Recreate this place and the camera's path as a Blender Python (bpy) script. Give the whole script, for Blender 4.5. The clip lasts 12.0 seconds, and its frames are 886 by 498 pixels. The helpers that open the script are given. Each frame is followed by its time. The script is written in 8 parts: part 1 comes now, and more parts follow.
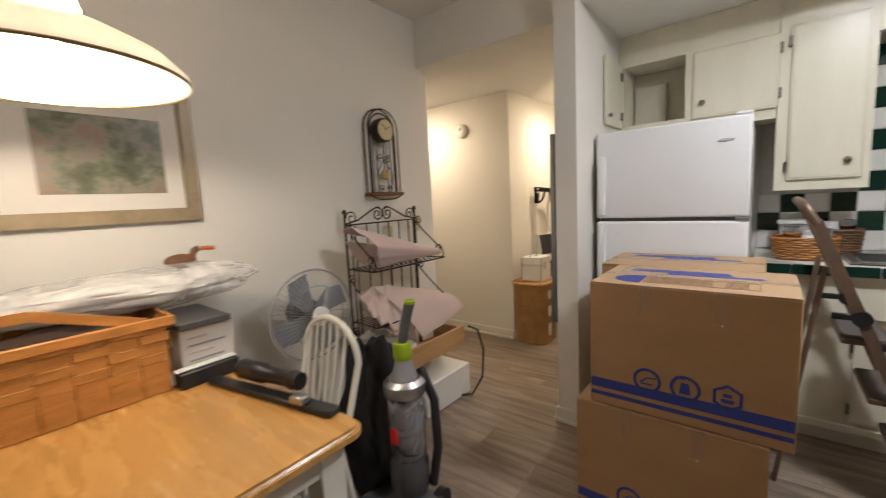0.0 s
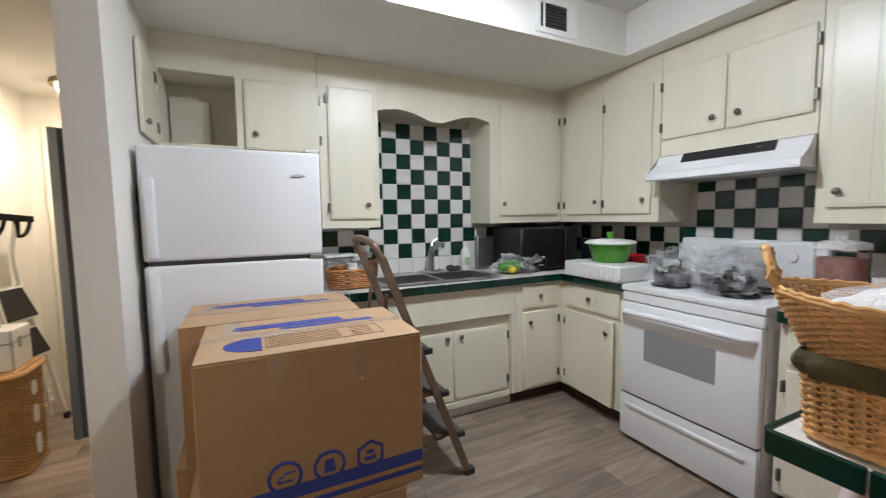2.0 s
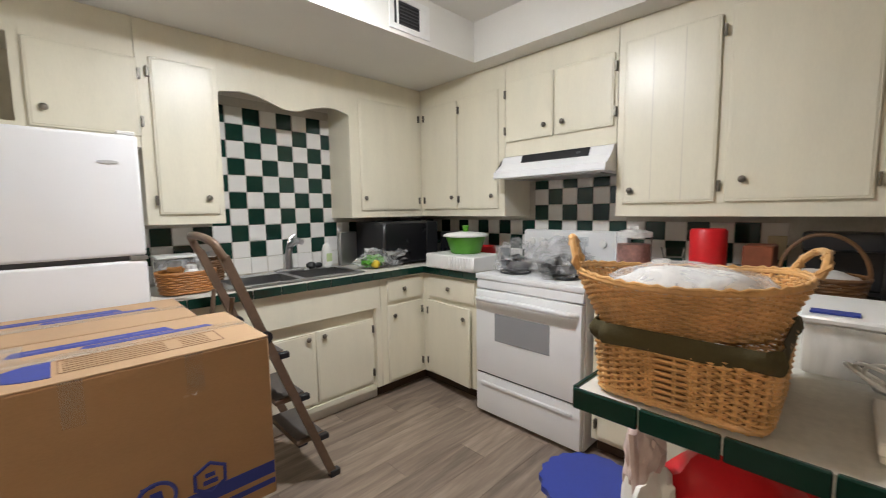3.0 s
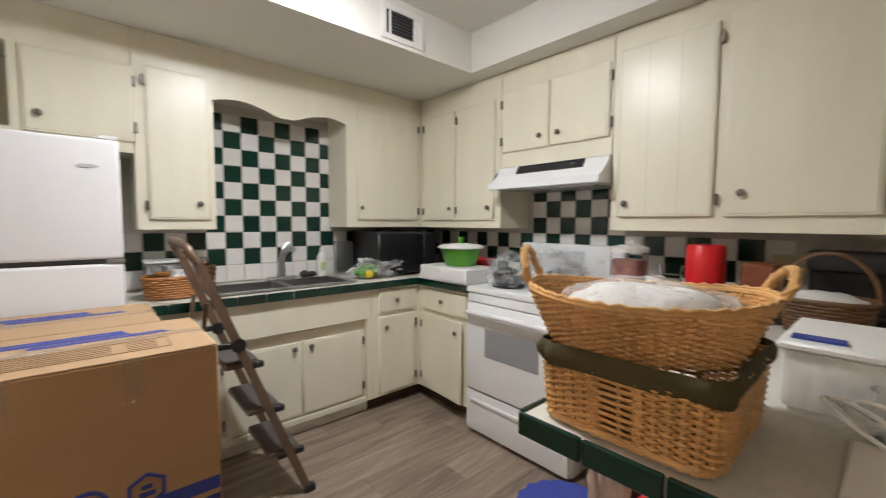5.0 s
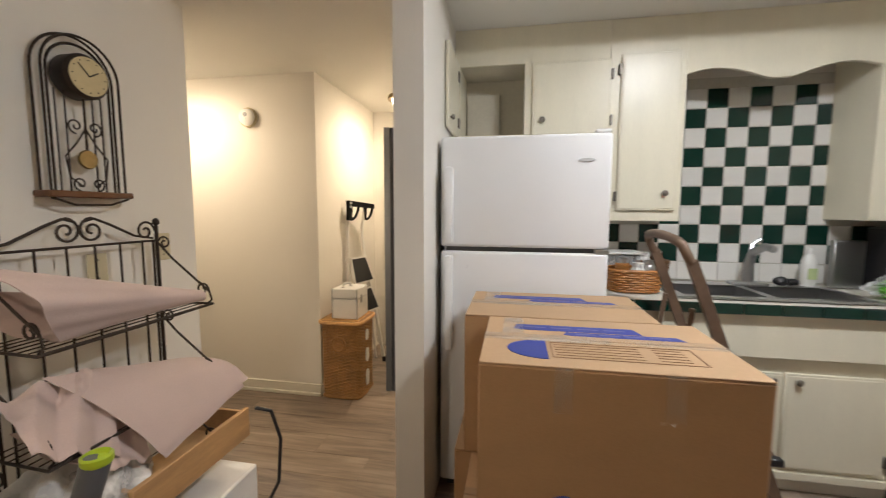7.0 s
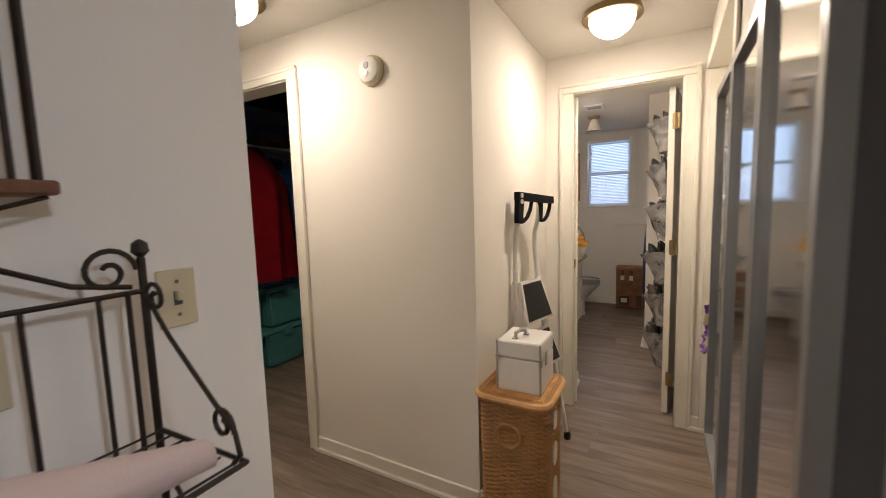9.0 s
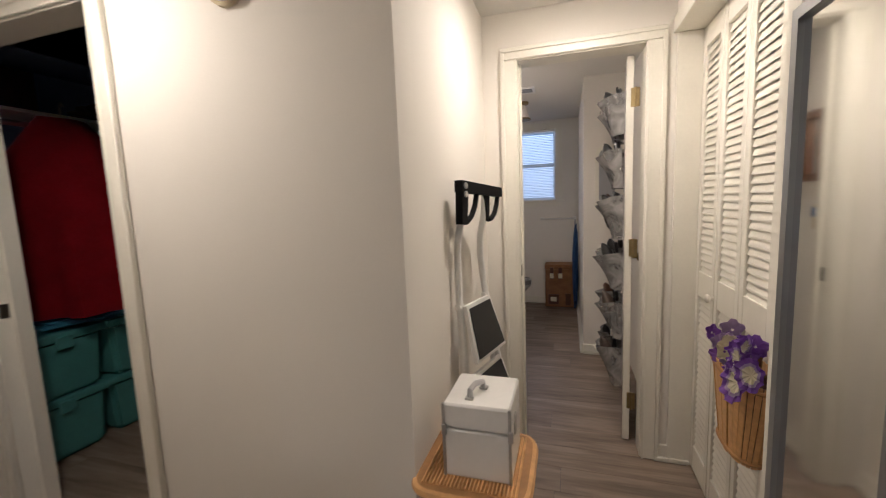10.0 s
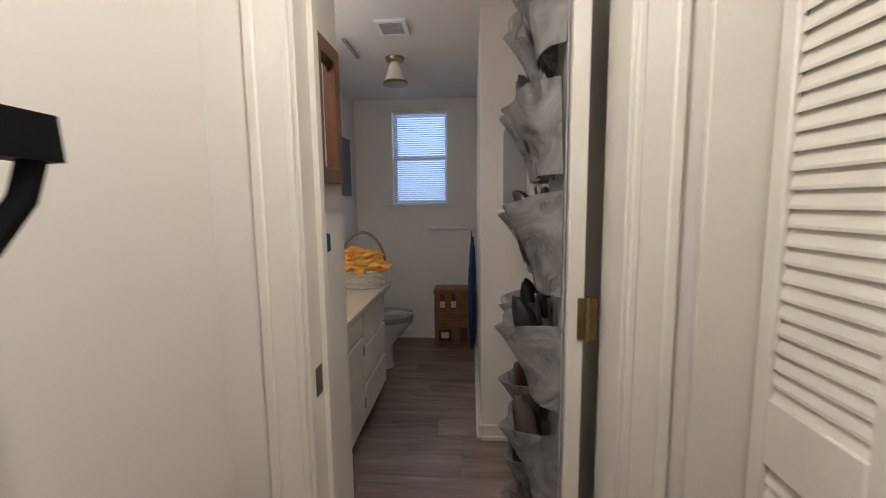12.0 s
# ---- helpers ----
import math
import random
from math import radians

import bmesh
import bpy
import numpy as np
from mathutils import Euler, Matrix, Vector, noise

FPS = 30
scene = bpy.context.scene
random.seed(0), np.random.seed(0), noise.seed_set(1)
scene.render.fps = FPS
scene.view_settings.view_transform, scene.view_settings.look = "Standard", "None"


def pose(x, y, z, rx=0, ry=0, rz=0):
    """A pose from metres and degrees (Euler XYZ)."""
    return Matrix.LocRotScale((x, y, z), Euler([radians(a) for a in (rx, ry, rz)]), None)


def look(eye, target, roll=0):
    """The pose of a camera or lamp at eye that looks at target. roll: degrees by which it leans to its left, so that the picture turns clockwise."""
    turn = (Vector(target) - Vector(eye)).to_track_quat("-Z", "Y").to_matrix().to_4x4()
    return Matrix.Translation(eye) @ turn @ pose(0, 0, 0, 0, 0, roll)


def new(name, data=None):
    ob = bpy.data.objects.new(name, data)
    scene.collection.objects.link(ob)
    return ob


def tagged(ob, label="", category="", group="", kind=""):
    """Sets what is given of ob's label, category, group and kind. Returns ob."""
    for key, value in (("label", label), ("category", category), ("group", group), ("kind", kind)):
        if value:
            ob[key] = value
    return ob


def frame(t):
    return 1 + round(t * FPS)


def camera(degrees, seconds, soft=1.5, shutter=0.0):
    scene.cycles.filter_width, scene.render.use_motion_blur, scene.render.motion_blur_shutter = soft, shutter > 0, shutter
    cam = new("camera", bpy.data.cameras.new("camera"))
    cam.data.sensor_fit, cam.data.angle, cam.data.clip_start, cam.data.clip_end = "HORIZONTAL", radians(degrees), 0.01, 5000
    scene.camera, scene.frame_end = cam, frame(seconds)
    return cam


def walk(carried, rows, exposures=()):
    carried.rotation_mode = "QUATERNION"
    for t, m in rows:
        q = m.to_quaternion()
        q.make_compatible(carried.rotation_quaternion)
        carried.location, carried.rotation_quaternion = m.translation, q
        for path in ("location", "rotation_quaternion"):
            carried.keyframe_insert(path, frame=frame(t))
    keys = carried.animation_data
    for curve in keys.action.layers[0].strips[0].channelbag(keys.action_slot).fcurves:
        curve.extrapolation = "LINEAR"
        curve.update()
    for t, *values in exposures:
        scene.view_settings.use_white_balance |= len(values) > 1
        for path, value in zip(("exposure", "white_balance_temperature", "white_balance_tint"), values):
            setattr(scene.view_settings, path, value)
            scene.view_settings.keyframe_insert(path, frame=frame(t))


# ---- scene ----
cam = camera(96.0, 12.0, soft=1.0, shutter=0.25)
PATH = [
    (0, (0.813, 0.447, 1.329), (-0.439, 1.988, 1.09), -2.9),
    (0.5, (0.631, 0.716, 1.281), (-0.041, 2.595, 1.143), -2.6),
    (1, (0.532, 0.79, 1.343), (0.491, 2.784, 1.202), -1.7),
    (1.5, (0.472, 0.83, 1.353), (0.939, 2.77, 1.212), -1.4),
    (2, (0.436, 0.842, 1.352), (1.307, 2.636, 1.192), -0.8),
    (2.5, (0.431, 0.835, 1.35), (1.596, 2.45, 1.17), -0.6),
    (3, (0.483, 0.81, 1.35), (1.874, 2.234, 1.155), -0.8),
    (3.2, (0.499, 0.799, 1.348), (1.982, 2.126, 1.155), -0.7),
    (4.0, (0.592, 0.758, 1.343), (2.263, 1.843, 1.169), -0.2),
    (4.8, (0.652, 0.729, 1.338), (2.167, 2.027, 1.195), 0.15),
    (5, (0.651, 0.728, 1.336), (1.975, 2.222, 1.205), 0.3),
    (5.5, (0.616, 0.743, 1.35), (1.485, 2.539, 1.205), 0.5),
    (6, (0.557, 0.782, 1.335), (0.98, 2.73, 1.176), 0.7),
    (6.5, (0.485, 0.888, 1.33), (0.518, 2.879, 1.14), 0.6),
    (7, (0.368, 1.083, 1.343), (0.014, 3.042, 1.15), 0.2),
    (7.5, (0.258, 1.274, 1.335), (-0.535, 3.098, 1.125), -0.1),
    (7.7, (0.205, 1.374, 1.344), (-0.7, 3.145, 1.134), -0.1),
    (9.3, (-0.381, 2.315, 1.345), (-1.356, 4.05, 1.144), -1.7),
    (9.5, (-0.433, 2.415, 1.344), (-1.335, 4.187, 1.13), -2.1),
    (10, (-0.57, 2.692, 1.343), (-1.168, 4.586, 1.11), -2.3),
    (10.5, (-0.584, 3.02, 1.325), (-0.873, 4.984, 1.084), -1.8),
    (11, (-0.539, 3.376, 1.328), (-0.602, 5.359, 1.074), -1.1),
    (11.5, (-0.526, 3.741, 1.331), (-0.541, 5.726, 1.09), -0.9),
    (12, (-0.495, 4.083, 1.318), (-0.637, 6.065, 1.092), -0.7),
]
EXPOSURES = [(0.0, -0.1, 6350, 11), (0.5, 0.07, 6000, 10), (1.0, 0.08, 5850, 9), (1.5, 0.05, 5700, 9), (2.2, 0.08, 5950, 9), (3.0, 0.2, 6350, 10), (6.0, 0.1, 6450, 10), (7.7, 0.0, 6350, 11), (9.3, -0.33, 5600, 14), (10.5, -0.58, 5250, 14), (11.5, -0.66, 5150, 14), (12.0, -0.68, 5100, 13)]
walk(cam, [(r[0], look(*r[1:])) for r in PATH], EXPOSURES)

# ---- world ----
world = bpy.data.worlds.new("world")
scene.world = world
world.use_nodes = True
wn = world.node_tree.nodes
wl = world.node_tree.links
sky = wn.new("ShaderNodeTexSky")
sky.sky_type = 'NISHITA'
sky.sun_disc = False
sky.sun_elevation = radians(12)
sky.sun_rotation = radians(200)
sky.ozone_density = 3.0
wl.new(sky.outputs[0], wn["Background"].inputs[0])
wn["Background"].inputs[1].default_value = 0.08
sun_data = bpy.data.lights.new("sun", 'SUN')
sun_data.energy = 0.5
sun_data.angle = radians(12)
sun_data.color = (1.0, 0.95, 0.88)
sun = new("sun", sun_data)
sun.matrix_world = look((0, 0, 10), (1.5, 3.0, 7.5))

# sky light in the bathroom window's opening
day_data = bpy.data.lights.new("window_daylight", 'AREA')
day_data.shape = 'RECTANGLE'
day_data.size, day_data.size_y = 0.5, 0.82
day_data.energy = 2.8
day_data.color = (0.66, 0.79, 1.0)
day = new("window_daylight", day_data)
day.matrix_world = look((-0.9725, 8.02, 1.735), (-0.9725, 7.0, 1.735))

# ---- materials ----
MATS = {}


def nmat(name):
    m = bpy.data.materials.new(name)
    m.use_nodes = True
    n, l = m.node_tree.nodes, m.node_tree.links
    return m, n, l, n["Principled BSDF"]


def mat(name, col, rough=0.5, metal=0.0, var=0.12, scale=6.0, fine=60.0, bump=0.1, spec=0.5, stretch=(1, 1, 1), rand=0.0, dark=None, coat=0.0, sheen=0.0, trans=0.0):
    """A surface with broad and fine variation of tone, and fine relief."""
    if name in MATS:
        return MATS[name]
    m, n, l, p = nmat(name)
    tc = n.new("ShaderNodeTexCoord")
    mp = n.new("ShaderNodeMapping")
    mp.inputs["Scale"].default_value = stretch
    l.new(tc.outputs["Object"], mp.inputs[0])
    a = n.new("ShaderNodeTexNoise")
    a.inputs["Scale"].default_value = scale
    a.inputs["Detail"].default_value = 5
    b = n.new("ShaderNodeTexNoise")
    b.inputs["Scale"].default_value = fine
    b.inputs["Detail"].default_value = 3
    l.new(mp.outputs[0], a.inputs[0])
    l.new(mp.outputs[0], b.inputs[0])
    add = n.new("ShaderNodeMath")
    add.operation = 'ADD'
    half = n.new("ShaderNodeMath")
    half.operation = 'MULTIPLY'
    half.inputs[1].default_value = 0.5
    l.new(b.outputs[0], half.inputs[0])
    l.new(a.outputs[0], add.inputs[0])
    l.new(half.outputs[0], add.inputs[1])
    val = add.outputs[0]
    if rand:
        oi = n.new("ShaderNodeObjectInfo")
        r = n.new("ShaderNodeMath")
        r.operation = 'MULTIPLY_ADD'
        r.inputs[1].default_value = rand
        l.new(oi.outputs["Random"], r.inputs[0])
        l.new(val, r.inputs[2])
        val = r.outputs[0]
    ramp = n.new("ShaderNodeMapRange")
    ramp.inputs["From Min"].default_value = 0.45
    ramp.inputs["From Max"].default_value = 1.05 + rand
    l.new(val, ramp.inputs[0])
    mix = n.new("ShaderNodeMix")
    mix.data_type = 'RGBA'
    lo = dark if dark else [c * (1 - var) for c in col]
    hi = [min(1, c * (1 + var * 0.5)) for c in col]
    mix.inputs[6].default_value = (*lo[:3], 1)
    mix.inputs[7].default_value = (*hi[:3], 1)
    l.new(ramp.outputs[0], mix.inputs[0])
    l.new(mix.outputs[2], p.inputs["Base Color"])
    p.inputs["Roughness"].default_value = rough
    p.inputs["Metallic"].default_value = metal
    p.inputs["Specular IOR Level"].default_value = spec
    p.inputs["Coat Weight"].default_value = coat
    p.inputs["Sheen Weight"].default_value = sheen
    p.inputs["Transmission Weight"].default_value = trans
    rr = n.new("ShaderNodeMapRange")
    rr.inputs["To Min"].default_value = max(0.02, rough - 0.08)
    rr.inputs["To Max"].default_value = min(1, rough + 0.1)
    l.new(a.outputs[0], rr.inputs[0])
    l.new(rr.outputs[0], p.inputs["Roughness"])
    if bump:
        bp = n.new("ShaderNodeBump")
        bp.inputs["Strength"].default_value = bump
        bp.inputs["Distance"].default_value = 0.004
        l.new(add.outputs[0], bp.inputs["Height"])
        l.new(bp.outputs[0], p.inputs["Normal"])
    MATS[name] = m
    return m


def emit(name, col, strength):
    m, n, l, p = nmat(name)
    p.inputs["Base Color"].default_value = (0.9, 0.9, 0.88, 1)
    p.inputs["Emission Color"].default_value = (*col, 1)
    p.inputs["Emission Strength"].default_value = strength
    MATS[name] = m
    return m


def glass(name, col=(1, 1, 1), rough=0.02, ior=1.3):
    m, n, l, p = nmat(name)
    p.inputs["Base Color"].default_value = (*col, 1)
    p.inputs["Roughness"].default_value = rough
    p.inputs["Transmission Weight"].default_value = 1
    p.inputs["IOR"].default_value = ior
    MATS[name] = m
    return m


def film(name, alpha=0.3, col=(0.9, 0.9, 0.9), rough=0.15, scale=9, relief=0.02):
    """Thin clear plastic: mostly see-through, with gloss and milky creases."""
    m, n, l, p = nmat(name)
    p.inputs["Base Color"].default_value = (*col, 1)
    p.inputs["Roughness"].default_value = rough
    tc = n.new("ShaderNodeTexCoord")
    a = n.new("ShaderNodeTexNoise")
    a.inputs["Scale"].default_value = scale
    a.inputs["Detail"].default_value = 6
    a.inputs["Distortion"].default_value = 1.2
    l.new(tc.outputs["Object"], a.inputs[0])
    mr = n.new("ShaderNodeMapRange")
    mr.inputs["From Min"].default_value = 0.35
    mr.inputs["From Max"].default_value = 0.7
    mr.inputs["To Min"].default_value = alpha * 0.35
    mr.inputs["To Max"].default_value = min(1, alpha * 1.9)
    l.new(a.outputs[0], mr.inputs[0])
    l.new(mr.outputs[0], p.inputs["Alpha"])
    bp = n.new("ShaderNodeBump")
    bp.inputs["Strength"].default_value = 0.8
    bp.inputs["Distance"].default_value = relief
    l.new(a.outputs[0], bp.inputs["Height"])
    l.new(bp.outputs[0], p.inputs["Normal"])
    MATS[name] = m
    return m


def slat_mat():
    """White vinyl that lets some daylight through."""
    m, n, l, p = nmat("blind_vinyl")
    p.inputs["Base Color"].default_value = (0.82, 0.82, 0.82, 1)
    p.inputs["Roughness"].default_value = 0.5
    tr = n.new("ShaderNodeBsdfTranslucent")
    tr.inputs[0].default_value = (0.85, 0.85, 0.86, 1)
    mx = n.new("ShaderNodeMixShader")
    mx.inputs[0].default_value = 0.5
    l.new(p.outputs[0], mx.inputs[1])
    l.new(tr.outputs[0], mx.inputs[2])
    l.new(mx.outputs[0], n["Material Output"].inputs[0])
    return m


def plank_mat():
    m, n, l, p = nmat("vinyl_plank")
    tc = n.new("ShaderNodeTexCoord")
    oi = n.new("ShaderNodeObjectInfo")
    sh = n.new("ShaderNodeVectorMath")
    sh.operation = 'ADD'
    sc = n.new("ShaderNodeMath")
    sc.operation = 'MULTIPLY'
    sc.inputs[1].default_value = 40
    l.new(oi.outputs["Random"], sc.inputs[0])
    l.new(tc.outputs["Object"], sh.inputs[0])
    l.new(sc.outputs[0], sh.inputs[1])
    mp = n.new("ShaderNodeMapping")
    mp.inputs["Scale"].default_value = (1.0, 9, 9)
    l.new(sh.outputs[0], mp.inputs[0])
    a = n.new("ShaderNodeTexNoise")
    a.inputs["Scale"].default_value = 1.6
    a.inputs["Detail"].default_value = 7
    a.inputs["Distortion"].default_value = 0.8
    l.new(mp.outputs[0], a.inputs[0])
    b = n.new("ShaderNodeTexNoise")
    b.inputs["Scale"].default_value = 9
    b.inputs["Detail"].default_value = 4
    l.new(mp.outputs[0], b.inputs[0])
    add = n.new("ShaderNodeMath")
    add.operation = 'MULTIPLY_ADD'
    add.inputs[1].default_value = 0.28
    l.new(b.outputs[0], add.inputs[0])
    l.new(a.outputs[0], add.inputs[2])
    add2 = n.new("ShaderNodeMath")
    add2.operation = 'MULTIPLY_ADD'
    add2.inputs[1].default_value = 0.16
    l.new(oi.outputs["Random"], add2.inputs[0])
    l.new(add.outputs[0], add2.inputs[2])
    ramp = n.new("ShaderNodeValToRGB")
    e = ramp.color_ramp.elements
    e[0].position, e[0].color = 0.5, (0.165, 0.126, 0.098, 1)
    e[1].position, e[1].color = 1.0, (0.40, 0.315, 0.24, 1)
    mid = e.new(0.75)
    mid.color = (0.275, 0.213, 0.163, 1)
    l.new(add2.outputs[0], ramp.inputs[0])
    l.new(ramp.outputs[0], p.inputs["Base Color"])
    p.inputs["Roughness"].default_value = 0.42
    p.inputs["Specular IOR Level"].default_value = 0.35
    bp = n.new("ShaderNodeBump")
    bp.inputs["Strength"].default_value = 0.12
    bp.inputs["Distance"].default_value = 0.003
    l.new(b.outputs[0], bp.inputs["Height"])
    l.new(bp.outputs[0], p.inputs["Normal"])
    MATS["plank"] = m
    return m


def art_mat():
    """A faded landscape print: soft patches of green, grey and brown."""
    m, n, l, p = nmat("art_print")
    tc = n.new("ShaderNodeTexCoord")
    a = n.new("ShaderNodeTexNoise")
    a.inputs["Scale"].default_value = 7
    a.inputs["Detail"].default_value = 8
    a.inputs["Roughness"].default_value = 0.65
    l.new(tc.outputs["Object"], a.inputs[0])
    ramp = n.new("ShaderNodeValToRGB")
    e = ramp.color_ramp.elements
    e[0].position, e[0].color = 0.3, (0.08, 0.085, 0.06, 1)
    e[1].position, e[1].color = 0.72, (0.50, 0.46, 0.38, 1)
    for pos, c in ((0.42, (0.15, 0.16, 0.10, 1)), (0.5, (0.28, 0.26, 0.2, 1)), (0.57, (0.30, 0.20, 0.14, 1)), (0.64, (0.22, 0.24, 0.22, 1))):
        k = e.new(pos)
        k.color = c
    l.new(a.outputs[0], ramp.inputs[0])
    l.new(ramp.outputs[0], p.inputs["Base Color"])
    p.inputs["Roughness"].default_value = 0.25
    MATS["art"] = m
    return m


WALL = mat("wall_paint", (0.80, 0.765, 0.70), 0.75, var=0.04, scale=1.5, fine=220, bump=0.12)
CEIL = mat("ceiling_paint", (0.78, 0.76, 0.71), 0.85, var=0.05, scale=2, fine=120, bump=0.35)
TRIM = mat("trim_paint", (0.80, 0.77, 0.68), 0.4, var=0.06, scale=5, fine=90, bump=0.06)
CAB = mat("cabinet_paint", (0.80, 0.75, 0.60), 0.32, var=0.07, scale=3, fine=70, bump=0.07, stretch=(3, 3, 0.6))
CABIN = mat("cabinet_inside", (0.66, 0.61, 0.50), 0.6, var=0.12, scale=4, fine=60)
APPL = mat("appliance_enamel", (0.80, 0.80, 0.80), 0.3, var=0.03, scale=4, fine=300, bump=0.03)
GREY = mat("grey_plastic", (0.33, 0.33, 0.34), 0.4, var=0.08)
DKGREY = mat("dark_grey_plastic", (0.09, 0.09, 0.095), 0.45, var=0.15)
BLACK = mat("black_plastic", (0.018, 0.018, 0.02), 0.35, var=0.2)
RUBBER = mat("black_rubber", (0.007, 0.007, 0.008), 0.6, var=0.2, spec=0.12)
BLKGL = mat("black_glass", (0.008, 0.008, 0.01), 0.28, var=0.1, bump=0)
BLKCLOTH = mat("black_cloth", (0.015, 0.015, 0.017), 0.9, var=0.3, bump=0.5)
CHROME = mat("chrome", (0.55, 0.55, 0.56), 0.36, 1.0, var=0.08, bump=0)
STEEL = mat("steel", (0.55, 0.55, 0.55), 0.3, 1.0, var=0.12, fine=140, bump=0.05)
BRASS = mat("old_brass", (0.36, 0.27, 0.13), 0.35, 1.0, var=0.3, bump=0.05)
PEWTER = mat("pewter", (0.22, 0.2, 0.17), 0.4, 1.0, var=0.3, bump=0.1)
TGREEN = mat("tile_dark_green", (0.006, 0.035, 0.024), 0.12, var=0.3, scale=3, fine=30, bump=0.04, rand=0.4, coat=0.1)
TWHITE = mat("tile_white", (0.80, 0.78, 0.74), 0.14, var=0.06, scale=3, fine=30, bump=0.04, rand=0.4, coat=0.1)
GROUT = mat("grout", (0.62, 0.59, 0.52), 0.9, var=0.2, bump=0.3)
CTOP = mat("counter_tile", (0.82, 0.77, 0.68), 0.25, var=0.06, scale=6, fine=40, bump=0.04)
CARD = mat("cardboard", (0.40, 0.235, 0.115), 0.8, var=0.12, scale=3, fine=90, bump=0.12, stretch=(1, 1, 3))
# same board as the sides, with lamplight from above put into the colour
CARDLIT = mat("cardboard_lit", (0.46, 0.30, 0.17), 0.75, var=0.1, scale=3, fine=90, bump=0.12)
INK = mat("blue_ink", (0.03, 0.05, 0.28), 0.6, var=0.15, scale=9, fine=90)
PALEINK = mat("pale_blue_ink", (0.12, 0.13, 0.34), 0.6, var=0.2, scale=30)
TAPE = film("packing_tape", 0.17, (0.72, 0.64, 0.53), 0.22)
OAK = mat("honey_oak", (0.62, 0.33, 0.09), 0.26, var=0.16, scale=3, fine=34, bump=0.06, stretch=(1.2, 9, 9), coat=0.25)
SPLINT = mat("splint_wood", (0.60, 0.265, 0.065), 0.42, var=0.3, scale=5, fine=30, bump=0.15, stretch=(2, 2, 9))
WICKER = mat("wicker_cane", (0.70, 0.40, 0.155), 0.4, var=0.4, scale=9, fine=60, bump=0.2)
WICKER2 = mat("wicker_brown", (0.42, 0.22, 0.075), 0.5, var=0.4, scale=9, fine=60, bump=0.2)
WICKDK = mat("wicker_dark", (0.17, 0.08, 0.03), 0.5, var=0.4, scale=9, fine=60, bump=0.2)
OLIVE = mat("olive_cloth", (0.075, 0.06, 0.022), 0.9, var=0.2, scale=12, fine=160, bump=0.4)
PINK = mat("pink_cloth", (0.58, 0.45, 0.41), 0.8, var=0.08, scale=5, fine=200, bump=0.25, sheen=0.2)
IRON = mat("wrought_iron", (0.05, 0.036, 0.027), 0.5, 0.6, var=0.4, bump=0.2)
WHITEP = mat("white_paint", (0.80, 0.77, 0.68), 0.35, var=0.08, bump=0.08)
WHITEPL = mat("white_plastic", (0.82, 0.81, 0.78), 0.35, var=0.05)
IVORY = mat("ivory_plastic", (0.60, 0.52, 0.34), 0.4, var=0.06)
TREADPAD = mat("tread_rubber", (0.10, 0.085, 0.075), 0.75, var=0.2, bump=0.3)
BRONZE = mat("bronze_paint", (0.19, 0.125, 0.085), 0.42, 0.35, var=0.25, bump=0.08)
RED = mat("red_wax", (0.68, 0.014, 0.02), 0.35, var=0.12)
REDCLOTH = mat("red_wool", (0.21, 0.005, 0.011), 0.95, spec=0.1, var=0.3, scale=7, fine=120, bump=0.4)
GREENP = mat("green_plastic", (0.085, 0.31, 0.02), 0.3, var=0.1)
BLUEP = mat("blue_plastic", (0.03, 0.055, 0.33), 0.4, var=0.12)
TEAL = mat("teal_plastic", (0.10, 0.32, 0.31), 0.4, var=0.15)
PURPLE = mat("purple_petal", (0.27, 0.11, 0.52), 0.7, var=0.4, scale=20)
CREAM = mat("cream_petal", (0.78, 0.72, 0.52), 0.7, var=0.2, scale=20)
YELLOW = mat("yellow_towel", (0.78, 0.40, 0.03), 0.95, var=0.25, scale=14, fine=150, bump=0.6, sheen=0.3)
NET = film("pocket_net", 0.85, (0.33, 0.32, 0.31), 0.8)
LTGREY = mat("light_grey_plastic", (0.5, 0.5, 0.5), 0.35, var=0.08)
MESH = mat("grey_mesh", (0.38, 0.36, 0.35), 0.8, var=0.2, scale=12, fine=200, bump=0.3)
SHOE = mat("brown_leather", (0.11, 0.05, 0.03), 0.4, var=0.3)
SHOEBK = mat("black_leather", (0.015, 0.014, 0.014), 0.35, var=0.3)
TAN = mat("tan_wicker", (0.30, 0.14, 0.055), 0.6, var=0.35, scale=20, fine=90, bump=0.5)
CERAM = mat("ceramic", (0.72, 0.71, 0.69), 0.12, var=0.04, bump=0)
GREYCER = mat("grey_enamel", (0.34, 0.33, 0.33), 0.25, var=0.06)
WALNUT = mat("walnut", (0.16, 0.065, 0.025), 0.4, var=0.35, scale=3, fine=30, bump=0.1, stretch=(9, 9, 1.2))
PINE = mat("pine", (0.55, 0.32, 0.14), 0.5, var=0.25, scale=3, fine=30, bump=0.1, stretch=(9, 1.2, 9))
PGOLD = mat("gilt_wood", (0.36, 0.28, 0.17), 0.42, 0.25, var=0.25, scale=8, fine=60, bump=0.15)
PAPER = mat("paper_mat", (0.72, 0.68, 0.62), 0.8, var=0.05)
DIAL = mat("clock_dial", (0.62, 0.52, 0.30), 0.4, var=0.15)
LIME = mat("lime_plastic", (0.34, 0.45, 0.02), 0.35, var=0.1)
NAVY = mat("closet_blue", (0.17, 0.23, 0.36), 0.85, var=0.08)
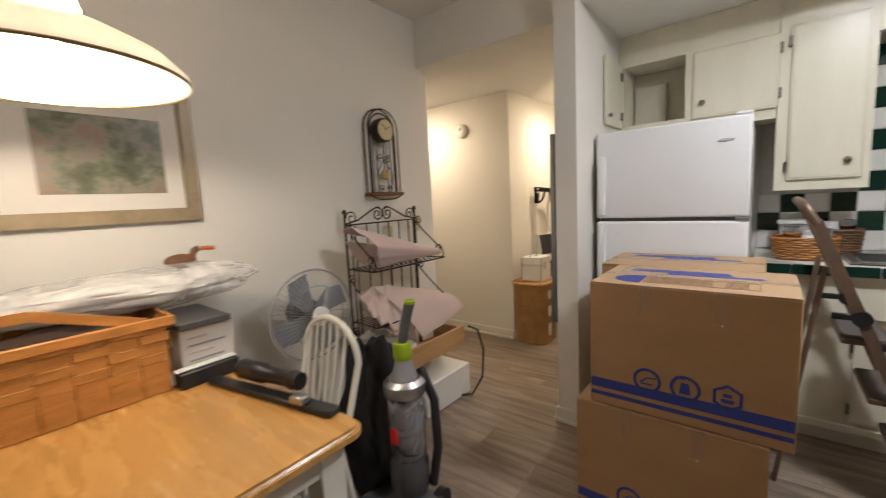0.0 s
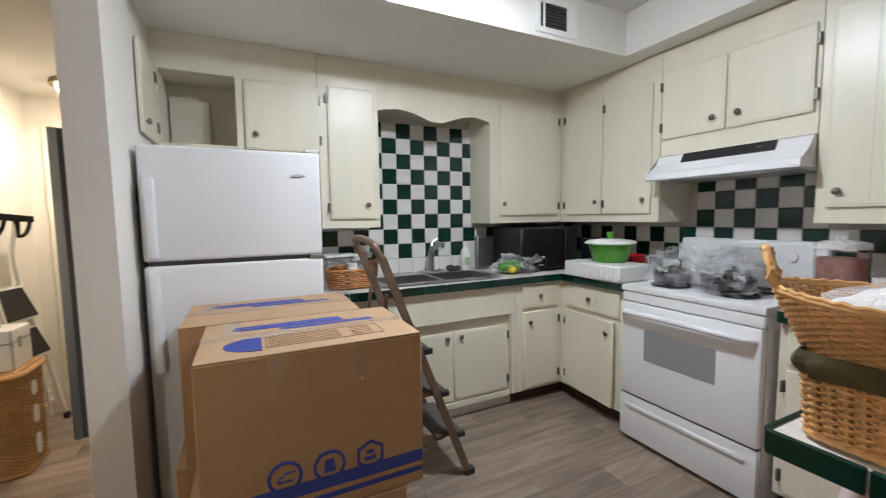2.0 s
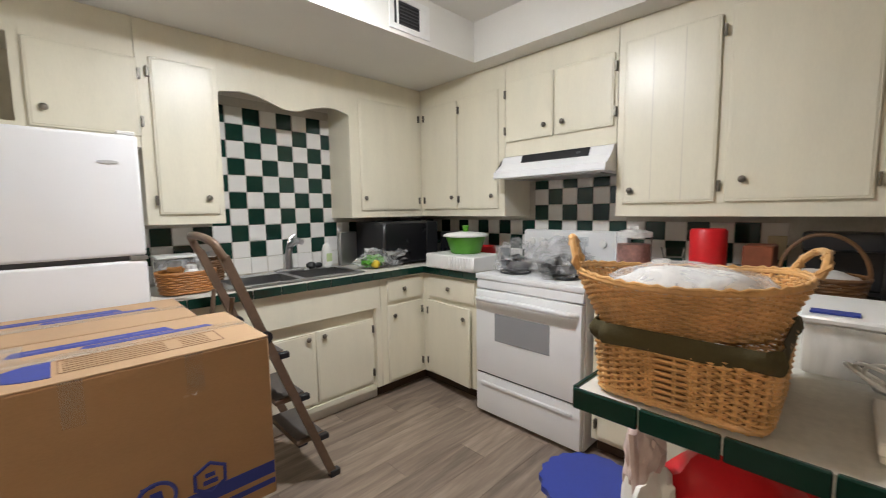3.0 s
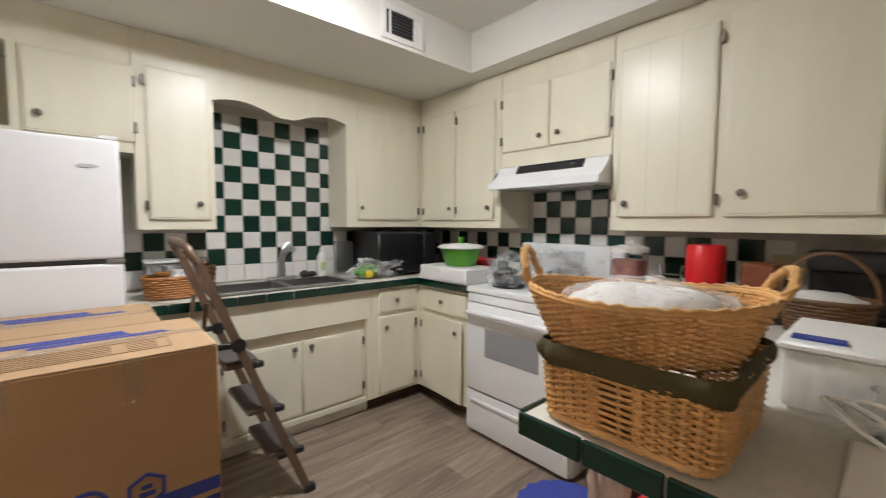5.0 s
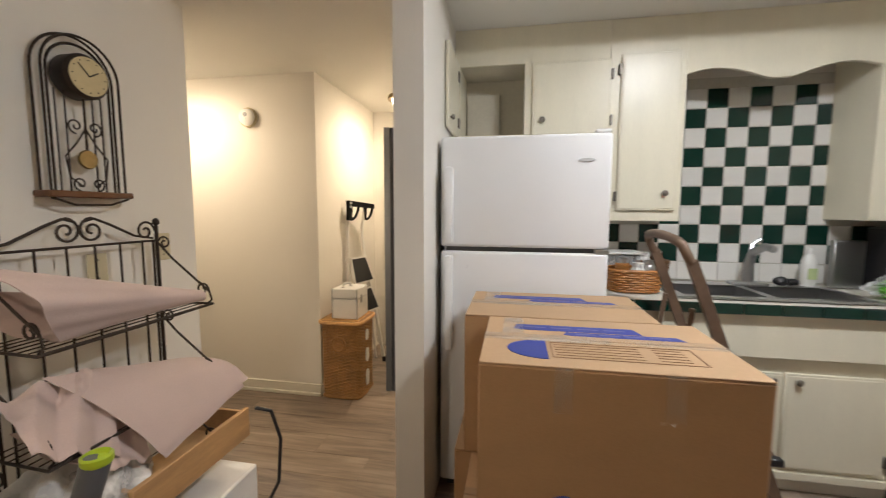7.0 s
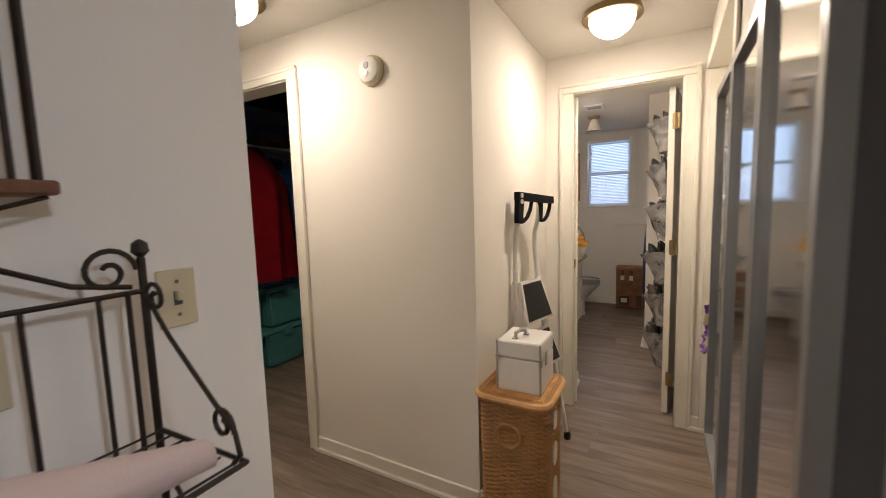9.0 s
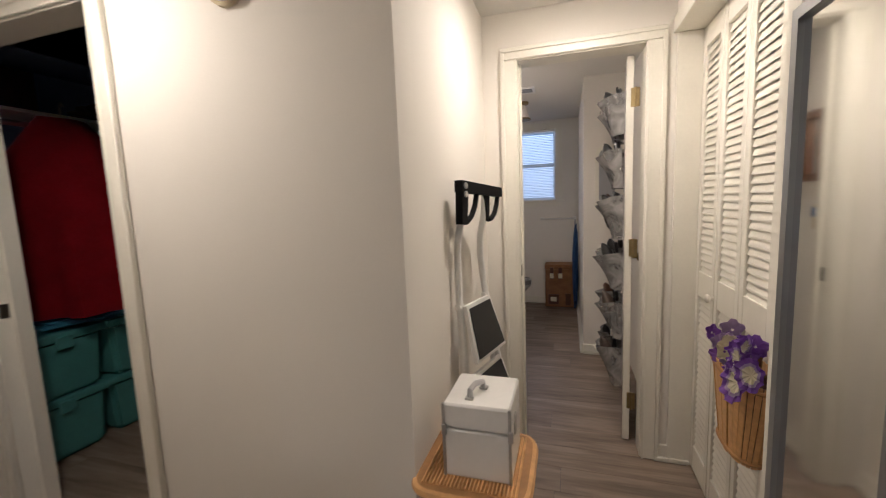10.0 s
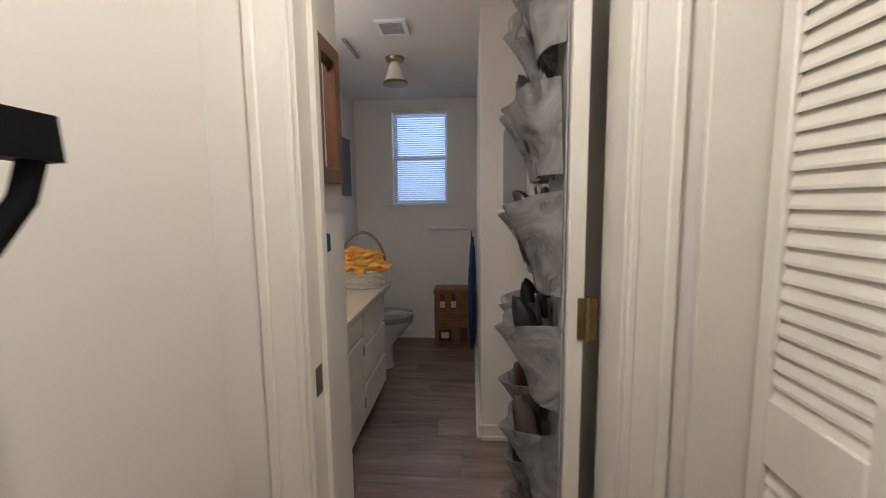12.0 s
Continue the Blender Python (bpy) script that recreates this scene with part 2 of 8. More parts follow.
BLUECL = mat("blue_cloth", (0.02, 0.07, 0.20), 0.85, var=0.3, bump=0.4)
PALECL = mat("pale_cloth", (0.68, 0.66, 0.63), 0.9, var=0.12, scale=7, fine=120, bump=0.4)
BROWNCL = mat("brown_cloth", (0.07, 0.04, 0.025), 0.9, var=0.3, bump=0.4)
OUTDOOR = mat("paving", (0.33, 0.29, 0.29), 0.95, var=0.3, scale=0.5, fine=9)
MIRROR = mat("mirror_silver", (0.86, 0.87, 0.86), 0.015, 1.0, var=0.02, bump=0)
CLEAR = glass("clear_glass", ior=1.15)
FILM = film("plastic_film", 0.30)
BINFILM = film("bin_plastic", 0.62, (0.86, 0.85, 0.81), 0.3, 2.5, 0.003)
FILMW = film("plastic_bag_white", 0.8, (0.9, 0.88, 0.84), 0.25)
BUBBLE = film("clear_wrap", 0.17, (0.82, 0.82, 0.82), 0.05, 14, 0.06)
BAGFILM = film("bundle_film", 0.42, (0.92, 0.91, 0.88), 0.1, 3.5, 0.04)
PLANK = plank_mat()
ART = art_mat()
WARM = emit("lamp_warm", (1.0, 0.80, 0.57), 720)
WARM2 = emit("lamp_warm_hall", (1.0, 0.80, 0.57), 600)
VLAMP = emit("lamp_vanity", (1.0, 0.80, 0.60), 46)
KLAMP = emit("lamp_kitchen", (0.96, 0.975, 1.0), 300)
WARMSIDE = emit("globe_side_warm", (1.0, 0.80, 0.57), 11)
KSIDE = emit("dome_side", (0.96, 0.975, 1.0), 20)
PEND = emit("lamp_pendant", (1.0, 0.84, 0.66), 280)
PENDSH = mat("opal_shade", (0.86, 0.82, 0.74), 0.3, var=0.03)


def opal_mat():
    """Opal glass that glows with the bulb behind it."""
    m, n, l, p = nmat("opal_glass")
    p.inputs["Base Color"].default_value = (0.86, 0.83, 0.76, 1)
    p.inputs["Roughness"].default_value = 0.25
    tr = n.new("ShaderNodeBsdfTranslucent")
    tr.inputs[0].default_value = (0.9, 0.86, 0.78, 1)
    mx = n.new("ShaderNodeMixShader")
    mx.inputs[0].default_value = 0.6
    l.new(p.outputs[0], mx.inputs[1])
    l.new(tr.outputs[0], mx.inputs[2])
    l.new(mx.outputs[0], n["Material Output"].inputs[0])
    return m


OPAL = opal_mat()

# ---- builders ----
ORG = {}


def thing(name, label, category, base=(0, 0, 0), group="", kind="", local=None):
    ob = new(name)
    ob.empty_display_size = 0.05
    if local is not None:
        ob.matrix_world = local
        ORG[ob.name] = Vector((0, 0, 0))
    else:
        ob.location = base
        ORG[ob.name] = Vector(base)
    return tagged(ob, label, category, group, kind)


def root_of(ob):
    while ob.parent:
        ob = ob.parent
    return ob


def finish(bm, name, material, smooth=0):
    me = bpy.data.meshes.new(name)
    bmesh.ops.recalc_face_normals(bm, faces=bm.faces)
    if smooth:
        lim = radians(smooth)
        for f in bm.faces:
            f.smooth = True
        for e in bm.edges:
            if len(e.link_faces) == 2 and e.calc_face_angle(0) > lim:
                e.smooth = False
    bm.to_mesh(me)
    bm.free()
    me.materials.append(material)
    return me


def part(name, bm, material, parent, label="", smooth=40):
    bmesh.ops.translate(bm, verts=bm.verts, vec=-ORG[root_of(parent).name])
    ob = new(name, finish(bm, name, material, smooth))
    ob.parent = parent
    if label:
        ob["label"] = label
    return ob


def solid(name, bm, material, label, category="", kind="", group="", smooth=40, base=None):
    """A thing that is one mesh; its origin lies at the middle of its foot."""
    if base is None:
        xs = [v.co for v in bm.verts]
        base = Vector(((min(v.x for v in xs) + max(v.x for v in xs)) / 2, (min(v.y for v in xs) + max(v.y for v in xs)) / 2, min(v.z for v in xs)))
    base = Vector(base)
    bmesh.ops.translate(bm, verts=bm.verts, vec=-base)
    ob = new(name, finish(bm, name, material, smooth))
    ob.location = base
    ORG[ob.name] = base
    return tagged(ob, label, category, group, kind)


def B():
    return bmesh.new()


def box(x0, y0, z0, x1, y1, z1, bev=0.0, bm=None, seg=1):
    bm = bm or bmesh.new()
    r = bmesh.ops.create_cube(bm, size=1)
    vs = r["verts"]
    for v in vs:
        v.co = Vector((x0 if v.co.x < 0 else x1, y0 if v.co.y < 0 else y1, z0 if v.co.z < 0 else z1))
    if bev:
        es = list({e for v in vs for e in v.link_edges})
        bmesh.ops.bevel(bm, geom=es, offset=bev, segments=seg, affect='EDGES', profile=0.6)
    return bm


def tube(pts, r, sides=8, closed=False, bm=None, taper=None):
    """A round rod along a line of points."""
    bm = bm or bmesh.new()
    pts = [Vector(p) for p in pts]
    n = len(pts)
    rings = []
    up = Vector((0, 0, 1))
    prev = None
    for i, p in enumerate(pts):
        a = pts[(i - 1) % n] if (i > 0 or closed) else p
        b = pts[(i + 1) % n] if (i < n - 1 or closed) else p
        d = (b - a).normalized()
        if prev is None:
            s = d.cross(up if abs(d.z) < 0.95 else Vector((1, 0, 0))).normalized()
        else:
            s = (prev - d * prev.dot(d))
            s = s.normalized() if s.length > 1e-6 else d.cross(up).normalized()
        prev = s
        t = d.cross(s)
        rr = r * (taper[i] if taper else 1)
        rings.append([bm.verts.new(p + (s * math.cos(2 * math.pi * k / sides) + t * math.sin(2 * math.pi * k / sides)) * rr) for k in range(sides)])
    for i in range(n if closed else n - 1):
        A, C = rings[i], rings[(i + 1) % n]
        for k in range(sides):
            bm.faces.new((A[k], A[(k + 1) % sides], C[(k + 1) % sides], C[k]))
    if not closed:
        bm.faces.new(rings[0])
        bm.faces.new(rings[-1][::-1])
    return bm


def lathe(prof, cx=0, cy=0, n=32, bm=None, axis='z', cz=0, cap=True):
    """A turned body from (radius, height) steps."""
    bm = bm or bmesh.new()
    rings = []
    for r, h in prof:
        ring = []
        for k in range(n):
            a = 2 * math.pi * k / n
            u, v = r * math.cos(a), r * math.sin(a)
            if axis == 'z':
                co = (cx + u, cy + v, cz + h)
            elif axis == 'x':
                co = (cx + h, cy + u, cz + v)
            else:
                co = (cx + u, cy + h, cz + v)
            ring.append(bm.verts.new(co))
        rings.append(ring)
    for A, C in zip(rings, rings[1:]):
        for k in range(n):
            bm.faces.new((A[k], A[(k + 1) % n], C[(k + 1) % n], C[k]))
    if cap:
        bm.faces.new(rings[0][::-1])
        bm.faces.new(rings[-1])
    return bm


def blob(x, y, z, rx, ry, rz, amp=0.15, seed=0, sub=4, freq=2.2, flat=None, bm=None):
    """A soft lumpy body: cloth, bags, bundles."""
    bm = bm or bmesh.new()
    r = bmesh.ops.create_icosphere(bm, subdivisions=sub, radius=1)
    o = Vector((seed * 7.3, seed * 3.1, seed * 1.7))
    for v in r["verts"]:
        d = v.co.normalized()
        k = 1 + amp * (noise.noise(d * freq + o) + 0.5 * noise.noise(d * freq * 2.7 + o) + 0.25 * noise.noise(d * freq * 6 + o))
        v.co = Vector((d.x * rx * k + x, d.y * ry * k + y, d.z * rz * k + z))
        if flat is not None and v.co.z < flat:
            v.co.z = flat
    return bm


def prism(outline, h0, h1, plane='xy', bm=None):
    """A plate with the given outline, between two depths."""
    bm = bm or bmesh.new()

    def co(u, v, w):
        return (u, v, w) if plane == 'xy' else ((u, w, v) if plane == 'xz' else (w, u, v))
    a = [bm.verts.new(co(u, v, h0)) for u, v in outline]
    b = [bm.verts.new(co(u, v, h1)) for u, v in outline]
    n = len(a)
    for i in range(n):
        bm.faces.new((a[i], a[(i + 1) % n], b[(i + 1) % n], b[i]))
    fa = bm.faces.new(a[::-1])
    fb = bm.faces.new(b)
    bmesh.ops.triangulate(bm, faces=[fa, fb])
    return bm


def frame_plate(u0, v0, u1, v1, w, d0, d1, plane='xz', bm=None):
    """Four butted bars round an opening u0..u1, v0..v1, of width w, inside it."""
    bm = bm or bmesh.new()

    def bar(a, b, c, d):
        if plane == 'xz':
            box(a, d0, b, c, d1, d, 0, bm)
        elif plane == 'yz':
            box(d0, a, b, d1, c, d, 0, bm)
        else:
            box(a, b, d0, c, d, d1, 0, bm)
    bar(u0, v0, u0 + w, v1)
    bar(u1 - w, v0, u1, v1)
    bar(u0 + w, v0, u1 - w, v0 + w)
    bar(u0 + w, v1 - w, u1 - w, v1)
    return bm


def sheet(nx, ny, fn, thick=0.002):
    """A cloth given by fn(u, v) over the unit square, with thickness."""
    bm = bmesh.new()
    top = [[bm.verts.new(fn(i / nx, j / ny)) for j in range(ny + 1)] for i in range(nx + 1)]
    for i in range(nx):
        for j in range(ny):
            bm.faces.new((top[i][j], top[i + 1][j], top[i + 1][j + 1], top[i][j + 1]))
    bm.normal_update()
    r = bmesh.ops.solidify(bm, geom=bm.faces[:], thickness=thick)
    return bm


def oval(a, rx, ry, p=2.0):
    c, s = math.cos(a), math.sin(a)
    return (rx * math.copysign(abs(c) ** (2 / p), c), ry * math.copysign(abs(s) ** (2 / p), s))


def even_angles(n, rx, ry, p):
    """Angles for oval() that lie at even steps along its outline."""
    m = 2400
    run, last = [0.0], oval(0, rx, ry, p)
    for k in range(1, m + 1):
        q = oval(2 * math.pi * k / m, rx, ry, p)
        run.append(run[-1] + math.hypot(q[0] - last[0], q[1] - last[1]))
        last = q
    want = np.linspace(0, run[-1], n, endpoint=False)
    return [float(v) for v in np.interp(want, run, np.linspace(0, 2 * math.pi, m + 1))]


def weave(cx, cy, z0, z1, rx0, ry0, rx1, ry1, rows, stakes, p=2.0, r=0.004, amp=0.004, dip=None, bm=None, sides=5, per=4):
    """Woven wall of a basket: rows of cane that pass before and behind the stakes. dip(a) lowers or lifts the rim."""
    bm = bm or bmesh.new()
    angles = even_angles(stakes * per, rx1, ry1, p)
    for j in range(rows):
        f = (j + 0.5) / rows
        pts = []
        for k, a in enumerate(angles):
            rx, ry = rx0 + (rx1 - rx0) * f, ry0 + (ry1 - ry0) * f
            w = amp * math.cos(math.pi * k / per + (math.pi if j % 2 else 0))
            x, y = oval(a, rx + w, ry + w, p)
            z = z0 + (z1 - z0) * f + (dip(a) * f if dip else 0)
            pts.append((cx + x, cy + y, z))
        tube(pts, r, sides, True, bm)
    return bm


def stakes_of(t, m, cx, cy, z0, z1, rx0, ry0, rx1, ry1, stakes, p=2.0, r=0.003, dip=None):
    """The upright canes of a basket, each a part of it."""
    for a in even_angles(stakes, rx1, ry1, p):
        pts = []
        for j in range(4):
            f = j / 3
            x, y = oval(a, rx0 + (rx1 - rx0) * f, ry0 + (ry1 - ry0) * f, p)
            pts.append((cx + x, cy + y, z0 + (z1 - z0) * f + (dip(a) * f if dip else 0)))
        part("stake", tube(pts, r, 5), m, t)


def ring(cx, cy, z, rx, ry, r, p=2.0, n=64, dip=None, bm=None, sides=7, twist=0, amp=0):
    pts = []
    for k in range(n):
        a = 2 * math.pi * k / n
        x, y = oval(a, rx, ry, p)
        pts.append((cx + x + amp * math.cos(twist * a), cy + y + amp * math.sin(twist * a), z + (dip(a) if dip else 0)))
    return tube(pts, r, sides, True, bm)


def spiral(cx, cz, r0, turns, a0, y, plane='xz', n=26, sign=1):
    """Points of a scroll that winds inwards."""
    out = []
    for i in range(n):
        f = i / (n - 1)
        a = a0 + sign * f * turns * 2 * math.pi
        rr = r0 * (1 - 0.8 * f)
        u, v = cx + rr * math.cos(a), cz + rr * math.sin(a)
        out.append((u, y, v) if plane == 'xz' else (y, u, v))
    return out



# ---- structure ----
KY = 3.68      # sink wall
KX = 3.06      # stove wall
CX = -1.16     # clock wall
HY = 3.67      # hall wall
PX = -0.988    # passage wall
BY = 4.814     # bathroom door wall
HC = 2.268     # hall ceiling
CZ = 2.59      # kitchen and dining ceiling


def setting(name, bm, material, label, category="wall"):
    return solid(name, bm, material, label, category, kind="structure", smooth=30)


setting("wall_clock", box(CX - 0.12, -2.6, 0, CX, 2.77, CZ), WALL, "off-white painted wall with clock and picture")
setting("wall_hall_front", box(-3.42, 2.65, 0, CX - 0.12, 2.77, CZ), WALL, "off-white painted hall wall")
setting("wall_back", box(CX - 0.12, -2.72, 0, KX + 0.12, -2.6, CZ), WALL, "off-white painted wall of the dining room")
bm = box(-3.42, HY, 0, -2.86, HY + 0.12, CZ)
box(-2.86, HY, 2.058, -2.032, HY + 0.12, CZ, 0, bm)
box(-2.032, HY, 0, PX, HY + 0.12, CZ, 0, bm)
setting("wall_hall", bm, WALL, "off-white painted hall wall with a closet doorway")
setting("wall_hall_end", box(-3.54, 2.65, 0, -3.42, HY + 0.12, CZ), WALL, "off-white painted hall end wall")
setting("wall_passage", box(PX - 0.12, HY + 0.12, 0, PX, BY, CZ), WALL, "off-white painted passage wall behind a step stool")
bm = box(-1.72, BY, 0, -0.828, BY + 0.115, CZ)
box(-0.828, BY, 2.048, -0.205, BY + 0.115, CZ, 0, bm)
box(-0.205, BY, 0, 1.0, BY + 0.115, CZ, 0, bm)
setting("wall_bath_door", bm, WALL, "off-white painted wall with the bathroom doorway")
bm = box(-0.10, 2.59, 0, 0.02, 3.80, CZ)
box(-0.10, 3.80, 2.07, 0.02, BY, CZ, 0, bm)
setting("wall_partition", bm, WALL, "off-white painted partition between kitchen and hall")
bm = box(0.02, KY, 0, KX + 0.12, KY + 0.12, CZ)
setting("wall_sink", bm, WALL, "cream painted kitchen wall behind the sink")
setting("wall_stove", box(KX, -2.6, 0, KX + 0.12, KY, CZ), WALL, "cream painted kitchen wall behind the stove")
setting("wall_linen_back", box(0.62, KY + 0.12, 0, 0.74, BY, CZ), WALL, "painted back wall of the linen closet")
# walk-in closet
bm = box(-3.95, HY + 0.12, 0, -3.83, 5.7, CZ)
box(-3.83, 5.58, 0, -1.72, 5.7, CZ, 0, bm)
box(-1.84, HY + 0.12, 0, -1.72, 5.58, CZ, 0, bm)
setting("wall_closet", bm, NAVY, "dark blue closet walls")
setting("ceiling_closet", box(-3.95, HY + 0.12, HC, -1.72, 5.7, HC + 0.1), NAVY, "dark closet ceiling", "ceiling")
# bathroom
BYF = 7.9
bm = box(-1.72, BY + 0.115, 0, -1.6, BYF, CZ)
box(-1.6, BY + 0.115, 0, -0.86, 5.2, CZ, 0, bm)
setting("wall_bath_vanity", bm, WALL, "white painted bathroom wall beside the vanity")
bm = box(-1.72, BYF, 0, -1.236, BYF + 0.13, CZ)
box(-0.709, BYF, 0, 1.0, BYF + 0.13, CZ, 0, bm)
box(-1.236, BYF, 0, -0.709, BYF + 0.13, 1.31, 0, bm)
box(-1.236, BYF, 2.185, -0.709, BYF + 0.13, CZ, 0, bm)
setting("wall_bath_window", bm, WALL, "white painted bathroom wall with a window")
bm = box(-0.445, 6.33, 0, -0.325, BYF, CZ)
box(-0.445, 6.21, 0, 1.0, 6.33, CZ, 0, bm)
setting("wall_bath_alcove", bm, WALL, "white painted bathroom alcove wall")
# unseen wall, placed to block vanity light behind the open door
setting("wall_bath_gap_block", box(-0.10, BY + 0.116, 0, 0.02, 6.209, CZ), WALL, "unseen bathroom side wall added to darken the door gap")
setting("ceiling_bath", box(-1.72, BY + 0.115, 2.29, 1.0, BYF, 2.4), CEIL, "white textured bathroom ceiling", "ceiling")
# ceilings
bm = box(CX, 2.663, HC, -0.10, 2.77, CZ)
box(-3.42, 2.77, HC, -0.10, BY, HC + 0.12, 0, bm)
setting("ceiling_hall", bm, CEIL, "low white hall ceiling with a dropped front edge", "ceiling")
setting("ceiling_linen", box(0.02, KY + 0.12, 2.3, 0.62, BY, 2.4), CEIL, "closet ceiling", "ceiling")
setting("ceiling_main", box(CX - 0.12, -2.72, CZ, KX + 0.12, KY, CZ + 0.12), CEIL, "white textured kitchen and dining ceiling", "ceiling")
bm = box(0.02, 2.649, 2.332, KX, KY, CZ)
box(2.597, 0.70, 2.332, KX, 2.649, CZ, 0, bm)
setting("soffit", bm, CEIL, "white painted soffit above the kitchen cabinets", "soffit")
# floor underlay and ground
setting("floor", box(-3.95, -2.72, -0.12, KX + 0.12, BYF + 0.13, -0.0025), DKGREY, "grey-brown wood-look plank floor", "floor")
g = box(-60, BYF + 0.14, -0.6, 60, 120, -0.5)
setting("ground", g, OUTDOOR, "grey paved ground outside the bathroom window", "ground")


def baseboard(name, x0, y0, x1, y1, nx, ny, h=0.085, t=0.014):
    """Board with a small shoe mould along a wall, on the side (nx, ny)."""
    bm = bmesh.new()
    for hh, tt in ((h, t), (0.022, t + 0.012)):
        xa, xb = sorted((x0, x1))
        ya, yb = sorted((y0, y1))
        if nx:
            xa, xb = (x0, x0 + nx * tt) if nx > 0 else (x0 - tt, x0)
        else:
            ya, yb = (y0, y0 + tt) if ny > 0 else (y0 - tt, y0)
        z0 = 0.0 if hh < 0.03 else 0.022
        box(xa, ya, z0, xb, yb, hh, 0.003, bm)
    return setting(name, bm, TRIM, "cream painted baseboard with shoe mould", "baseboard")


baseboard("baseboard", -2.0, HY, PX, HY, 0, -1)
baseboard("baseboard", PX, HY, PX, BY, 1, 0)
baseboard("baseboard", -0.15, BY, -0.003, BY, 0, -1)
baseboard("baseboard", -0.10, 2.59, -0.10, 3.735, -1, 0)
baseboard("baseboard", -0.114, 2.59, 0.02, 2.59, 0, -1)
baseboard("baseboard", CX, -2.6, CX, 2.77, 1, 0)
baseboard("baseboard", -0.445, 6.21, -0.101, 6.21, 0, -1)
baseboard("baseboard", -0.445, 6.20, -0.445, BYF, -1, 0)
baseboard("baseboard", -1.6, BYF, -0.46, BYF, 0, -1)
baseboard("baseboard", -0.86, BY + 0.2, -0.86, 5.2, 1, 0)


def casing(name, u0, u1, top, face, w=0.07, depth=0.115, jamb=0.018, lap=0.012, head=0.055, label="cream painted door casing"):
    """Moulded casing and jamb of a doorway in a wall that faces -y."""
    t = thing(name, label, "door frame", ((u0 + u1) / 2, face, 0), kind="structure")
    for n_, a, b in (("casing_side", u0 - w + lap, u0 + lap), ("casing_side", u1 - lap, u1 + w - lap)):
        bm = box(a, face - 0.016, 0, b, face - 0.003, top - lap, 0.004)
        c = (a if a < u0 - lap else b - 0.02)
        box(c, face - 0.024, 0, c + 0.02, face - 0.016, top - lap + head - 0.02, 0.003, bm)
        c = (b - 0.012 if a < u0 - lap else a)
        box(c, face - 0.019, 0, c + 0.012, face - 0.016, top - lap, 0.001, bm)
        part(n_, bm, TRIM, t)
    bm = box(u0 - w + lap, face - 0.016, top - lap, u1 + w - lap, face - 0.003, top - lap + head, 0.004)
    box(u0 - w + lap, face - 0.024, top - lap + head - 0.02, u1 + w - lap, face - 0.016, top - lap + head, 0.003, bm)
    part("casing_head", bm, TRIM, t)
    part("jamb", box(u0, face - 0.002, 0, u0 + jamb, face + depth + 0.004, top, 0.002), TRIM, t)
    part("jamb", box(u1 - jamb, face - 0.002, 0, u1, face + depth + 0.004, top, 0.002), TRIM, t)
    part("head_jamb", box(u0 + jamb, face - 0.002, top - jamb, u1 - jamb, face + depth + 0.004, top, 0.002), TRIM, t)
    part("stop", box(u0 + jamb, face + 0.06, 0, u0 + jamb + 0.012, face + 0.075, top - jamb, 0.001), TRIM, t)
    part("strike_plate", box(u0 + jamb, face + 0.02, 0.93, u0 + jamb + 0.003, face + 0.05, 0.99, 0.001), PEWTER, t, "dark metal strike plate")
    return t


casing("door_frame_bath", -0.828, -0.205, 2.048, BY, w=0.078)
casing("door_frame_closet", -2.86, -2.032, 2.058, HY, w=0.072, depth=0.12)

# ---- kitchen cabinets ----
FY = 3.375   # face of the wall cabinets on the sink wall
FX = 2.746   # face of the wall cabinets on the stove wall


def mb(axis, F, u0, d0, z0, u1, d1, z1, bev=0.0, bm=None):
    """A box given along a run of cabinets: u along it, d out of its face."""
    if axis == 'x':
        return box(u0, F - d1, z0, u1, F - d0, z1, bev, bm)
    return box(F - d1, u0, z0, F - d0, u1, z1, bev, bm)


def pt(axis, F, u, d, z):
    return (u, F - d, z) if axis == 'x' else (F - d, u, z)


def knob(axis, F, u, d, z, parent):
    prof = [(0.007, 0), (0.006, 0.008), (0.015, 0.014), (0.016, 0.019), (0.010, 0.025), (0.003, 0.0265)]
    prof = [(r, -(d + h)) for r, h in prof]
    if axis == 'x':
        bm = lathe([(r, F + h) for r, h in prof], u, 0, 14, axis='y', cz=z)
    else:
        bm = lathe([(r, F + h) for r, h in prof], 0, u, 14, axis='x', cz=z)
    return part("knob", bm, PEWTER, parent, "antique pewter round knob")


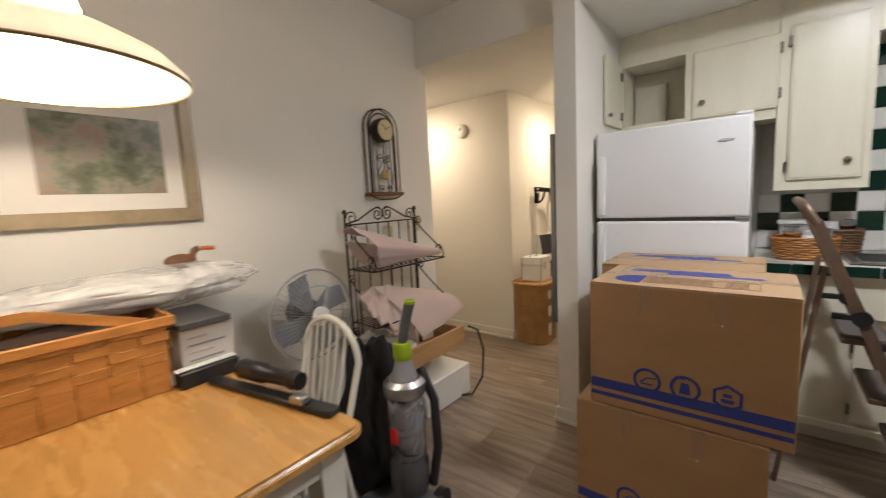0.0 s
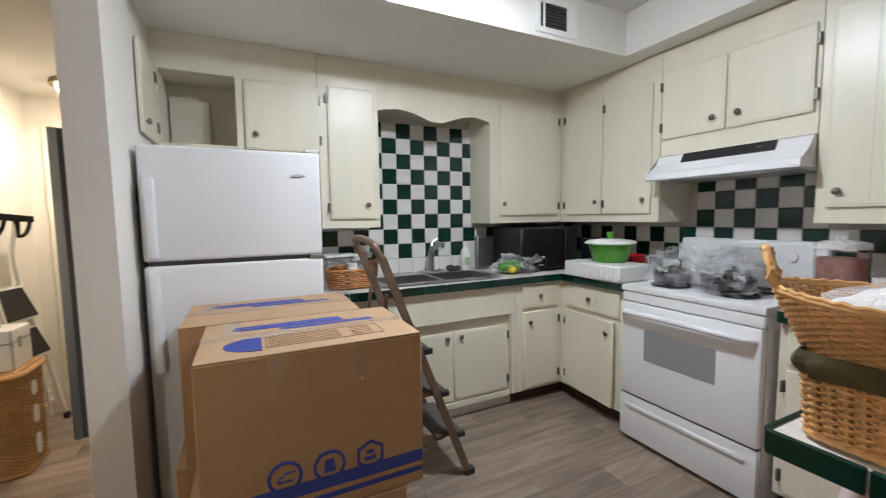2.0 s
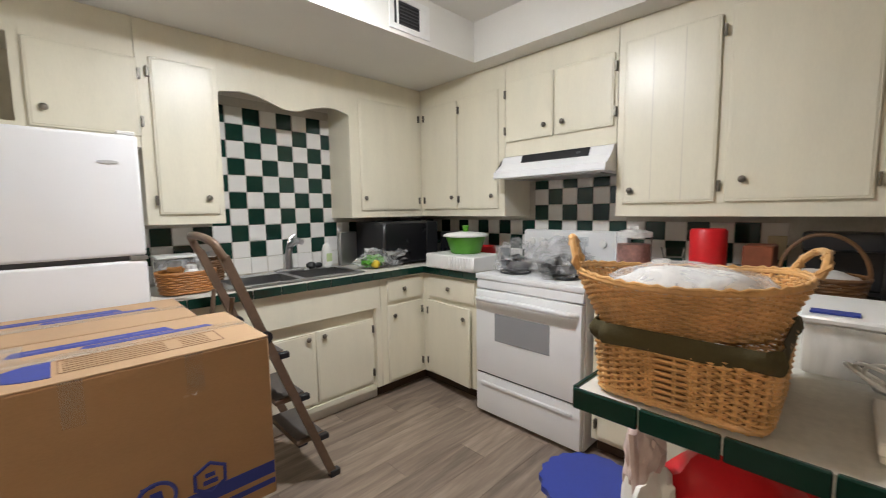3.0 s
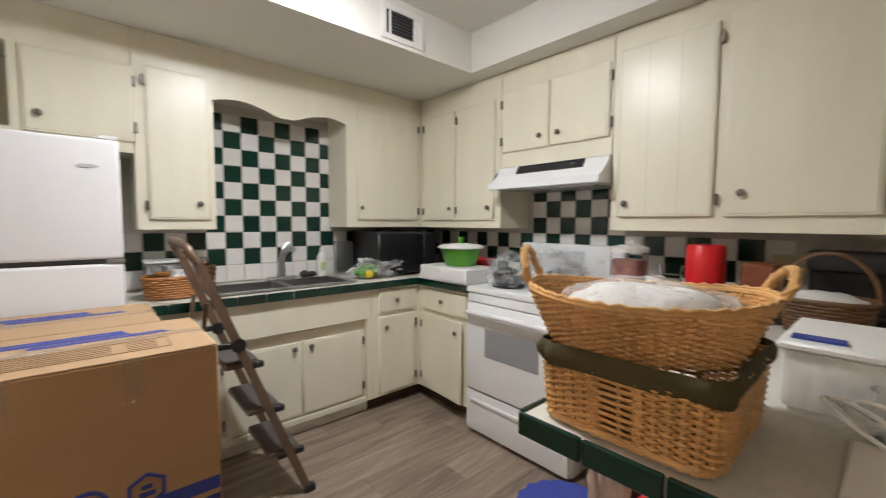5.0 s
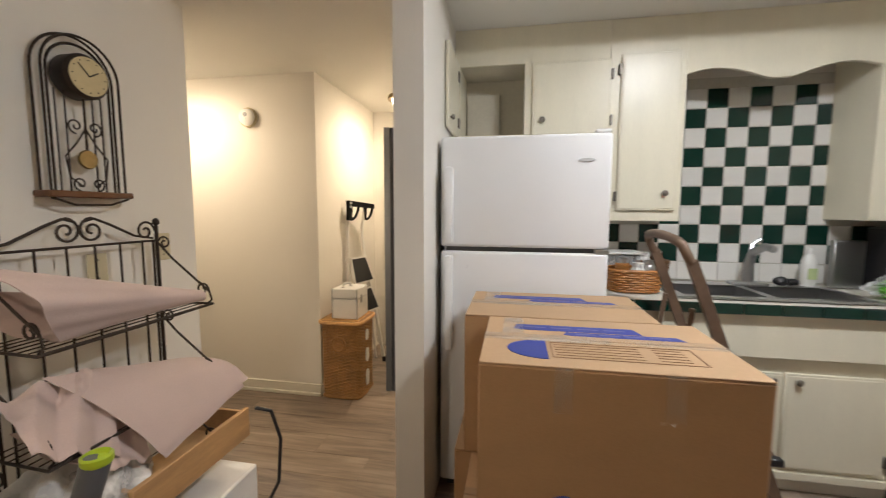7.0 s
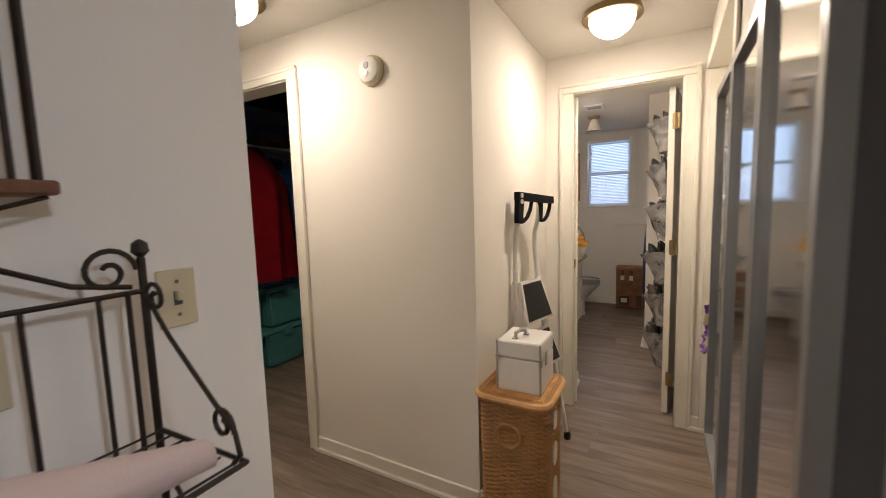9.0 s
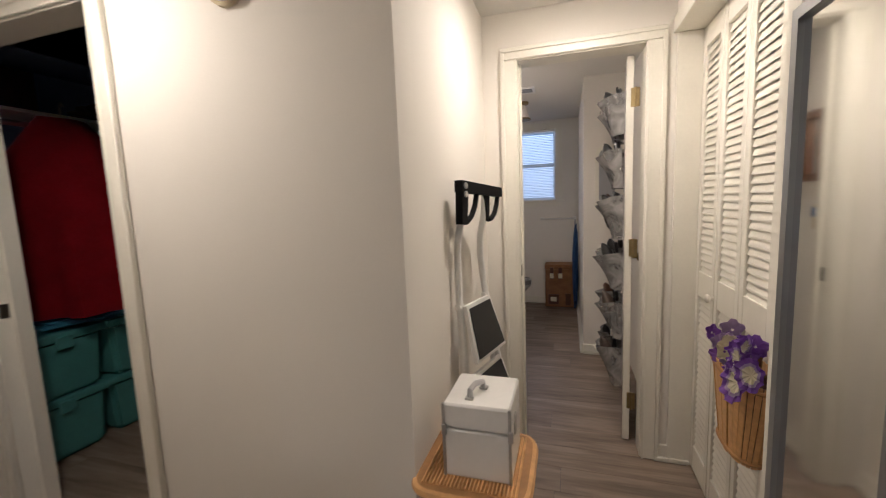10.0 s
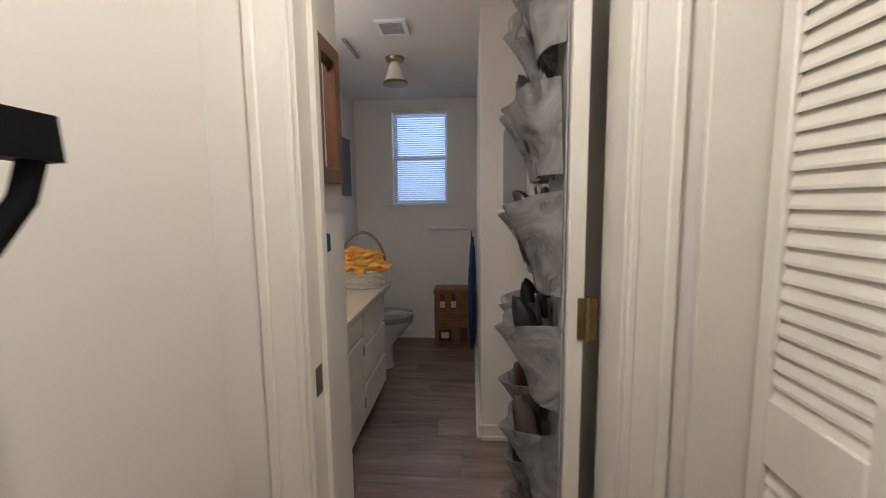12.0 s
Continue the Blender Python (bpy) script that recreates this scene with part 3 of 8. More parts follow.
def cab_door(t, axis, F, u0, u1, z0, z1, knob_u=None, knob_z=None, hinge_u=None, name="door", grooves=0):
    bm = mb(axis, F, u0, 0.002, z0, u1, 0.016, z1, 0.004)
    mb(axis, F, u0 + 0.011, 0.0155, z0 + 0.011, u1 - 0.011, 0.0195, z1 - 0.011, 0.002, bm)
    d = part(name, bm, CAB, t)
    if grooves:
        w = (u1 - u0) / grooves
        # no cut grooves: thin darker strips paint the shade in them
        bm = bmesh.new()
        for k in range(1, grooves):
            mb(axis, F, u0 + w * k - 0.0015, 0.0192, z0 + 0.014, u0 + w * k + 0.0015, 0.0202, z1 - 0.014, 0, bm)
        part("groove_shade", bm, CABIN, d, smooth=0)
    if knob_u is not None:
        knob(axis, F, knob_u, 0.019, knob_z, d)
    if hinge_u is not None:
        for hz in (z0 + 0.075, z1 - 0.075):
            bm = mb(axis, F, hinge_u - 0.006, 0.001, hz - 0.026, hinge_u + 0.006, 0.023, hz + 0.026, 0.002)
            part("hinge", bm, PEWTER, d, "dark metal hinge")
    return d


def carcass(t, axis, F, u0, u1, z0, z1, depth, holes=()):
    """Body of a unit with a face frame round its openings."""
    bm = mb(axis, F, u0, -depth, z0, u1, -0.018, z1, 0.0)
    part("body", bm, CAB, t)
    part("face_frame", mb(axis, F, u0, -0.018, z0, u1, 0.0, z1, 0.0015), CAB, t)


DEP = 0.303
# unit above the fridge: left half stands open
t = thing("wall_cabinet", "cream painted wall cabinet above the fridge, one door open", "cabinet", (0.44, 3.5, 1.69))
part("side_panel", box(0.022, FY, 1.69, 0.05, KY - 0.002, 2.33), CAB, t)
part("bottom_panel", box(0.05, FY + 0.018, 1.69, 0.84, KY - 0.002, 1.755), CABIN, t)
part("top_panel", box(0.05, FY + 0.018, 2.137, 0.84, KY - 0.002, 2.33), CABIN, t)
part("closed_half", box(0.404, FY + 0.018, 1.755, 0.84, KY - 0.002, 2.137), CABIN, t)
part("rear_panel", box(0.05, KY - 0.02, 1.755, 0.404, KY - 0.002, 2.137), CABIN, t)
part("bottom_rail", box(0.05, FY, 1.69, 0.404, FY + 0.018, 1.761), CAB, t)
part("top_rail", box(0.05, FY, 2.137, 0.404, FY + 0.018, 2.33), CAB, t)
part("face_frame", box(0.404, FY, 1.69, 0.84, FY + 0.018, 2.33), CAB, t)
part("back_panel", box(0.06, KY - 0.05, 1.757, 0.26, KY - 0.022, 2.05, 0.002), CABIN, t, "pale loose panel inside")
cab_door(t, 'x', FY, 0.444, 0.846, 1.745, 2.13, 0.497, 1.83, 0.852)
d = part("open_door", box(0.026, 3.03, 1.745, 0.044, FY - 0.003, 2.15, 0.004), CAB, t, "cream door swung open")
part("hinge", box(0.043, FY - 0.05, 1.80, 0.05, FY - 0.004, 1.85, 0.002), PEWTER, d)
part("hinge", box(0.043, FY - 0.05, 2.05, 0.05, FY - 0.004, 2.10, 0.002), PEWTER, d)
part("knob", lathe([(0.006, 0.0445), (0.006, 0.05), (0.015, 0.056), (0.01, 0.066)], 0, 3.07, 12, axis='x', cz=1.80), PEWTER, d)

t = thing("wall_cabinet", "tall narrow cream wall cabinet beside the sink", "cabinet", (1.02, 3.5, 1.29))
carcass(t, 'x', FY, 0.842, 1.214, 1.29, 2.33, DEP)
cab_door(t, 'x', FY, 0.895, 1.185, 1.345, 2.15, 1.128, 1.435, 0.888)

t = thing("wall_cabinet", "cream corner wall cabinet beside the sink window recess", "cabinet", (2.4, 3.5, 1.30))
carcass(t, 'x', FY, 2.062, FX, 1.30, 2.33, DEP)
cab_door(t, 'x', FY, 2.14, 2.70, 1.355, 2.17, 2.168, 1.445, 2.708)

t = thing("wall_cabinet", "cream two-door wall cabinet in the corner", "cabinet", (2.9, 2.95, 1.30))
bm = box(FX + 0.018, 2.505, 1.30, KX - 0.002, KY - 0.002, 2.33)
part("body", bm, CAB, t)
part("face_frame", box(FX, 2.505, 1.30, FX + 0.018, FY, 2.33, 0.0015), CAB, t)
cab_door(t, 'y', FX, 2.95, 3.315, 1.355, 2.17, 2.99, 1.445, 3.325)
cab_door(t, 'y', FX, 2.555, 2.925, 1.355, 2.17, 2.60, 1.445, 2.937)

t = thing("wall_cabinet", "cream two-door wall cabinet above the range hood", "cabinet", (2.9, 2.12, 1.775))
carcass(t, 'y', FX, 1.742, 2.502, 1.703, 2.33, DEP)
cab_door(t, 'y', FX, 2.13, 2.487, 1.80, 2.19, 2.185, 1.87, 2.495)
cab_door(t, 'y', FX, 1.757, 2.115, 1.80, 2.19, 2.06, 1.87, 1.749)

t = thing("wall_cabinet", "cream tall wall cabinet with two plank-grooved doors", "cabinet", (2.9, 1.22, 1.30))
carcass(t, 'y', FX, 0.708, 1.739, 1.30, 2.33, DEP)
cab_door(t, 'y', FX, 1.27, 1.70, 1.37, 2.22, 1.655, 1.44, 1.258, grooves=3)
cab_door(t, 'y', FX, 0.755, 1.232, 1.37, 2.24, 1.165, 1.47, 0.742, grooves=0)

# scalloped board above the sink
pts = [(1.214, 2.331), (1.214, 2.035)]
for k in range(41):
    f = k / 40
    x = 1.225 + f * 0.825
    g = abs(f - 0.5) * 2
    if g < 0.12:
        z = 2.0
    else:
        q = (g - 0.12) / 0.88
        z = 2.0 + 0.062 * math.sin(min(1, q * 1.45) * math.pi / 2) - 0.03 * max(0, q - 0.7) ** 1.3 / 0.3
    pts.append((x, z))
pts += [(2.062, 2.03), (2.062, 2.331)]
solid("valance", prism(pts, FY, FY + 0.02, 'xz'), CAB, "cream scalloped wooden valance above the sink", "valance")


def wall_tile(sz=0.1065, th=0.006):
    """One glazed tile, cushion-edged, facing +z."""
    bm = bmesh.new()
    h, k = sz / 2, sz / 2 - 0.003
    a = [bm.verts.new((x * h, y * h, 0)) for x, y in ((-1, -1), (1, -1), (1, 1), (-1, 1))]
    b = [bm.verts.new((x * h, y * h, th - 0.002)) for x, y in ((-1, -1), (1, -1), (1, 1), (-1, 1))]
    c = [bm.verts.new((x * k, y * k, th)) for x, y in ((-1, -1), (1, -1), (1, 1), (-1, 1))]
    for P, Q in ((a, b), (b, c)):
        for i in range(4):
            bm.faces.new((P[i], P[(i + 1) % 4], Q[(i + 1) % 4], Q[i]))
    bm.faces.new(c)
    return bm


# ---- base cabinets and counters ----
GY = 3.09   # face on the sink run
GX = 2.50   # face on the stove run
CT = 0.93
t = thing("sink_cabinet", "cream painted sink base cabinet with two doors", "cabinet", (1.5, 3.3, 0))
part("body", box(0.80, GY + 0.06, 0.10, 2.09, KY - 0.002, 0.66), CAB, t)
part("face_frame", box(0.80, GY + 0.04, 0.10, 2.09, GY + 0.06, 0.675, 0.001), CAB, t)
part("apron", box(0.80, GY - 0.004, 0.675, 2.085, GY + 0.05, 0.888, 0.003), CAB, t)
part("side_stile", box(2.05, GY, 0.10, 2.09, GY + 0.04, 0.675, 0.001), CAB, t)
part("bottom_rail", box(0.80, GY + 0.02, 0.085, 2.05, GY + 0.04, 0.12, 0.002), CAB, t)
part("toe_kick", box(0.80, GY + 0.075, 0, 2.09, GY + 0.09, 0.10), WHITEP, t)
cab_door(t, 'x', GY + 0.04, 1.17, 1.60, 0.135, 0.60, 1.555, 0.565, 1.163)
cab_door(t, 'x', GY + 0.04, 1.612, 2.03, 0.135, 0.60, 1.66, 0.565, 2.037)

t = thing("base_cabinet", "cream base cabinet with one drawer and door", "cabinet", (2.3, 3.3, 0))
part("body", box(2.092, GY + 0.018, 0.10, GX, KY - 0.002, 0.888), CAB, t)
part("face_frame", box(2.092, GY, 0.10, GX, GY + 0.018, 0.888, 0.001), CAB, t)
part("toe_kick", box(2.092, GY + 0.08, 0, GX + 0.08, GY + 0.095, 0.10), BROWNCL, t, "dark toe kick")
cab_door(t, 'x', GY, 2.14, 2.455, 0.70, 0.86, 2.28, 0.785, None, "drawer_front")
cab_door(t, 'x', GY, 2.14, 2.455, 0.12, 0.675, 2.19, 0.60, 2.463)

t = thing("base_cabinet", "cream base cabinet beside the stove, door ajar", "cabinet", (2.8, 2.9, 0))
part("body", box(GX + 0.018, 2.525, 0.10, KX - 0.002, KY - 0.3, 0.888), CAB, t)
part("face_frame", box(GX, 2.525, 0.10, GX + 0.018, GY, 0.888, 0.001), CAB, t)
part("toe_kick", box(GX + 0.08, 2.525, 0, GX + 0.095, GY + 0.08, 0.10), BROWNCL, t, "dark toe kick")
cab_door(t, 'y', GX, 2.565, 3.02, 0.70, 0.86, 2.80, 0.785, None, "drawer_front")
dd = bmesh.new()
mb('y', 0, -0.45, -0.016, 0.12, 0, 0, 0.675, 0.004, dd)
bmesh.ops.rotate(dd, verts=dd.verts, cent=(0, 0, 0), matrix=Matrix.Rotation(radians(-4), 3, 'Z'))
bmesh.ops.translate(dd, verts=dd.verts, vec=(GX - 0.019, 3.03, 0))
d = part("door", dd, CAB, t)
knob('y', GX - 0.032, 2.63, 0.012, 0.60, d)
for hz in (0.20, 0.59):
    part("hinge", mb('y', GX, 3.03, 0, hz - 0.026, 3.042, 0.022, hz + 0.026, 0.002), PEWTER, d)

t = thing("base_cabinet", "cream base cabinet with one drawer past the stove", "cabinet", (2.8, 1.3, 0))
part("body", box(GX + 0.018, 0.72, 0.10, KX - 0.002, 1.735, 0.888), CAB, t)
part("face_frame", box(GX, 0.72, 0.10, GX + 0.018, 1.735, 0.888, 0.001), CAB, t)
part("toe_kick", box(GX + 0.08, 0.72, 0, GX + 0.095, 1.735, 0.10), BROWNCL, t, "dark toe kick")
cab_door(t, 'y', GX, 1.28, 1.70, 0.12, 0.675, 1.33, 0.60, 1.71)
cab_door(t, 'y', GX, 1.28, 1.70, 0.70, 0.86, 1.5, 0.785, None, "drawer_front")

t = thing("peninsula_cabinet", "cream painted peninsula base under a tiled top", "cabinet", (2.1, 0.85, 0))
part("body", box(2.16, 0.72, 0.0, GX - 0.001, 1.12, 0.888, 0.002), CAB, t)
part("end_panel", box(2.14, 0.70, 0.0, 2.16, 1.14, 0.888, 0.002), CAB, t)


def counter(name, x0, y0, x1, y1, label, hole=None):
    t = thing(name, label, "countertop", ((x0 + x1) / 2, (y0 + y1) / 2, 0.888), kind="structure")
    bm = bmesh.new()
    if hole:
        a, b, c, d = hole
        box(x0, y0, 0.888, a, y1, CT - 0.006, 0, bm)
        box(c, y0, 0.888, x1, y1, CT - 0.006, 0, bm)
        box(a, y0, 0.888, c, b, CT - 0.006, 0, bm)
        box(a, d, 0.888, c, y1, CT - 0.006, 0, bm)
    else:
        box(x0, y0, 0.888, x1, y1, CT - 0.006, 0, bm)
    part("core", bm, GROUT, t)
    return t


SINK = (1.16, 3.15, 1.98, 3.56)
ctr = counter("countertop_sink", 0.77, GY - 0.03, KX - 0.002, KY - 0.002, "tiled countertop with dark green edge tiles", SINK)
ctr2 = counter("countertop_stove", GX - 0.03, 2.505, KX - 0.002, GY - 0.031, "tiled countertop beside the stove with green edging")
ctr3 = counter("countertop_right", GX - 0.03, 0.38, KX - 0.002, 1.735, "tiled countertop running on past the stove")
ctr4 = counter("countertop_peninsula", 1.34, 0.38, GX - 0.031, 1.24, "cream tiled peninsula top with dark green edging")

# top and edge tiles of the counters: one shared block each
TOPT = finish(box(-0.0745, -0.0745, 0, 0.0745, 0.0745, 0.006, 0.0015), "counter_top_tile", CTOP, 0)
EDGT = finish(box(-0.0755, -0.006, -0.0225, 0.0755, 0.006, 0.0265, 0.003), "counter_edge_tile", TGREEN, 0)
TG = finish(wall_tile(), "tile_green", TGREEN, 0)
TW = finish(wall_tile(), "tile_white", TWHITE, 0)


def piece(name, me, parent, m):
    ob = new(name, me)
    ob.parent = parent
    o = ORG[root_of(parent).name]
    ob.matrix_basis = Matrix.Translation(-o) @ m
    return ob


def lay_top(t, x0, y0, x1, y1, hole=None):
    nx, ny = max(1, round((x1 - x0) / 0.152)), max(1, round((y1 - y0) / 0.152))
    sx, sy = (x1 - x0) / nx, (y1 - y0) / ny
    for i in range(nx):
        for j in range(ny):
            cx, cy = x0 + sx * (i + 0.5), y0 + sy * (j + 0.5)
            if hole and hole[0] - 0.06 < cx < hole[2] + 0.06 and hole[1] - 0.0 < cy < hole[3] + 0.02:
                continue
            piece("tile", TOPT, t, Matrix.Translation((cx, cy, CT - 0.006)) @ Matrix.Diagonal(((sx - 0.003) / 0.149, (sy - 0.003) / 0.149, 1, 1)))


def lay_edge(t, x0, y0, x1, y1):
    """Edge tiles along a line, seen from its right-hand side when walking it."""
    L = math.hypot(x1 - x0, y1 - y0)
    n = max(1, round(L / 0.156))
    a = math.atan2(y1 - y0, x1 - x0)
    for i in range(n):
        f = (i + 0.5) / n
        m = Matrix.Translation((x0 + (x1 - x0) * f, y0 + (y1 - y0) * f, 0.9035)) @ Matrix.Rotation(a, 4, 'Z') @ Matrix.Diagonal(((L / n - 0.004) / 0.151, 1, 1, 1))
        piece("edge_tile", EDGT, t, m)
    return


lay_edge(ctr, 0.77, GY - 0.037, GX - 0.037, GY - 0.037)
lay_edge(ctr2, GX - 0.037, 2.505, GX - 0.037, GY - 0.037)
lay_edge(ctr3, GX - 0.037, 1.735, GX - 0.037, 1.25)
lay_edge(ctr4, 1.333, 1.247, 1.333, 0.36)
lay_edge(ctr4, 1.34, 1.247, GX - 0.045, 1.247)

# ---- backsplash ----
P = 0.1108
X0, Z0 = 1.437, 1.155
bs = solid("backsplash_sink", box(0.77, KY - 0.004, CT, 2.746, KY - 0.001, 2.1), GROUT, "checkered dark green and white tile wall", "backsplash", kind="structure")
bs2 = solid("backsplash_stove", box(KX - 0.004, 0.38, CT, KX - 0.001, KY - 0.005, 1.62), GROUT, "checkered green and white tiles behind the stove", "backsplash", kind="structure")
for i in range(-6, 15):
    for j in range(-2, 9):
        cx, cz = X0 + (i + 0.5) * P, Z0 + (j - 0.5) * P
        inside = (1.2 < cx < 2.08 and cz < 2.1) or (0.80 < cx < 3.02 and cz < 1.30)
        if inside and cz > CT + 0.03:
            dark = (i + j) % 2 == 0
            piece("tile", TG if dark and cz > 0.99 else TW, bs, Matrix.Translation((cx, KY - 0.004, cz)) @ Matrix.Rotation(radians(90), 4, 'X'))
for i in range(24):
    for j in range(-2, 5):
        cy, cz = KY - 0.06 - i * P, Z0 + (j - 0.5) * P
        if cz < 1.30 or (1.76 < cy < 2.50 and cz < 1.58):
            if cz > CT + 0.03 and cy > 0.5:
                dark = (i + j) % 2 == 1
                piece("tile", TG if dark else TW, bs2, Matrix.Translation((KX - 0.004, cy, cz)) @ Matrix.Rotation(radians(-90), 4, 'Y'))

# ---- lamps of the place ----
def dome_lamp(x, y, z, r, material, side, label, cut=3):
    t = thing("ceiling_light", label, "ceiling light", (x, y, z), group="ceiling lights")
    # pan added wider than the globe to keep its light off the ceiling
    part("shade_pan", lathe([(r * 0.75, -0.028), (r * 1.3, -0.034), (r * 1.32, -0.03), (r * 1.25, -0.001)], x, y, 40, cz=z), BRASS, t, "brass pan added to shade the ceiling")
    curve = [(r * math.sin(0.15 * k), -0.02 - r * 0.15 - r * 0.8 * math.cos(0.15 * k)) for k in range(1, 12)]
    # bottom cap made far brighter than the sides to push light downward
    part("down_glow", lathe([(r * 0.01, -0.02 - r * 0.95)] + curve[:cut], x, y, 32, cz=z), material, t, "extra-bright globe bottom, added to throw light down")
    part("globe", lathe(curve[cut - 1:] + [(r * 0.78, -0.021)], x, y, 32, cz=z, cap=False), side, t, "glowing white glass globe")
    return t


dome_lamp(-0.54, 4.33, HC, 0.105, WARM, WARMSIDE, "glowing white globe light on the passage ceiling")
dome_lamp(-1.90, 3.27, HC, 0.105, WARM2, WARMSIDE, "glowing white globe light on the hall ceiling")
dome_lamp(1.32, 2.06, CZ, 0.17, KLAMP, KSIDE, "glowing white dome light on the kitchen ceiling", 4)

PXY = (-0.46, 0.63)
t = thing("pendant_lamp", "white opal glass pendant lamp hanging over the table", "lamp", (PXY[0], PXY[1], 1.65))
prof = [(0.28, 0.0), (0.275, 0.018), (0.235, 0.06), (0.15, 0.105), (0.075, 0.125), (0.07, 0.12), (0.145, 0.10), (0.23, 0.055), (0.272, 0.012), (0.276, 0.0)]
part("shade", lathe(prof + [prof[0]], *PXY, 48, cz=1.65, cap=False), OPAL, t, "white opal glass shade")
part("rim", ring(*PXY, 1.65, 0.279, 0.279, 0.004, n=64), BRASS, t, "thin dark rim")
part("bulb", lathe([(0.005, 0.0), (0.03, 0.012), (0.042, 0.04), (0.032, 0.075), (0.018, 0.1)], *PXY, 20, cz=1.665), PEND, t, "glowing bulb")
part("chimney", lathe([(0.06, 0.127), (0.075, 0.16), (0.06, 0.21), (0.04, 0.25)], *PXY, 28, cz=1.65), emit("lamp_chimney", (1.0, 0.8, 0.55), 9), t, "glowing white glass chimney")
part("cap", lathe([(0.045, 0.25), (0.03, 0.28), (0.008, 0.3)], *PXY, 20, cz=1.65), BRASS, t, "brass cap")
part("chain", tube([(*PXY, 1.94), (*PXY, CZ)], 0.004, 6), BRASS, t, "brass hanging chain")

# ---- kitchen appliances ----
def build_fridge():
    t = thing("refrigerator", "white top-freezer refrigerator standing by the partition", "refrigerator", (0.4, 3.2, 0))
    part("cabinet", box(0.045, 2.905, 0.03, 0.75, 3.63, 1.655, 0.008), APPL, t)
    part("kick_grille", box(0.06, 2.915, 0.0, 0.735, 3.6, 0.03), DKGREY, t)
    d1 = part("freezer_door", box(0.04, 2.84, 1.182, 0.755, 2.9, 1.663, 0.014, seg=3), APPL, t)
    d2 = part("fridge_door", box(0.04, 2.84, 0.07, 0.755, 2.9, 1.162, 0.014, seg=3), APPL, t)
    part("gasket", box(0.06, 2.868, 1.16, 0.745, 2.904, 1.186), DKGREY, t, "dark gasket gap")
    part("handle", box(0.062, 2.79, 1.2, 0.098, 2.842, 1.53, 0.012, seg=2), APPL, d1, "white moulded handle")
    part("handle", box(0.062, 2.79, 0.72, 0.098, 2.842, 1.145, 0.012, seg=2), APPL, d2, "white moulded handle")
    part("badge", prism([(0.655 + 0.034 * math.cos(2 * math.pi * k / 24), 1.553 + 0.007 * math.sin(2 * math.pi * k / 24)) for k in range(24)], 2.8365, 2.841, 'xz'), LTGREY, d1, "small pale grey badge")
    part("hinge_cap", box(0.69, 2.85, 1.664, 0.75, 2.93, 1.68, 0.004), WHITEPL, t)
    part("mid_hinge", box(0.70, 2.838, 1.164, 0.757, 2.9, 1.18, 0.002), STEEL, t)


build_fridge()


def build_stove():
    y0, y1, F = 1.757, 2.498, 2.43
    t = thing("stove", "white electric range with a grey oven window", "stove", (2.75, 2.13, 0))
    part("body", box(F + 0.03, y0, 0.02, KX - 0.012, y1, 0.905, 0.004), APPL, t)
    part("cooktop", box(F - 0.005, y0 - 0.002, 0.905, KX - 0.012, y1 + 0.002, 0.94, 0.008, seg=2), APPL, t)
    part("front_panel", box(F, y0 + 0.004, 0.845, F + 0.03, y1 - 0.004, 0.903, 0.006), APPL, t)
    d = part("oven_door", box(F - 0.012, y0 + 0.006, 0.295, F + 0.03, y1 - 0.006, 0.84, 0.012, seg=2), APPL, t)
    part("oven_window", box(F - 0.014, 1.95, 0.525, F - 0.011, 2.335, 0.70, 0.0), mat("oven_glass", (0.30, 0.30, 0.31), 0.18, var=0.05, fine=300), d, "grey speckled oven window")
    part("handle", tube([(F - 0.012, y0 + 0.03, 0.785), (F - 0.05, y0 + 0.05, 0.79), (F - 0.055, 2.13, 0.795), (F - 0.05, y1 - 0.05, 0.79), (F - 0.012, y1 - 0.03, 0.785)], 0.016, 10), APPL, d, "white bar handle")
    w = part("drawer", box(F - 0.008, y0 + 0.006, 0.03, F + 0.03, y1 - 0.006, 0.285, 0.01, seg=2), APPL, t)
    part("drawer_grip", box(F - 0.02, y0 + 0.05, 0.215, F - 0.007, y1 - 0.05, 0.24, 0.006), APPL, w)
    part("gap", box(F + 0.002, y0 + 0.01, 0.283, F + 0.028, y1 - 0.01, 0.297), BLACK, t)
    part("backguard", box(2.97, y0, 0.94, KX - 0.012, y1, 1.2, 0.02, seg=3), APPL, t)
    part("clock_panel", box(2.965, 2.0, 1.10, 2.972, 2.25, 1.16), mat("panel_grey", (0.6, 0.62, 0.64), 0.4), t)
    for yy in (1.82, 1.9, 2.34, 2.42):
        part("dial", lathe([(0.024, 2.955), (0.024, 2.968), (0.028, 2.972)], 0, yy, 18, axis='x', cz=1.12), WHITEPL, t)
    for cx, cy, r in ((2.6, 1.95, 0.075), (2.6, 2.31, 0.095), (2.85, 1.95, 0.095), (2.85, 2.31, 0.075)):
        bm = bmesh.new()
        for k in range(3):
            ring(cx, cy, 0.948, r - 0.026 * k, r - 0.026 * k, 0.006, bm=bm, n=32)
        part("burner", bm, BLACK, t, "black coil burner")


build_stove()

t = thing("range_hood", "white metal range hood under the cabinet", "range hood", (2.85, 2.12, 1.57))
bm = prism([(KX - 0.002, 1.70), (2.735, 1.70), (2.722, 1.692), (2.695, 1.645), (2.632, 1.597), (2.615, 1.592), (2.612, 1.552), (KX - 0.002, 1.552)], 1.745, 2.499, 'xz')
# outline lies in x and z, the depth runs along y
part("canopy", bm, APPL, t, smooth=20)
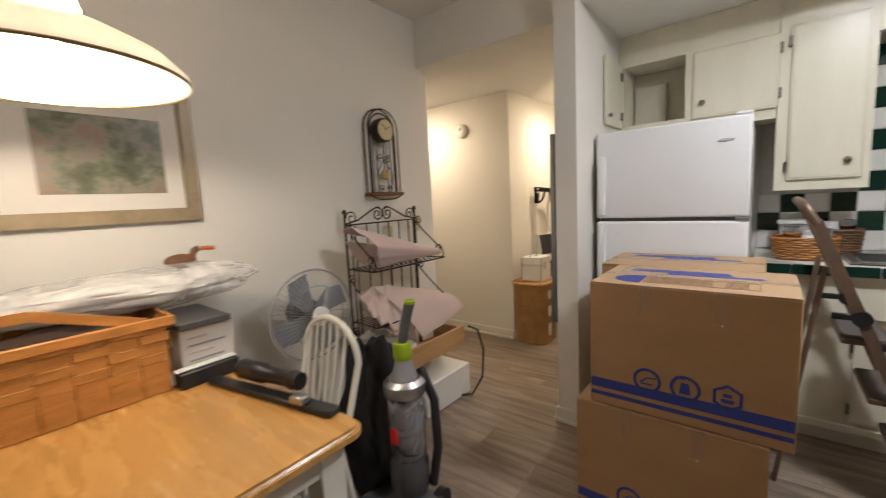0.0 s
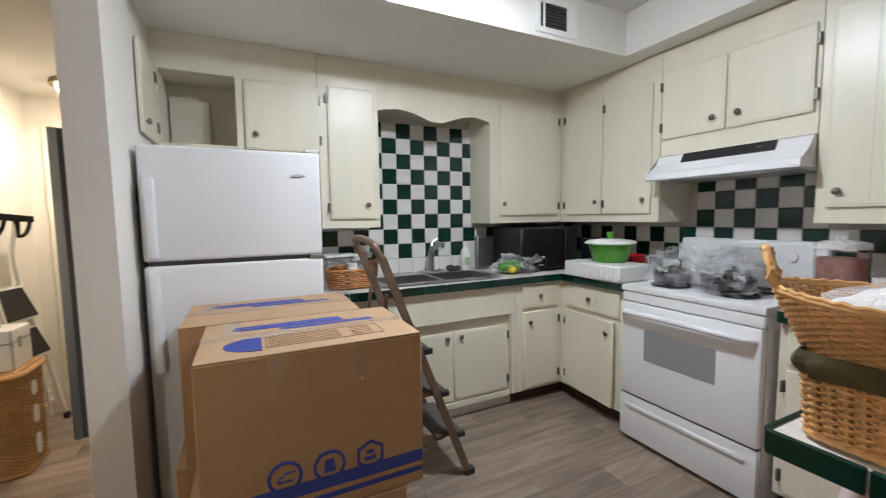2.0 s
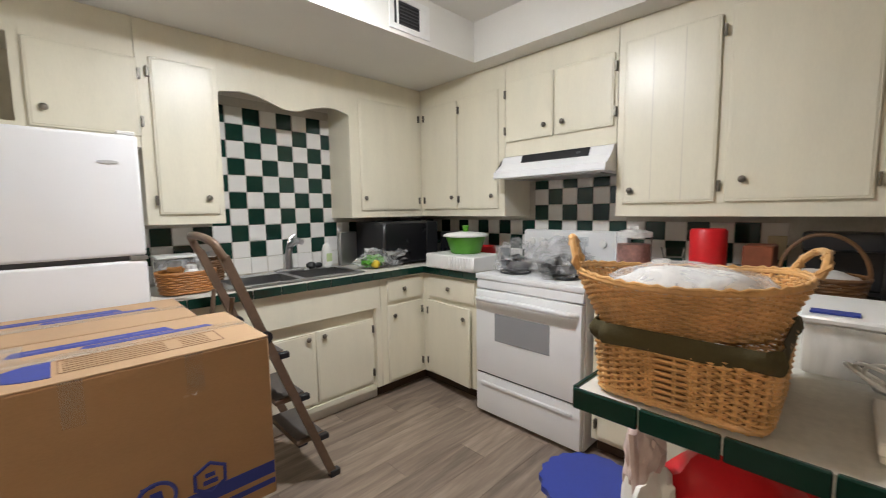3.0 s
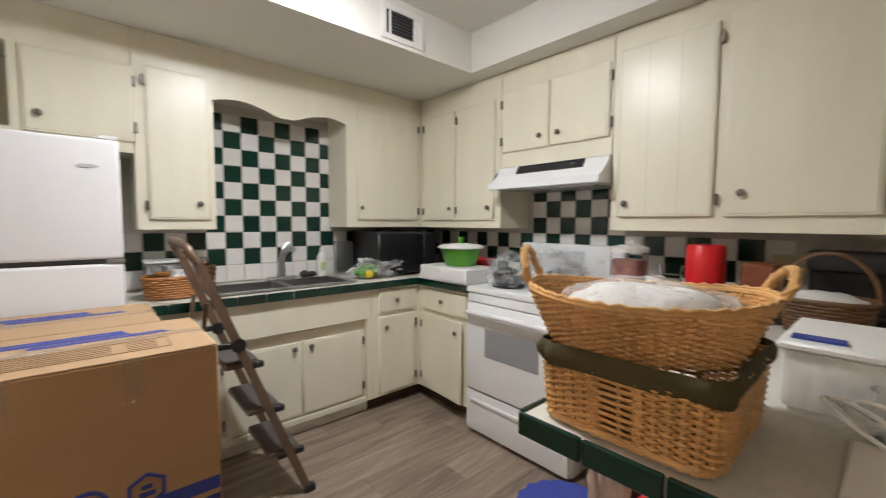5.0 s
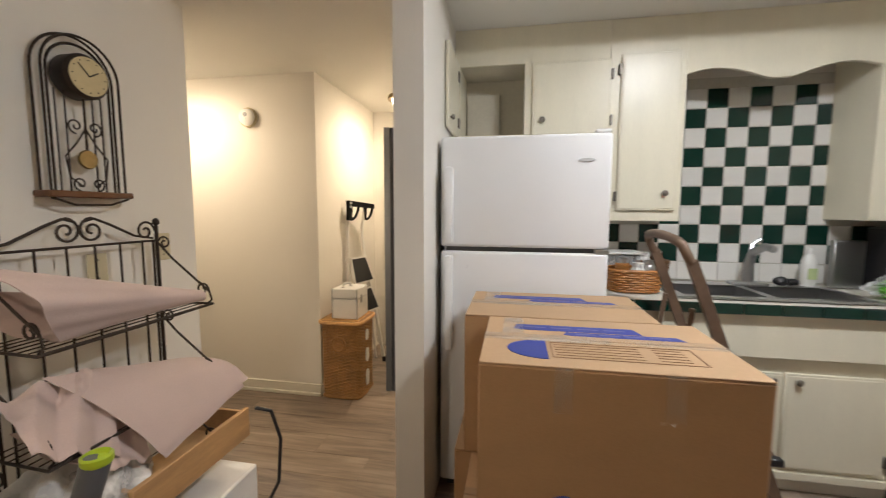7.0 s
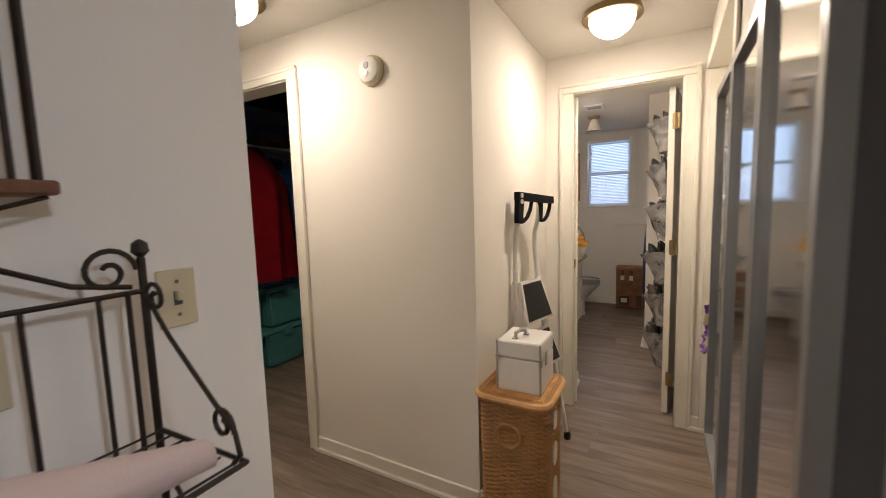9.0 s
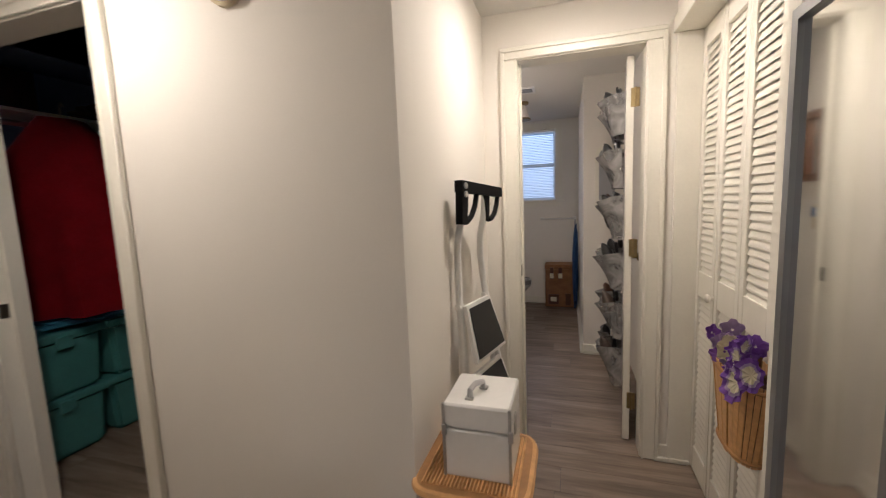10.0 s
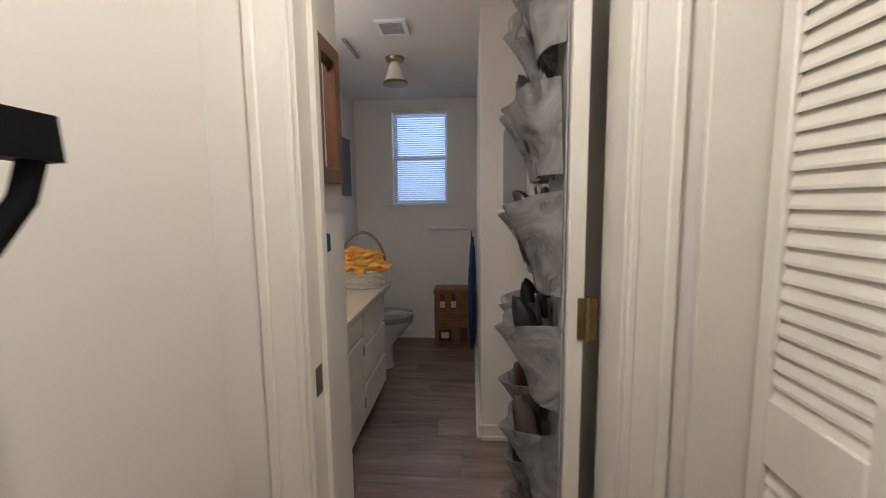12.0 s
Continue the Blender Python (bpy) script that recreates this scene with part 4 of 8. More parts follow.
part("lip", box(2.607, 1.744, 1.549, 2.64, 2.5, 1.562, 0.003), APPL, t)
part("control_strip", prism([(2.714, 1.697), (2.688, 1.651), (2.700, 1.645), (2.727, 1.692)], 1.88, 2.335, 'xz'), BLACK, t, "black control strip")
part("switch", box(2.692, 1.93, 1.666, 2.706, 1.955, 1.678, 0.002), DKGREY, t)
part("filter", box(2.72, 1.82, 1.545, 3.0, 2.42, 1.553), STEEL, t)

# ---- sink, tap and things by it ----
t = thing("kitchen_sink", "stainless steel double-bowl sink set in tiles", "sink", (1.57, 3.35, 0.9))
a, b, c, d = SINK
for x0, x1 in ((a + 0.02, 1.555), (1.585, c - 0.02)):
    bm = bmesh.new()
    for q in ((x0, b + 0.03, 0.76, x1, d - 0.08, 0.765), (x0 - 0.003, b + 0.03, 0.76, x0, d - 0.08, 0.936), (x1, b + 0.03, 0.76, x1 + 0.003, d - 0.08, 0.936), (x0, b + 0.027, 0.76, x1, b + 0.03, 0.936), (x0, d - 0.08, 0.76, x1, d - 0.077, 0.936)):
        box(*q, 0, bm)
    part("bowl", bm, STEEL, t)
bm = frame_plate(a - 0.02, b - 0.015, c + 0.02, d + 0.02, 0.045, 0.931, 0.94, 'xy')
box(1.55, b + 0.03, 0.931, 1.59, d - 0.025, 0.94, 0, bm)
box(a + 0.025, d - 0.08, 0.931, 1.55, d - 0.025, 0.94, 0, bm)
box(1.59, d - 0.08, 0.931, c - 0.025, d - 0.025, 0.94, 0, bm)
part("rim", bm, STEEL, t)
for x in (1.36, 1.78):
    part("drain", lathe([(0.04, 0.766), (0.04, 0.77), (0.02, 0.768)], x, 3.32, 20), CHROME, t)
t = thing("kitchen_tap", "chrome kitchen tap with pull-out spout", "tap", (1.64, 3.54, 0.94))
part("base", box(1.54, 3.50, 0.94, 1.74, 3.56, 0.958, 0.01, seg=2), CHROME, t)
part("spout", tube([(1.64, 3.53, 0.955), (1.64, 3.53, 1.06), (1.645, 3.51, 1.12), (1.655, 3.42, 1.16), (1.66, 3.36, 1.15)], 0.022, 12, taper=[1.2, 1.1, 1, 0.9, 0.85]), CHROME, t)
part("lever", tube([(1.64, 3.53, 1.09), (1.66, 3.55, 1.16), (1.70, 3.55, 1.19)], 0.012, 8), CHROME, t)
bm = blob(1.80, 3.53, 0.965, 0.035, 0.03, 0.025, 0.2, 3, 3)
blob(1.86, 3.535, 0.96, 0.03, 0.025, 0.02, 0.2, 4, 3, bm=bm)
solid("scouring_pad", bm, BLACK, "black scouring pads behind the sink", "scourer")
t = thing("soap_bottle", "white dish soap bottle behind the sink", "bottle", (1.94, 3.55, 0.94))
part("bottle", lathe([(0.03, 0.94), (0.036, 0.96), (0.036, 1.06), (0.026, 1.10), (0.014, 1.115)], 1.94, 3.55, 20), WHITEPL, t)
part("cap", lathe([(0.014, 1.115), (0.013, 1.14), (0.006, 1.15)], 1.94, 3.55, 14), WHITEPL, t)
part("sticker", box(1.918, 3.512, 0.98, 1.962, 3.516, 1.04, 0.001), mat("sticker", (0.5, 0.6, 0.3), 0.5), t)


def small_basket(cx, cy, z, rx, ry, h, label, p=3.0, m=WICKER2):
    t = thing("basket", label, "basket", (cx, cy, z))
    part("weave", weave(cx, cy, z, z + h, rx * 0.88, ry * 0.88, rx, ry, 9, 24, p, h / 17, 0.003), m, t)
    part("rim", ring(cx, cy, z + h, rx, ry, 0.008, p), m, t)
    part("base", prism([tuple(Vector((cx, cy)) + Vector(oval(2 * math.pi * k / 32, rx * 0.87, ry * 0.87, p))) for k in range(32)], z, z + 0.006), m, t)
    return t


small_basket(0.98, 3.30, CT, 0.135, 0.10, 0.11, "brown woven basket with jars on the counter", m=mat("wicker_mid", (0.46, 0.19, 0.045), 0.5, var=0.4, scale=9, fine=60, bump=0.2))
small_basket(1.13, 3.55, CT, 0.10, 0.08, 0.13, "dark woven basket with jars behind the tap", m=WICKDK)
for k, (x, y, r, h, m) in enumerate(((0.93, 3.31, 0.04, 0.16, CLEAR), (1.0, 3.28, 0.035, 0.14, WHITEPL), (1.06, 3.31, 0.035, 0.15, STEEL), (1.10, 3.55, 0.04, 0.17, CERAM), (1.17, 3.55, 0.035, 0.18, CLEAR))):
    t = thing("jar", ("clear glass jar" if m is CLEAR else "white jar" if m is not STEEL else "steel jar") + " standing in a woven basket", "jar", (x, y, CT + 0.006))
    part("body", lathe([(r * 0.9, 0), (r, 0.01), (r, h * 0.75), (r * 0.8, h * 0.85)], x, y, 20, cz=CT + 0.006), m, t)
    part("lid", lathe([(r * 0.82, h * 0.85), (r * 0.82, h), (r * 0.3, h + 0.004)], x, y, 20, cz=CT + 0.006), CERAM if k % 2 else STEEL, t)
t = thing("storage_tub", "clear plastic storage tub behind the baskets", "container", (0.98, 3.52, CT))
part("tub", box(0.88, 3.44, CT, 1.06, 3.60, CT + 0.17, 0.01), FILM, t)
part("lid", box(0.87, 3.43, CT + 0.17, 1.07, 3.61, CT + 0.185, 0.004), WHITEPL, t)
# corner of the counter
t = thing("microwave_oven", "black microwave oven in the counter corner", "microwave", (2.5, 3.45, CT))
part("case", box(2.24, 3.24, CT + 0.01, 2.79, 3.62, 1.262, 0.008), BLACK, t)
part("door", box(2.245, 3.226, CT + 0.02, 2.66, 3.24, 1.255, 0.004), BLKGL, t, "glossy black door")
part("control_panel", box(2.664, 3.228, CT + 0.02, 2.785, 3.24, 1.255, 0.003), BLACK, t)
for fx in (2.28, 2.75):
    for fy in (3.28, 3.58):
        part("foot", lathe([(0.012, CT), (0.012, CT + 0.012)], fx, fy, 10), BLACK, t)
t = thing("toaster_oven", "black toaster oven beside the microwave", "toaster oven", (2.88, 3.1, CT))
part("case", box(2.80, 2.99, CT + 0.01, 3.03, 3.22, 1.17, 0.01), BLACK, t)
part("door", box(2.79, 3.0, CT + 0.03, 2.80, 3.2, 1.13, 0.003), BLKGL, t)
part("foot", box(2.82, 3.0, CT, 3.0, 3.2, CT + 0.01), BLACK, t)
solid("drip_tray", box(2.06, 3.56, CT, 2.21, 3.60, 1.19, 0.006), STEEL, "grey metal tray leaning by the sink", "tray")
t = thing("grocery_bag", "clear produce bag with greens and lemons", "bag", (2.25, 3.28, CT))
part("greens", blob(2.17, 3.29, CT + 0.045, 0.10, 0.07, 0.05, 0.4, 5, 4, flat=CT + 0.002), GREENP, t)
part("lemon", blob(2.26, 3.27, CT + 0.035, 0.035, 0.03, 0.03, 0.05, 6, 3, flat=CT + 0.002), mat("lemon", (0.75, 0.55, 0.03), 0.5), t)
part("lemon", blob(2.15, 3.22, CT + 0.033, 0.033, 0.03, 0.03, 0.05, 7, 3, flat=CT + 0.002), mat("lemon", (0.75, 0.55, 0.03), 0.5), t)
part("film", blob(2.26, 3.28, CT + 0.065, 0.21, 0.085, 0.075, 0.5, 8, 4, flat=CT + 0.001), FILM, t, "clear crinkled film")
t = thing("foam_box", "white ribbed foam box on the counter edge", "box", (2.60, 2.78, CT))
bm = box(2.44, 2.53, CT + 0.001, 2.74, 3.0, CT + 0.105, 0.008)
part("tray", bm, WHITEPL, t)
for k in range(9):
    part("rib", box(2.433, 2.545 + k * 0.026, CT + 0.012, 2.441, 2.558 + k * 0.026, CT + 0.095, 0.002), WHITEPL, t)
t = thing("salad_spinner", "green salad spinner with a white lid", "salad spinner", (2.63, 2.77, CT + 0.105))
z = CT + 0.106
part("bowl", lathe([(0.10, 0), (0.11, 0.01), (0.135, 0.09), (0.15, 0.125), (0.145, 0.125), (0.13, 0.09), (0.1, 0.012)], 2.63, 2.77, 36, cz=z), GREENP, t)
part("lid", lathe([(0.163, 0.122), (0.165, 0.13), (0.14, 0.145), (0.05, 0.155), (0.02, 0.156)], 2.63, 2.77, 36, cz=z), WHITEPL, t, "white rimmed lid")
part("pump_knob", lathe([(0.02, 0.155), (0.02, 0.185), (0.027, 0.188), (0.024, 0.2)], 2.63, 2.77, 18, cz=z), GREENP, t)
solid("cooking_pot", lathe([(0.09, 0), (0.1, 0.01), (0.105, 0.13), (0.1, 0.13), (0.095, 0.015)], 2.93, 2.86, 28, cz=CT), RED, "red enamel pot in the counter corner", "pot")
# wrapped things on the stove
for k, (x, y, rx, ry, rz) in enumerate(((2.60, 2.30, 0.13, 0.13, 0.10), (2.62, 2.02, 0.15, 0.14, 0.11), (2.83, 2.1, 0.12, 0.16, 0.10))):
    t = thing("wrapped_cookware", "glass lids and pans wrapped in clear plastic on the stove", "cookware", (x, y, 0.955), group="wrapped cookware")
    part("dish", lathe([(rx * 0.5, 0.0), (rx * 0.75, 0.02), (rx * 0.8, 0.07), (rx * 0.72, 0.07), (rx * 0.6, 0.02)], x, y, 24, cz=0.956), DKGREY if k != 1 else BLACK, t, "dark metal pan")
    part("lid_handle", lathe([(0.018, 0.07), (0.02, 0.1), (0.012, 0.105)], x, y, 14, cz=0.956), BLACK, t)
    part("wrap", blob(x, y, 0.955 + rz * 0.75, rx, ry, rz * 1.15, 0.55, 11 + k, 4, 3.4, flat=0.956), BUBBLE, t, "crinkled clear plastic", smooth=12)
    part("lid", lathe([(rx * 0.78, 0.072), (rx * 0.6, 0.085), (0.02, 0.098)], x, y, 24, cz=0.956), CLEAR, t, "clear glass lid")
    part("handle", tube([(x - rx * 0.75, y + 0.01, 1.01), (x - rx * 1.1, y - 0.03, 1.03), (x - rx * 1.25, y - 0.06, 1.035)], 0.009, 7), BLACK, t, "black pan handle")
# counter right of the stove
t = thing("glass_canister", "glass canister of pink packets with a lid", "canister", (2.76, 1.64, CT))
part("contents", lathe([(0.078, 0.01), (0.084, 0.02), (0.084, 0.22)], 2.76, 1.64, 24, cz=CT), mat("pink_packets", (0.66, 0.36, 0.32), 0.5, var=0.5, scale=18), t)
part("jar", lathe([(0.085, 0.0), (0.09, 0.01), (0.09, 0.26), (0.086, 0.26), (0.085, 0.012)], 2.76, 1.64, 32, cz=CT), CLEAR, t)
part("lid", lathe([(0.093, 0.26), (0.093, 0.285), (0.06, 0.295), (0.02, 0.30), (0.022, 0.315)], 2.76, 1.64, 32, cz=CT), FILMW, t, "cloudy plastic lid")
t = thing("candle", "large red pillar candle on a wooden riser", "candle", (2.75, 1.29, CT))
part("riser", box(2.64, 1.17, CT, 2.86, 1.41, CT + 0.1, 0.006), WALNUT, t)
part("wax", lathe([(0.075, 0.1), (0.078, 0.11), (0.078, 0.30), (0.07, 0.312), (0.03, 0.305)], 2.75, 1.29, 36, cz=CT), RED, t)
part("wick", tube([(2.75, 1.29, CT + 0.3), (2.752, 1.29, CT + 0.32)], 0.002, 5), BLACK, t)
solid("wooden_box", box(2.72, 1.04, CT, 2.90, 1.15, CT + 0.24, 0.006), mat("cherry", (0.25, 0.07, 0.03), 0.4, var=0.3), "reddish wooden recipe box on the counter", "box")
solid("white_cup", lathe([(0.03, 0), (0.035, 0.005), (0.042, 0.16), (0.038, 0.16), (0.03, 0.01)], 2.66, 1.47, 22, cz=CT), CERAM, "white cup on the counter", "cup")
solid("pitcher", lathe([(0.05, 0), (0.055, 0.01), (0.05, 0.15), (0.06, 0.2), (0.055, 0.2), (0.045, 0.15)], 2.86, 1.47, 24, cz=CT), CLEAR, "clear glass pitcher on the counter", "pitcher")
t = thing("airpot", "steel thermal airpot with a black lever lid", "thermos", (2.72, 0.62, CT))
part("body", lathe([(0.085, 0), (0.09, 0.01), (0.09, 0.29), (0.075, 0.31)], 2.72, 0.62, 36, cz=CT), STEEL, t)
part("lid", lathe([(0.09, 0.31), (0.095, 0.33), (0.09, 0.37), (0.05, 0.385)], 2.72, 0.62, 36, cz=CT), BLACK, t)
part("spout", box(2.60, 0.63, CT + 0.29, 2.68, 0.72, CT + 0.36, 0.015, seg=2), BLACK, t)
t = thing("handled_basket", "dark woven basket with an arched handle on the counter", "basket", (2.7, 0.88, CT))
part("weave", weave(2.70, 0.88, CT, CT + 0.13, 0.10, 0.11, 0.12, 0.135, 10, 26, 2.6, 0.0065, 0.003), WICKDK, t)
part("rim", ring(2.70, 0.88, CT + 0.13, 0.122, 0.137, 0.008, 2.6), WICKDK, t)
part("handle", tube([(2.70, 0.88 + 0.135 * math.cos(a), CT + 0.13 + 0.17 * math.sin(a)) for a in [math.pi * k / 20 for k in range(21)]], 0.008, 7), WICKDK, t)
part("base", lathe([(0.1, CT), (0.1, CT + 0.006)], 2.70, 0.88, 28), WICKDK, t)
part("cloth", blob(2.70, 0.88, CT + 0.12, 0.10, 0.115, 0.035, 0.3, 21, 3), PALECL, t)
t = thing("coffee_maker", "black coffee maker beside the tiled wall", "coffee maker", (2.94, 0.8, CT))
part("base", box(2.86, 0.70, CT, 3.04, 0.96, CT + 0.04, 0.008), BLACK, t)
part("column", box(2.97, 0.70, CT + 0.04, 3.04, 0.96, CT + 0.26, 0.008), BLACK, t)
part("head", box(2.86, 0.70, CT + 0.22, 3.04, 0.96, CT + 0.30, 0.015, seg=2), BLACK, t)
solid("blue_carton", box(2.86, 1.16, CT, 2.97, 1.24, CT + 0.12, 0.003), mat("sky_carton", (0.10, 0.28, 0.42), 0.5), "small blue carton on the counter", "carton")
# outlets and plates
def wall_plate(cx, cy, cz, face, label, kind_, w=0.075, h=0.118):
    t = thing("wall_plate", label, "wall plate", (cx, cy, cz - h / 2))
    if face == '+x':
        part("plate", box(cx, cy - w / 2, cz - h / 2, cx + 0.006, cy + w / 2, cz + h / 2, 0.0025), IVORY, t)
        if kind_ == "switch":
            part("toggle", box(cx + 0.005, cy - 0.006, cz - 0.004, cx + 0.02, cy + 0.006, cz + 0.016, 0.002), IVORY, t)
            part("slot", box(cx + 0.0055, cy - 0.008, cz - 0.014, cx + 0.0068, cy + 0.008, cz + 0.014), DKGREY, t)
        for s in (-1, 1):
            part("screw", lathe([(0.004, cx + 0.005), (0.004, cx + 0.0075)], 0, cy, 8, axis='x', cz=cz + s * 0.034), PEWTER, t)
    else:
        part("plate", box(cx - 0.006, cy - w / 2, cz - h / 2, cx, cy + w / 2, cz + h / 2, 0.0025), IVORY, t)
        for s in (-1, 1):
            part("socket", box(cx - 0.008, cy - 0.014, cz + s * 0.025 - 0.012, cx - 0.005, cy + 0.014, cz + s * 0.025 + 0.012, 0.003), IVORY, t)


wall_plate(KX - 0.011, 1.06, 1.14, '-x', "ivory wall outlet plate on the tiles", "outlet")
wall_plate(CX, 2.584, 1.18, '+x', "ivory light switch plate on the wall", "switch")
wall_plate(CX, 2.30, 1.12, '+x', "ivory wall plate behind the rack", "outlet")

# ---- vent on the soffit ----
def grille(name, x0, x1, z0, z1, y, label, slats=7, m=WHITEPL):
    t = thing(name, label, "vent", ((x0 + x1) / 2, y, z0))
    part("frame", frame_plate(x0, z0, x1, z1, 0.03, y - 0.010, y - 0.0005, 'xz'), m, t)
    part("frame_lip", box(x1 - 0.075, y - 0.0085, z0 + 0.03, x1 - 0.03, y - 0.001, z1 - 0.03, 0.001), m, t)
    part("mullion", box(x0 + 0.052, y - 0.0085, z0 + 0.03, x0 + 0.064, y - 0.001, z1 - 0.03, 0.001), m, t)
    part("backing", box(x0 + 0.03, y - 0.002, z0 + 0.03, x1 - 0.03, y - 0.0008, z1 - 0.03), BLACK, t)
    n = slats
    for k in range(n):
        zc = z0 + 0.03 + (z1 - z0 - 0.06) * (k + 0.5) / n
        part("slat", box(x0 + 0.064, y - 0.007, zc - 0.002, x1 - 0.075, y - 0.003, zc + 0.002), DKGREY, t)


grille("ceiling_vent", 1.89, 2.185, 2.355, 2.545, 2.649, "white metal air vent on the soffit")

# ---- moving boxes ----
def moving_box(x0, y0, z0, x1, y1, z1, label, logo=True, flaps=True):
    t = thing("moving_box", label, "cardboard box", ((x0 + x1) / 2, (y0 + y1) / 2, z0), group="stacked moving boxes")
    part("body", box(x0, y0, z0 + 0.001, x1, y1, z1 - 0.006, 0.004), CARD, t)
    ym = (y0 + y1) / 2
    part("flap", box(x0 + 0.001, y0 + 0.001, z1 - 0.006, x1 - 0.001, ym - 0.002, z1 - 0.001, 0.0015), CARDLIT, t)
    part("flap", box(x0 + 0.001, ym + 0.002, z1 - 0.006, x1 - 0.001, y1 - 0.001, z1 + 0.001, 0.0015), CARDLIT, t)
    part("tape", box(x0 + 0.0, ym - 0.028, z1 + 0.001, x1, ym + 0.028, z1 + 0.0018), TAPE, t, "clear packing tape")
    w = x1 - x0
    if logo:
        s = y0 - 0.0012
        part("stripe", box(x0 + 0.004, s, z0 + 0.068, x1 - 0.004, y0 + 0.001, z0 + 0.106), INK, t, "printed blue stripe")
        part("stripe", box(x0 + 0.004, s, z0 + 0.036, x1 - 0.004, y0 + 0.001, z0 + 0.052), INK, t, "printed blue stripe")
        # three printed round marks
        for k in range(3):
            cx = x0 + w * (0.33 + 0.195 * k)
            cz = z0 + 0.135
            bm = bmesh.new()
            n = 6 if k == 2 else 28
            ringp = [(cx + 0.042 * math.cos(2 * math.pi * q / n + 0.5), s + 0.0008, cz + 0.042 * math.sin(2 * math.pi * q / n + 0.5)) for q in range(n)]
            tube(ringp, 0.0055, 5, True, bm)
            if k == 0:
                box(cx - 0.02, s + 0.0003, cz - 0.016, cx + 0.02, s + 0.001, cz - 0.01, 0, bm)
                tube([(cx - 0.022, s + 0.0008, cz - 0.01), (cx, s + 0.0008, cz + 0.01), (cx + 0.03, s + 0.0008, cz + 0.012)], 0.003, 4, False, bm)
            elif k == 1:
                prism([(cx - 0.012, cz + 0.02), (cx + 0.012, cz + 0.02), (cx + 0.018, cz - 0.02), (cx - 0.018, cz - 0.02)], s, s + 0.0008, 'xz', bm)
                box(cx - 0.03, s + 0.0002, cz + 0.034, cx + 0.0, s + 0.0009, cz + 0.042, 0, bm)
            else:
                box(cx - 0.018, s + 0.0002, cz - 0.018, cx + 0.018, s + 0.0009, cz - 0.005, 0, bm)
                box(cx - 0.012, s + 0.0002, cz + 0.002, cx + 0.012, s + 0.0009, cz + 0.014, 0, bm)
            part("printed_mark", bm, INK, t, "blue printed handling mark")
        # address panel on the lid
        zt = z1 + 0.0005
        bm = prism([(x0 + 0.165 - 0.10 * math.sin(math.pi * q / 16), y0 + 0.045 + 0.14 * (1 - math.cos(math.pi * q / 16)) / 2) for q in range(17)], zt - 0.0015, zt + 0.0002)
        part("printed_mark", bm, INK, t)
        px0, px1, py0, py1 = x0 + 0.175, x1 - 0.10, y0 + 0.06, y0 + 0.20
        py1 = min(py1, ym - 0.03)
        bm = frame_plate(px0, py0, px1, py1, 0.003, zt - 0.001, zt + 0.0002, 'xy')
        for q in range(1, 6):
            yy = py0 + (py1 - py0) * q / 6
            box(px0 + 0.01, yy - 0.001, zt - 0.001, px0 + (px1 - px0) * 0.62, yy + 0.001, zt + 0.0002, 0, bm)
            box(px0 + (px1 - px0) * 0.72, yy - 0.001, zt - 0.001, px1 - 0.03, yy + 0.001, zt + 0.0002, 0, bm)
        part("printed_panel", bm, mat("brown_ink", (0.27, 0.15, 0.08), 0.7), t, "printed address lines")
    # blue slogan bars on the far flap
    for a0, b0, a1, b1 in ((0.08, 0.07, 0.44, 0.125), (0.22, 0.032, 0.54, 0.064)):
        bar = part("printed_bar", prism([(x0 + a0, ym + b0 + 0.008), (x0 + a0 + 0.02, ym + b0), (x0 + a1, ym + b0), (x0 + a1 - 0.015, ym + b1), (x0 + a0 + 0.01, ym + b1)], z1 + 0.0005, z1 + 0.0016), INK, t, "blue printed shape")
        for q in range(4):
            u = x0 + a0 + 0.035 + q * (a1 - a0 - 0.06) / 4
            part("lettering_bar", box(u, ym + (b0 + b1) / 2 - 0.003, z1 + 0.0014, u + (a1 - a0) / 6, ym + (b0 + b1) / 2 + 0.006, z1 + 0.002), PALEINK, bar, "unreadable pale lettering")
    part("tape", box(x0 + 0.05, ym + 0.03, z1 + 0.0012, x0 + 0.11, y1 - 0.01, z1 + 0.0019), TAPE, t)
    part("hand_hole", box(x0 + w * 0.645, y0 - 0.0012, (z0 + z1) / 2 + 0.13, x0 + w * 0.665, y0 + 0.001, (z0 + z1) / 2 + 0.136), CARDLIT, t)
    for f in (0.28, 0.66):
        part("tape", box(x0 + w * f, y0 - 0.0011, z1 - 0.11, x0 + w * (f + 0.065), y0 + 0.001, z1 - 0.004), TAPE, t)
    if logo:
        part("torn_label", prism([(x0 + w * 0.67, z1 - 0.108), (x0 + w * 0.685, z1 - 0.114), (x0 + w * 0.695, z1 - 0.107), (x0 + w * 0.69, z1 - 0.118)], y0 - 0.002, y0 - 0.0012, 'xz'), PAPER, t, "scrap of torn white tape")
    return t


moving_box(0.232, 1.985, 0.0, 0.852, 2.41, 0.497, "brown moving box at the bottom of a stack")
moving_box(0.289, 1.99, 0.499, 0.912, 2.395, 0.991, "brown moving box with blue print on a stack")
moving_box(0.17, 2.42, 0.0, 0.79, 2.80, 0.497, "brown moving box on the floor by the fridge", logo=False)
moving_box(0.205, 2.405, 0.499, 0.825, 2.795, 0.993, "brown taped moving box on another by the fridge", logo=False)

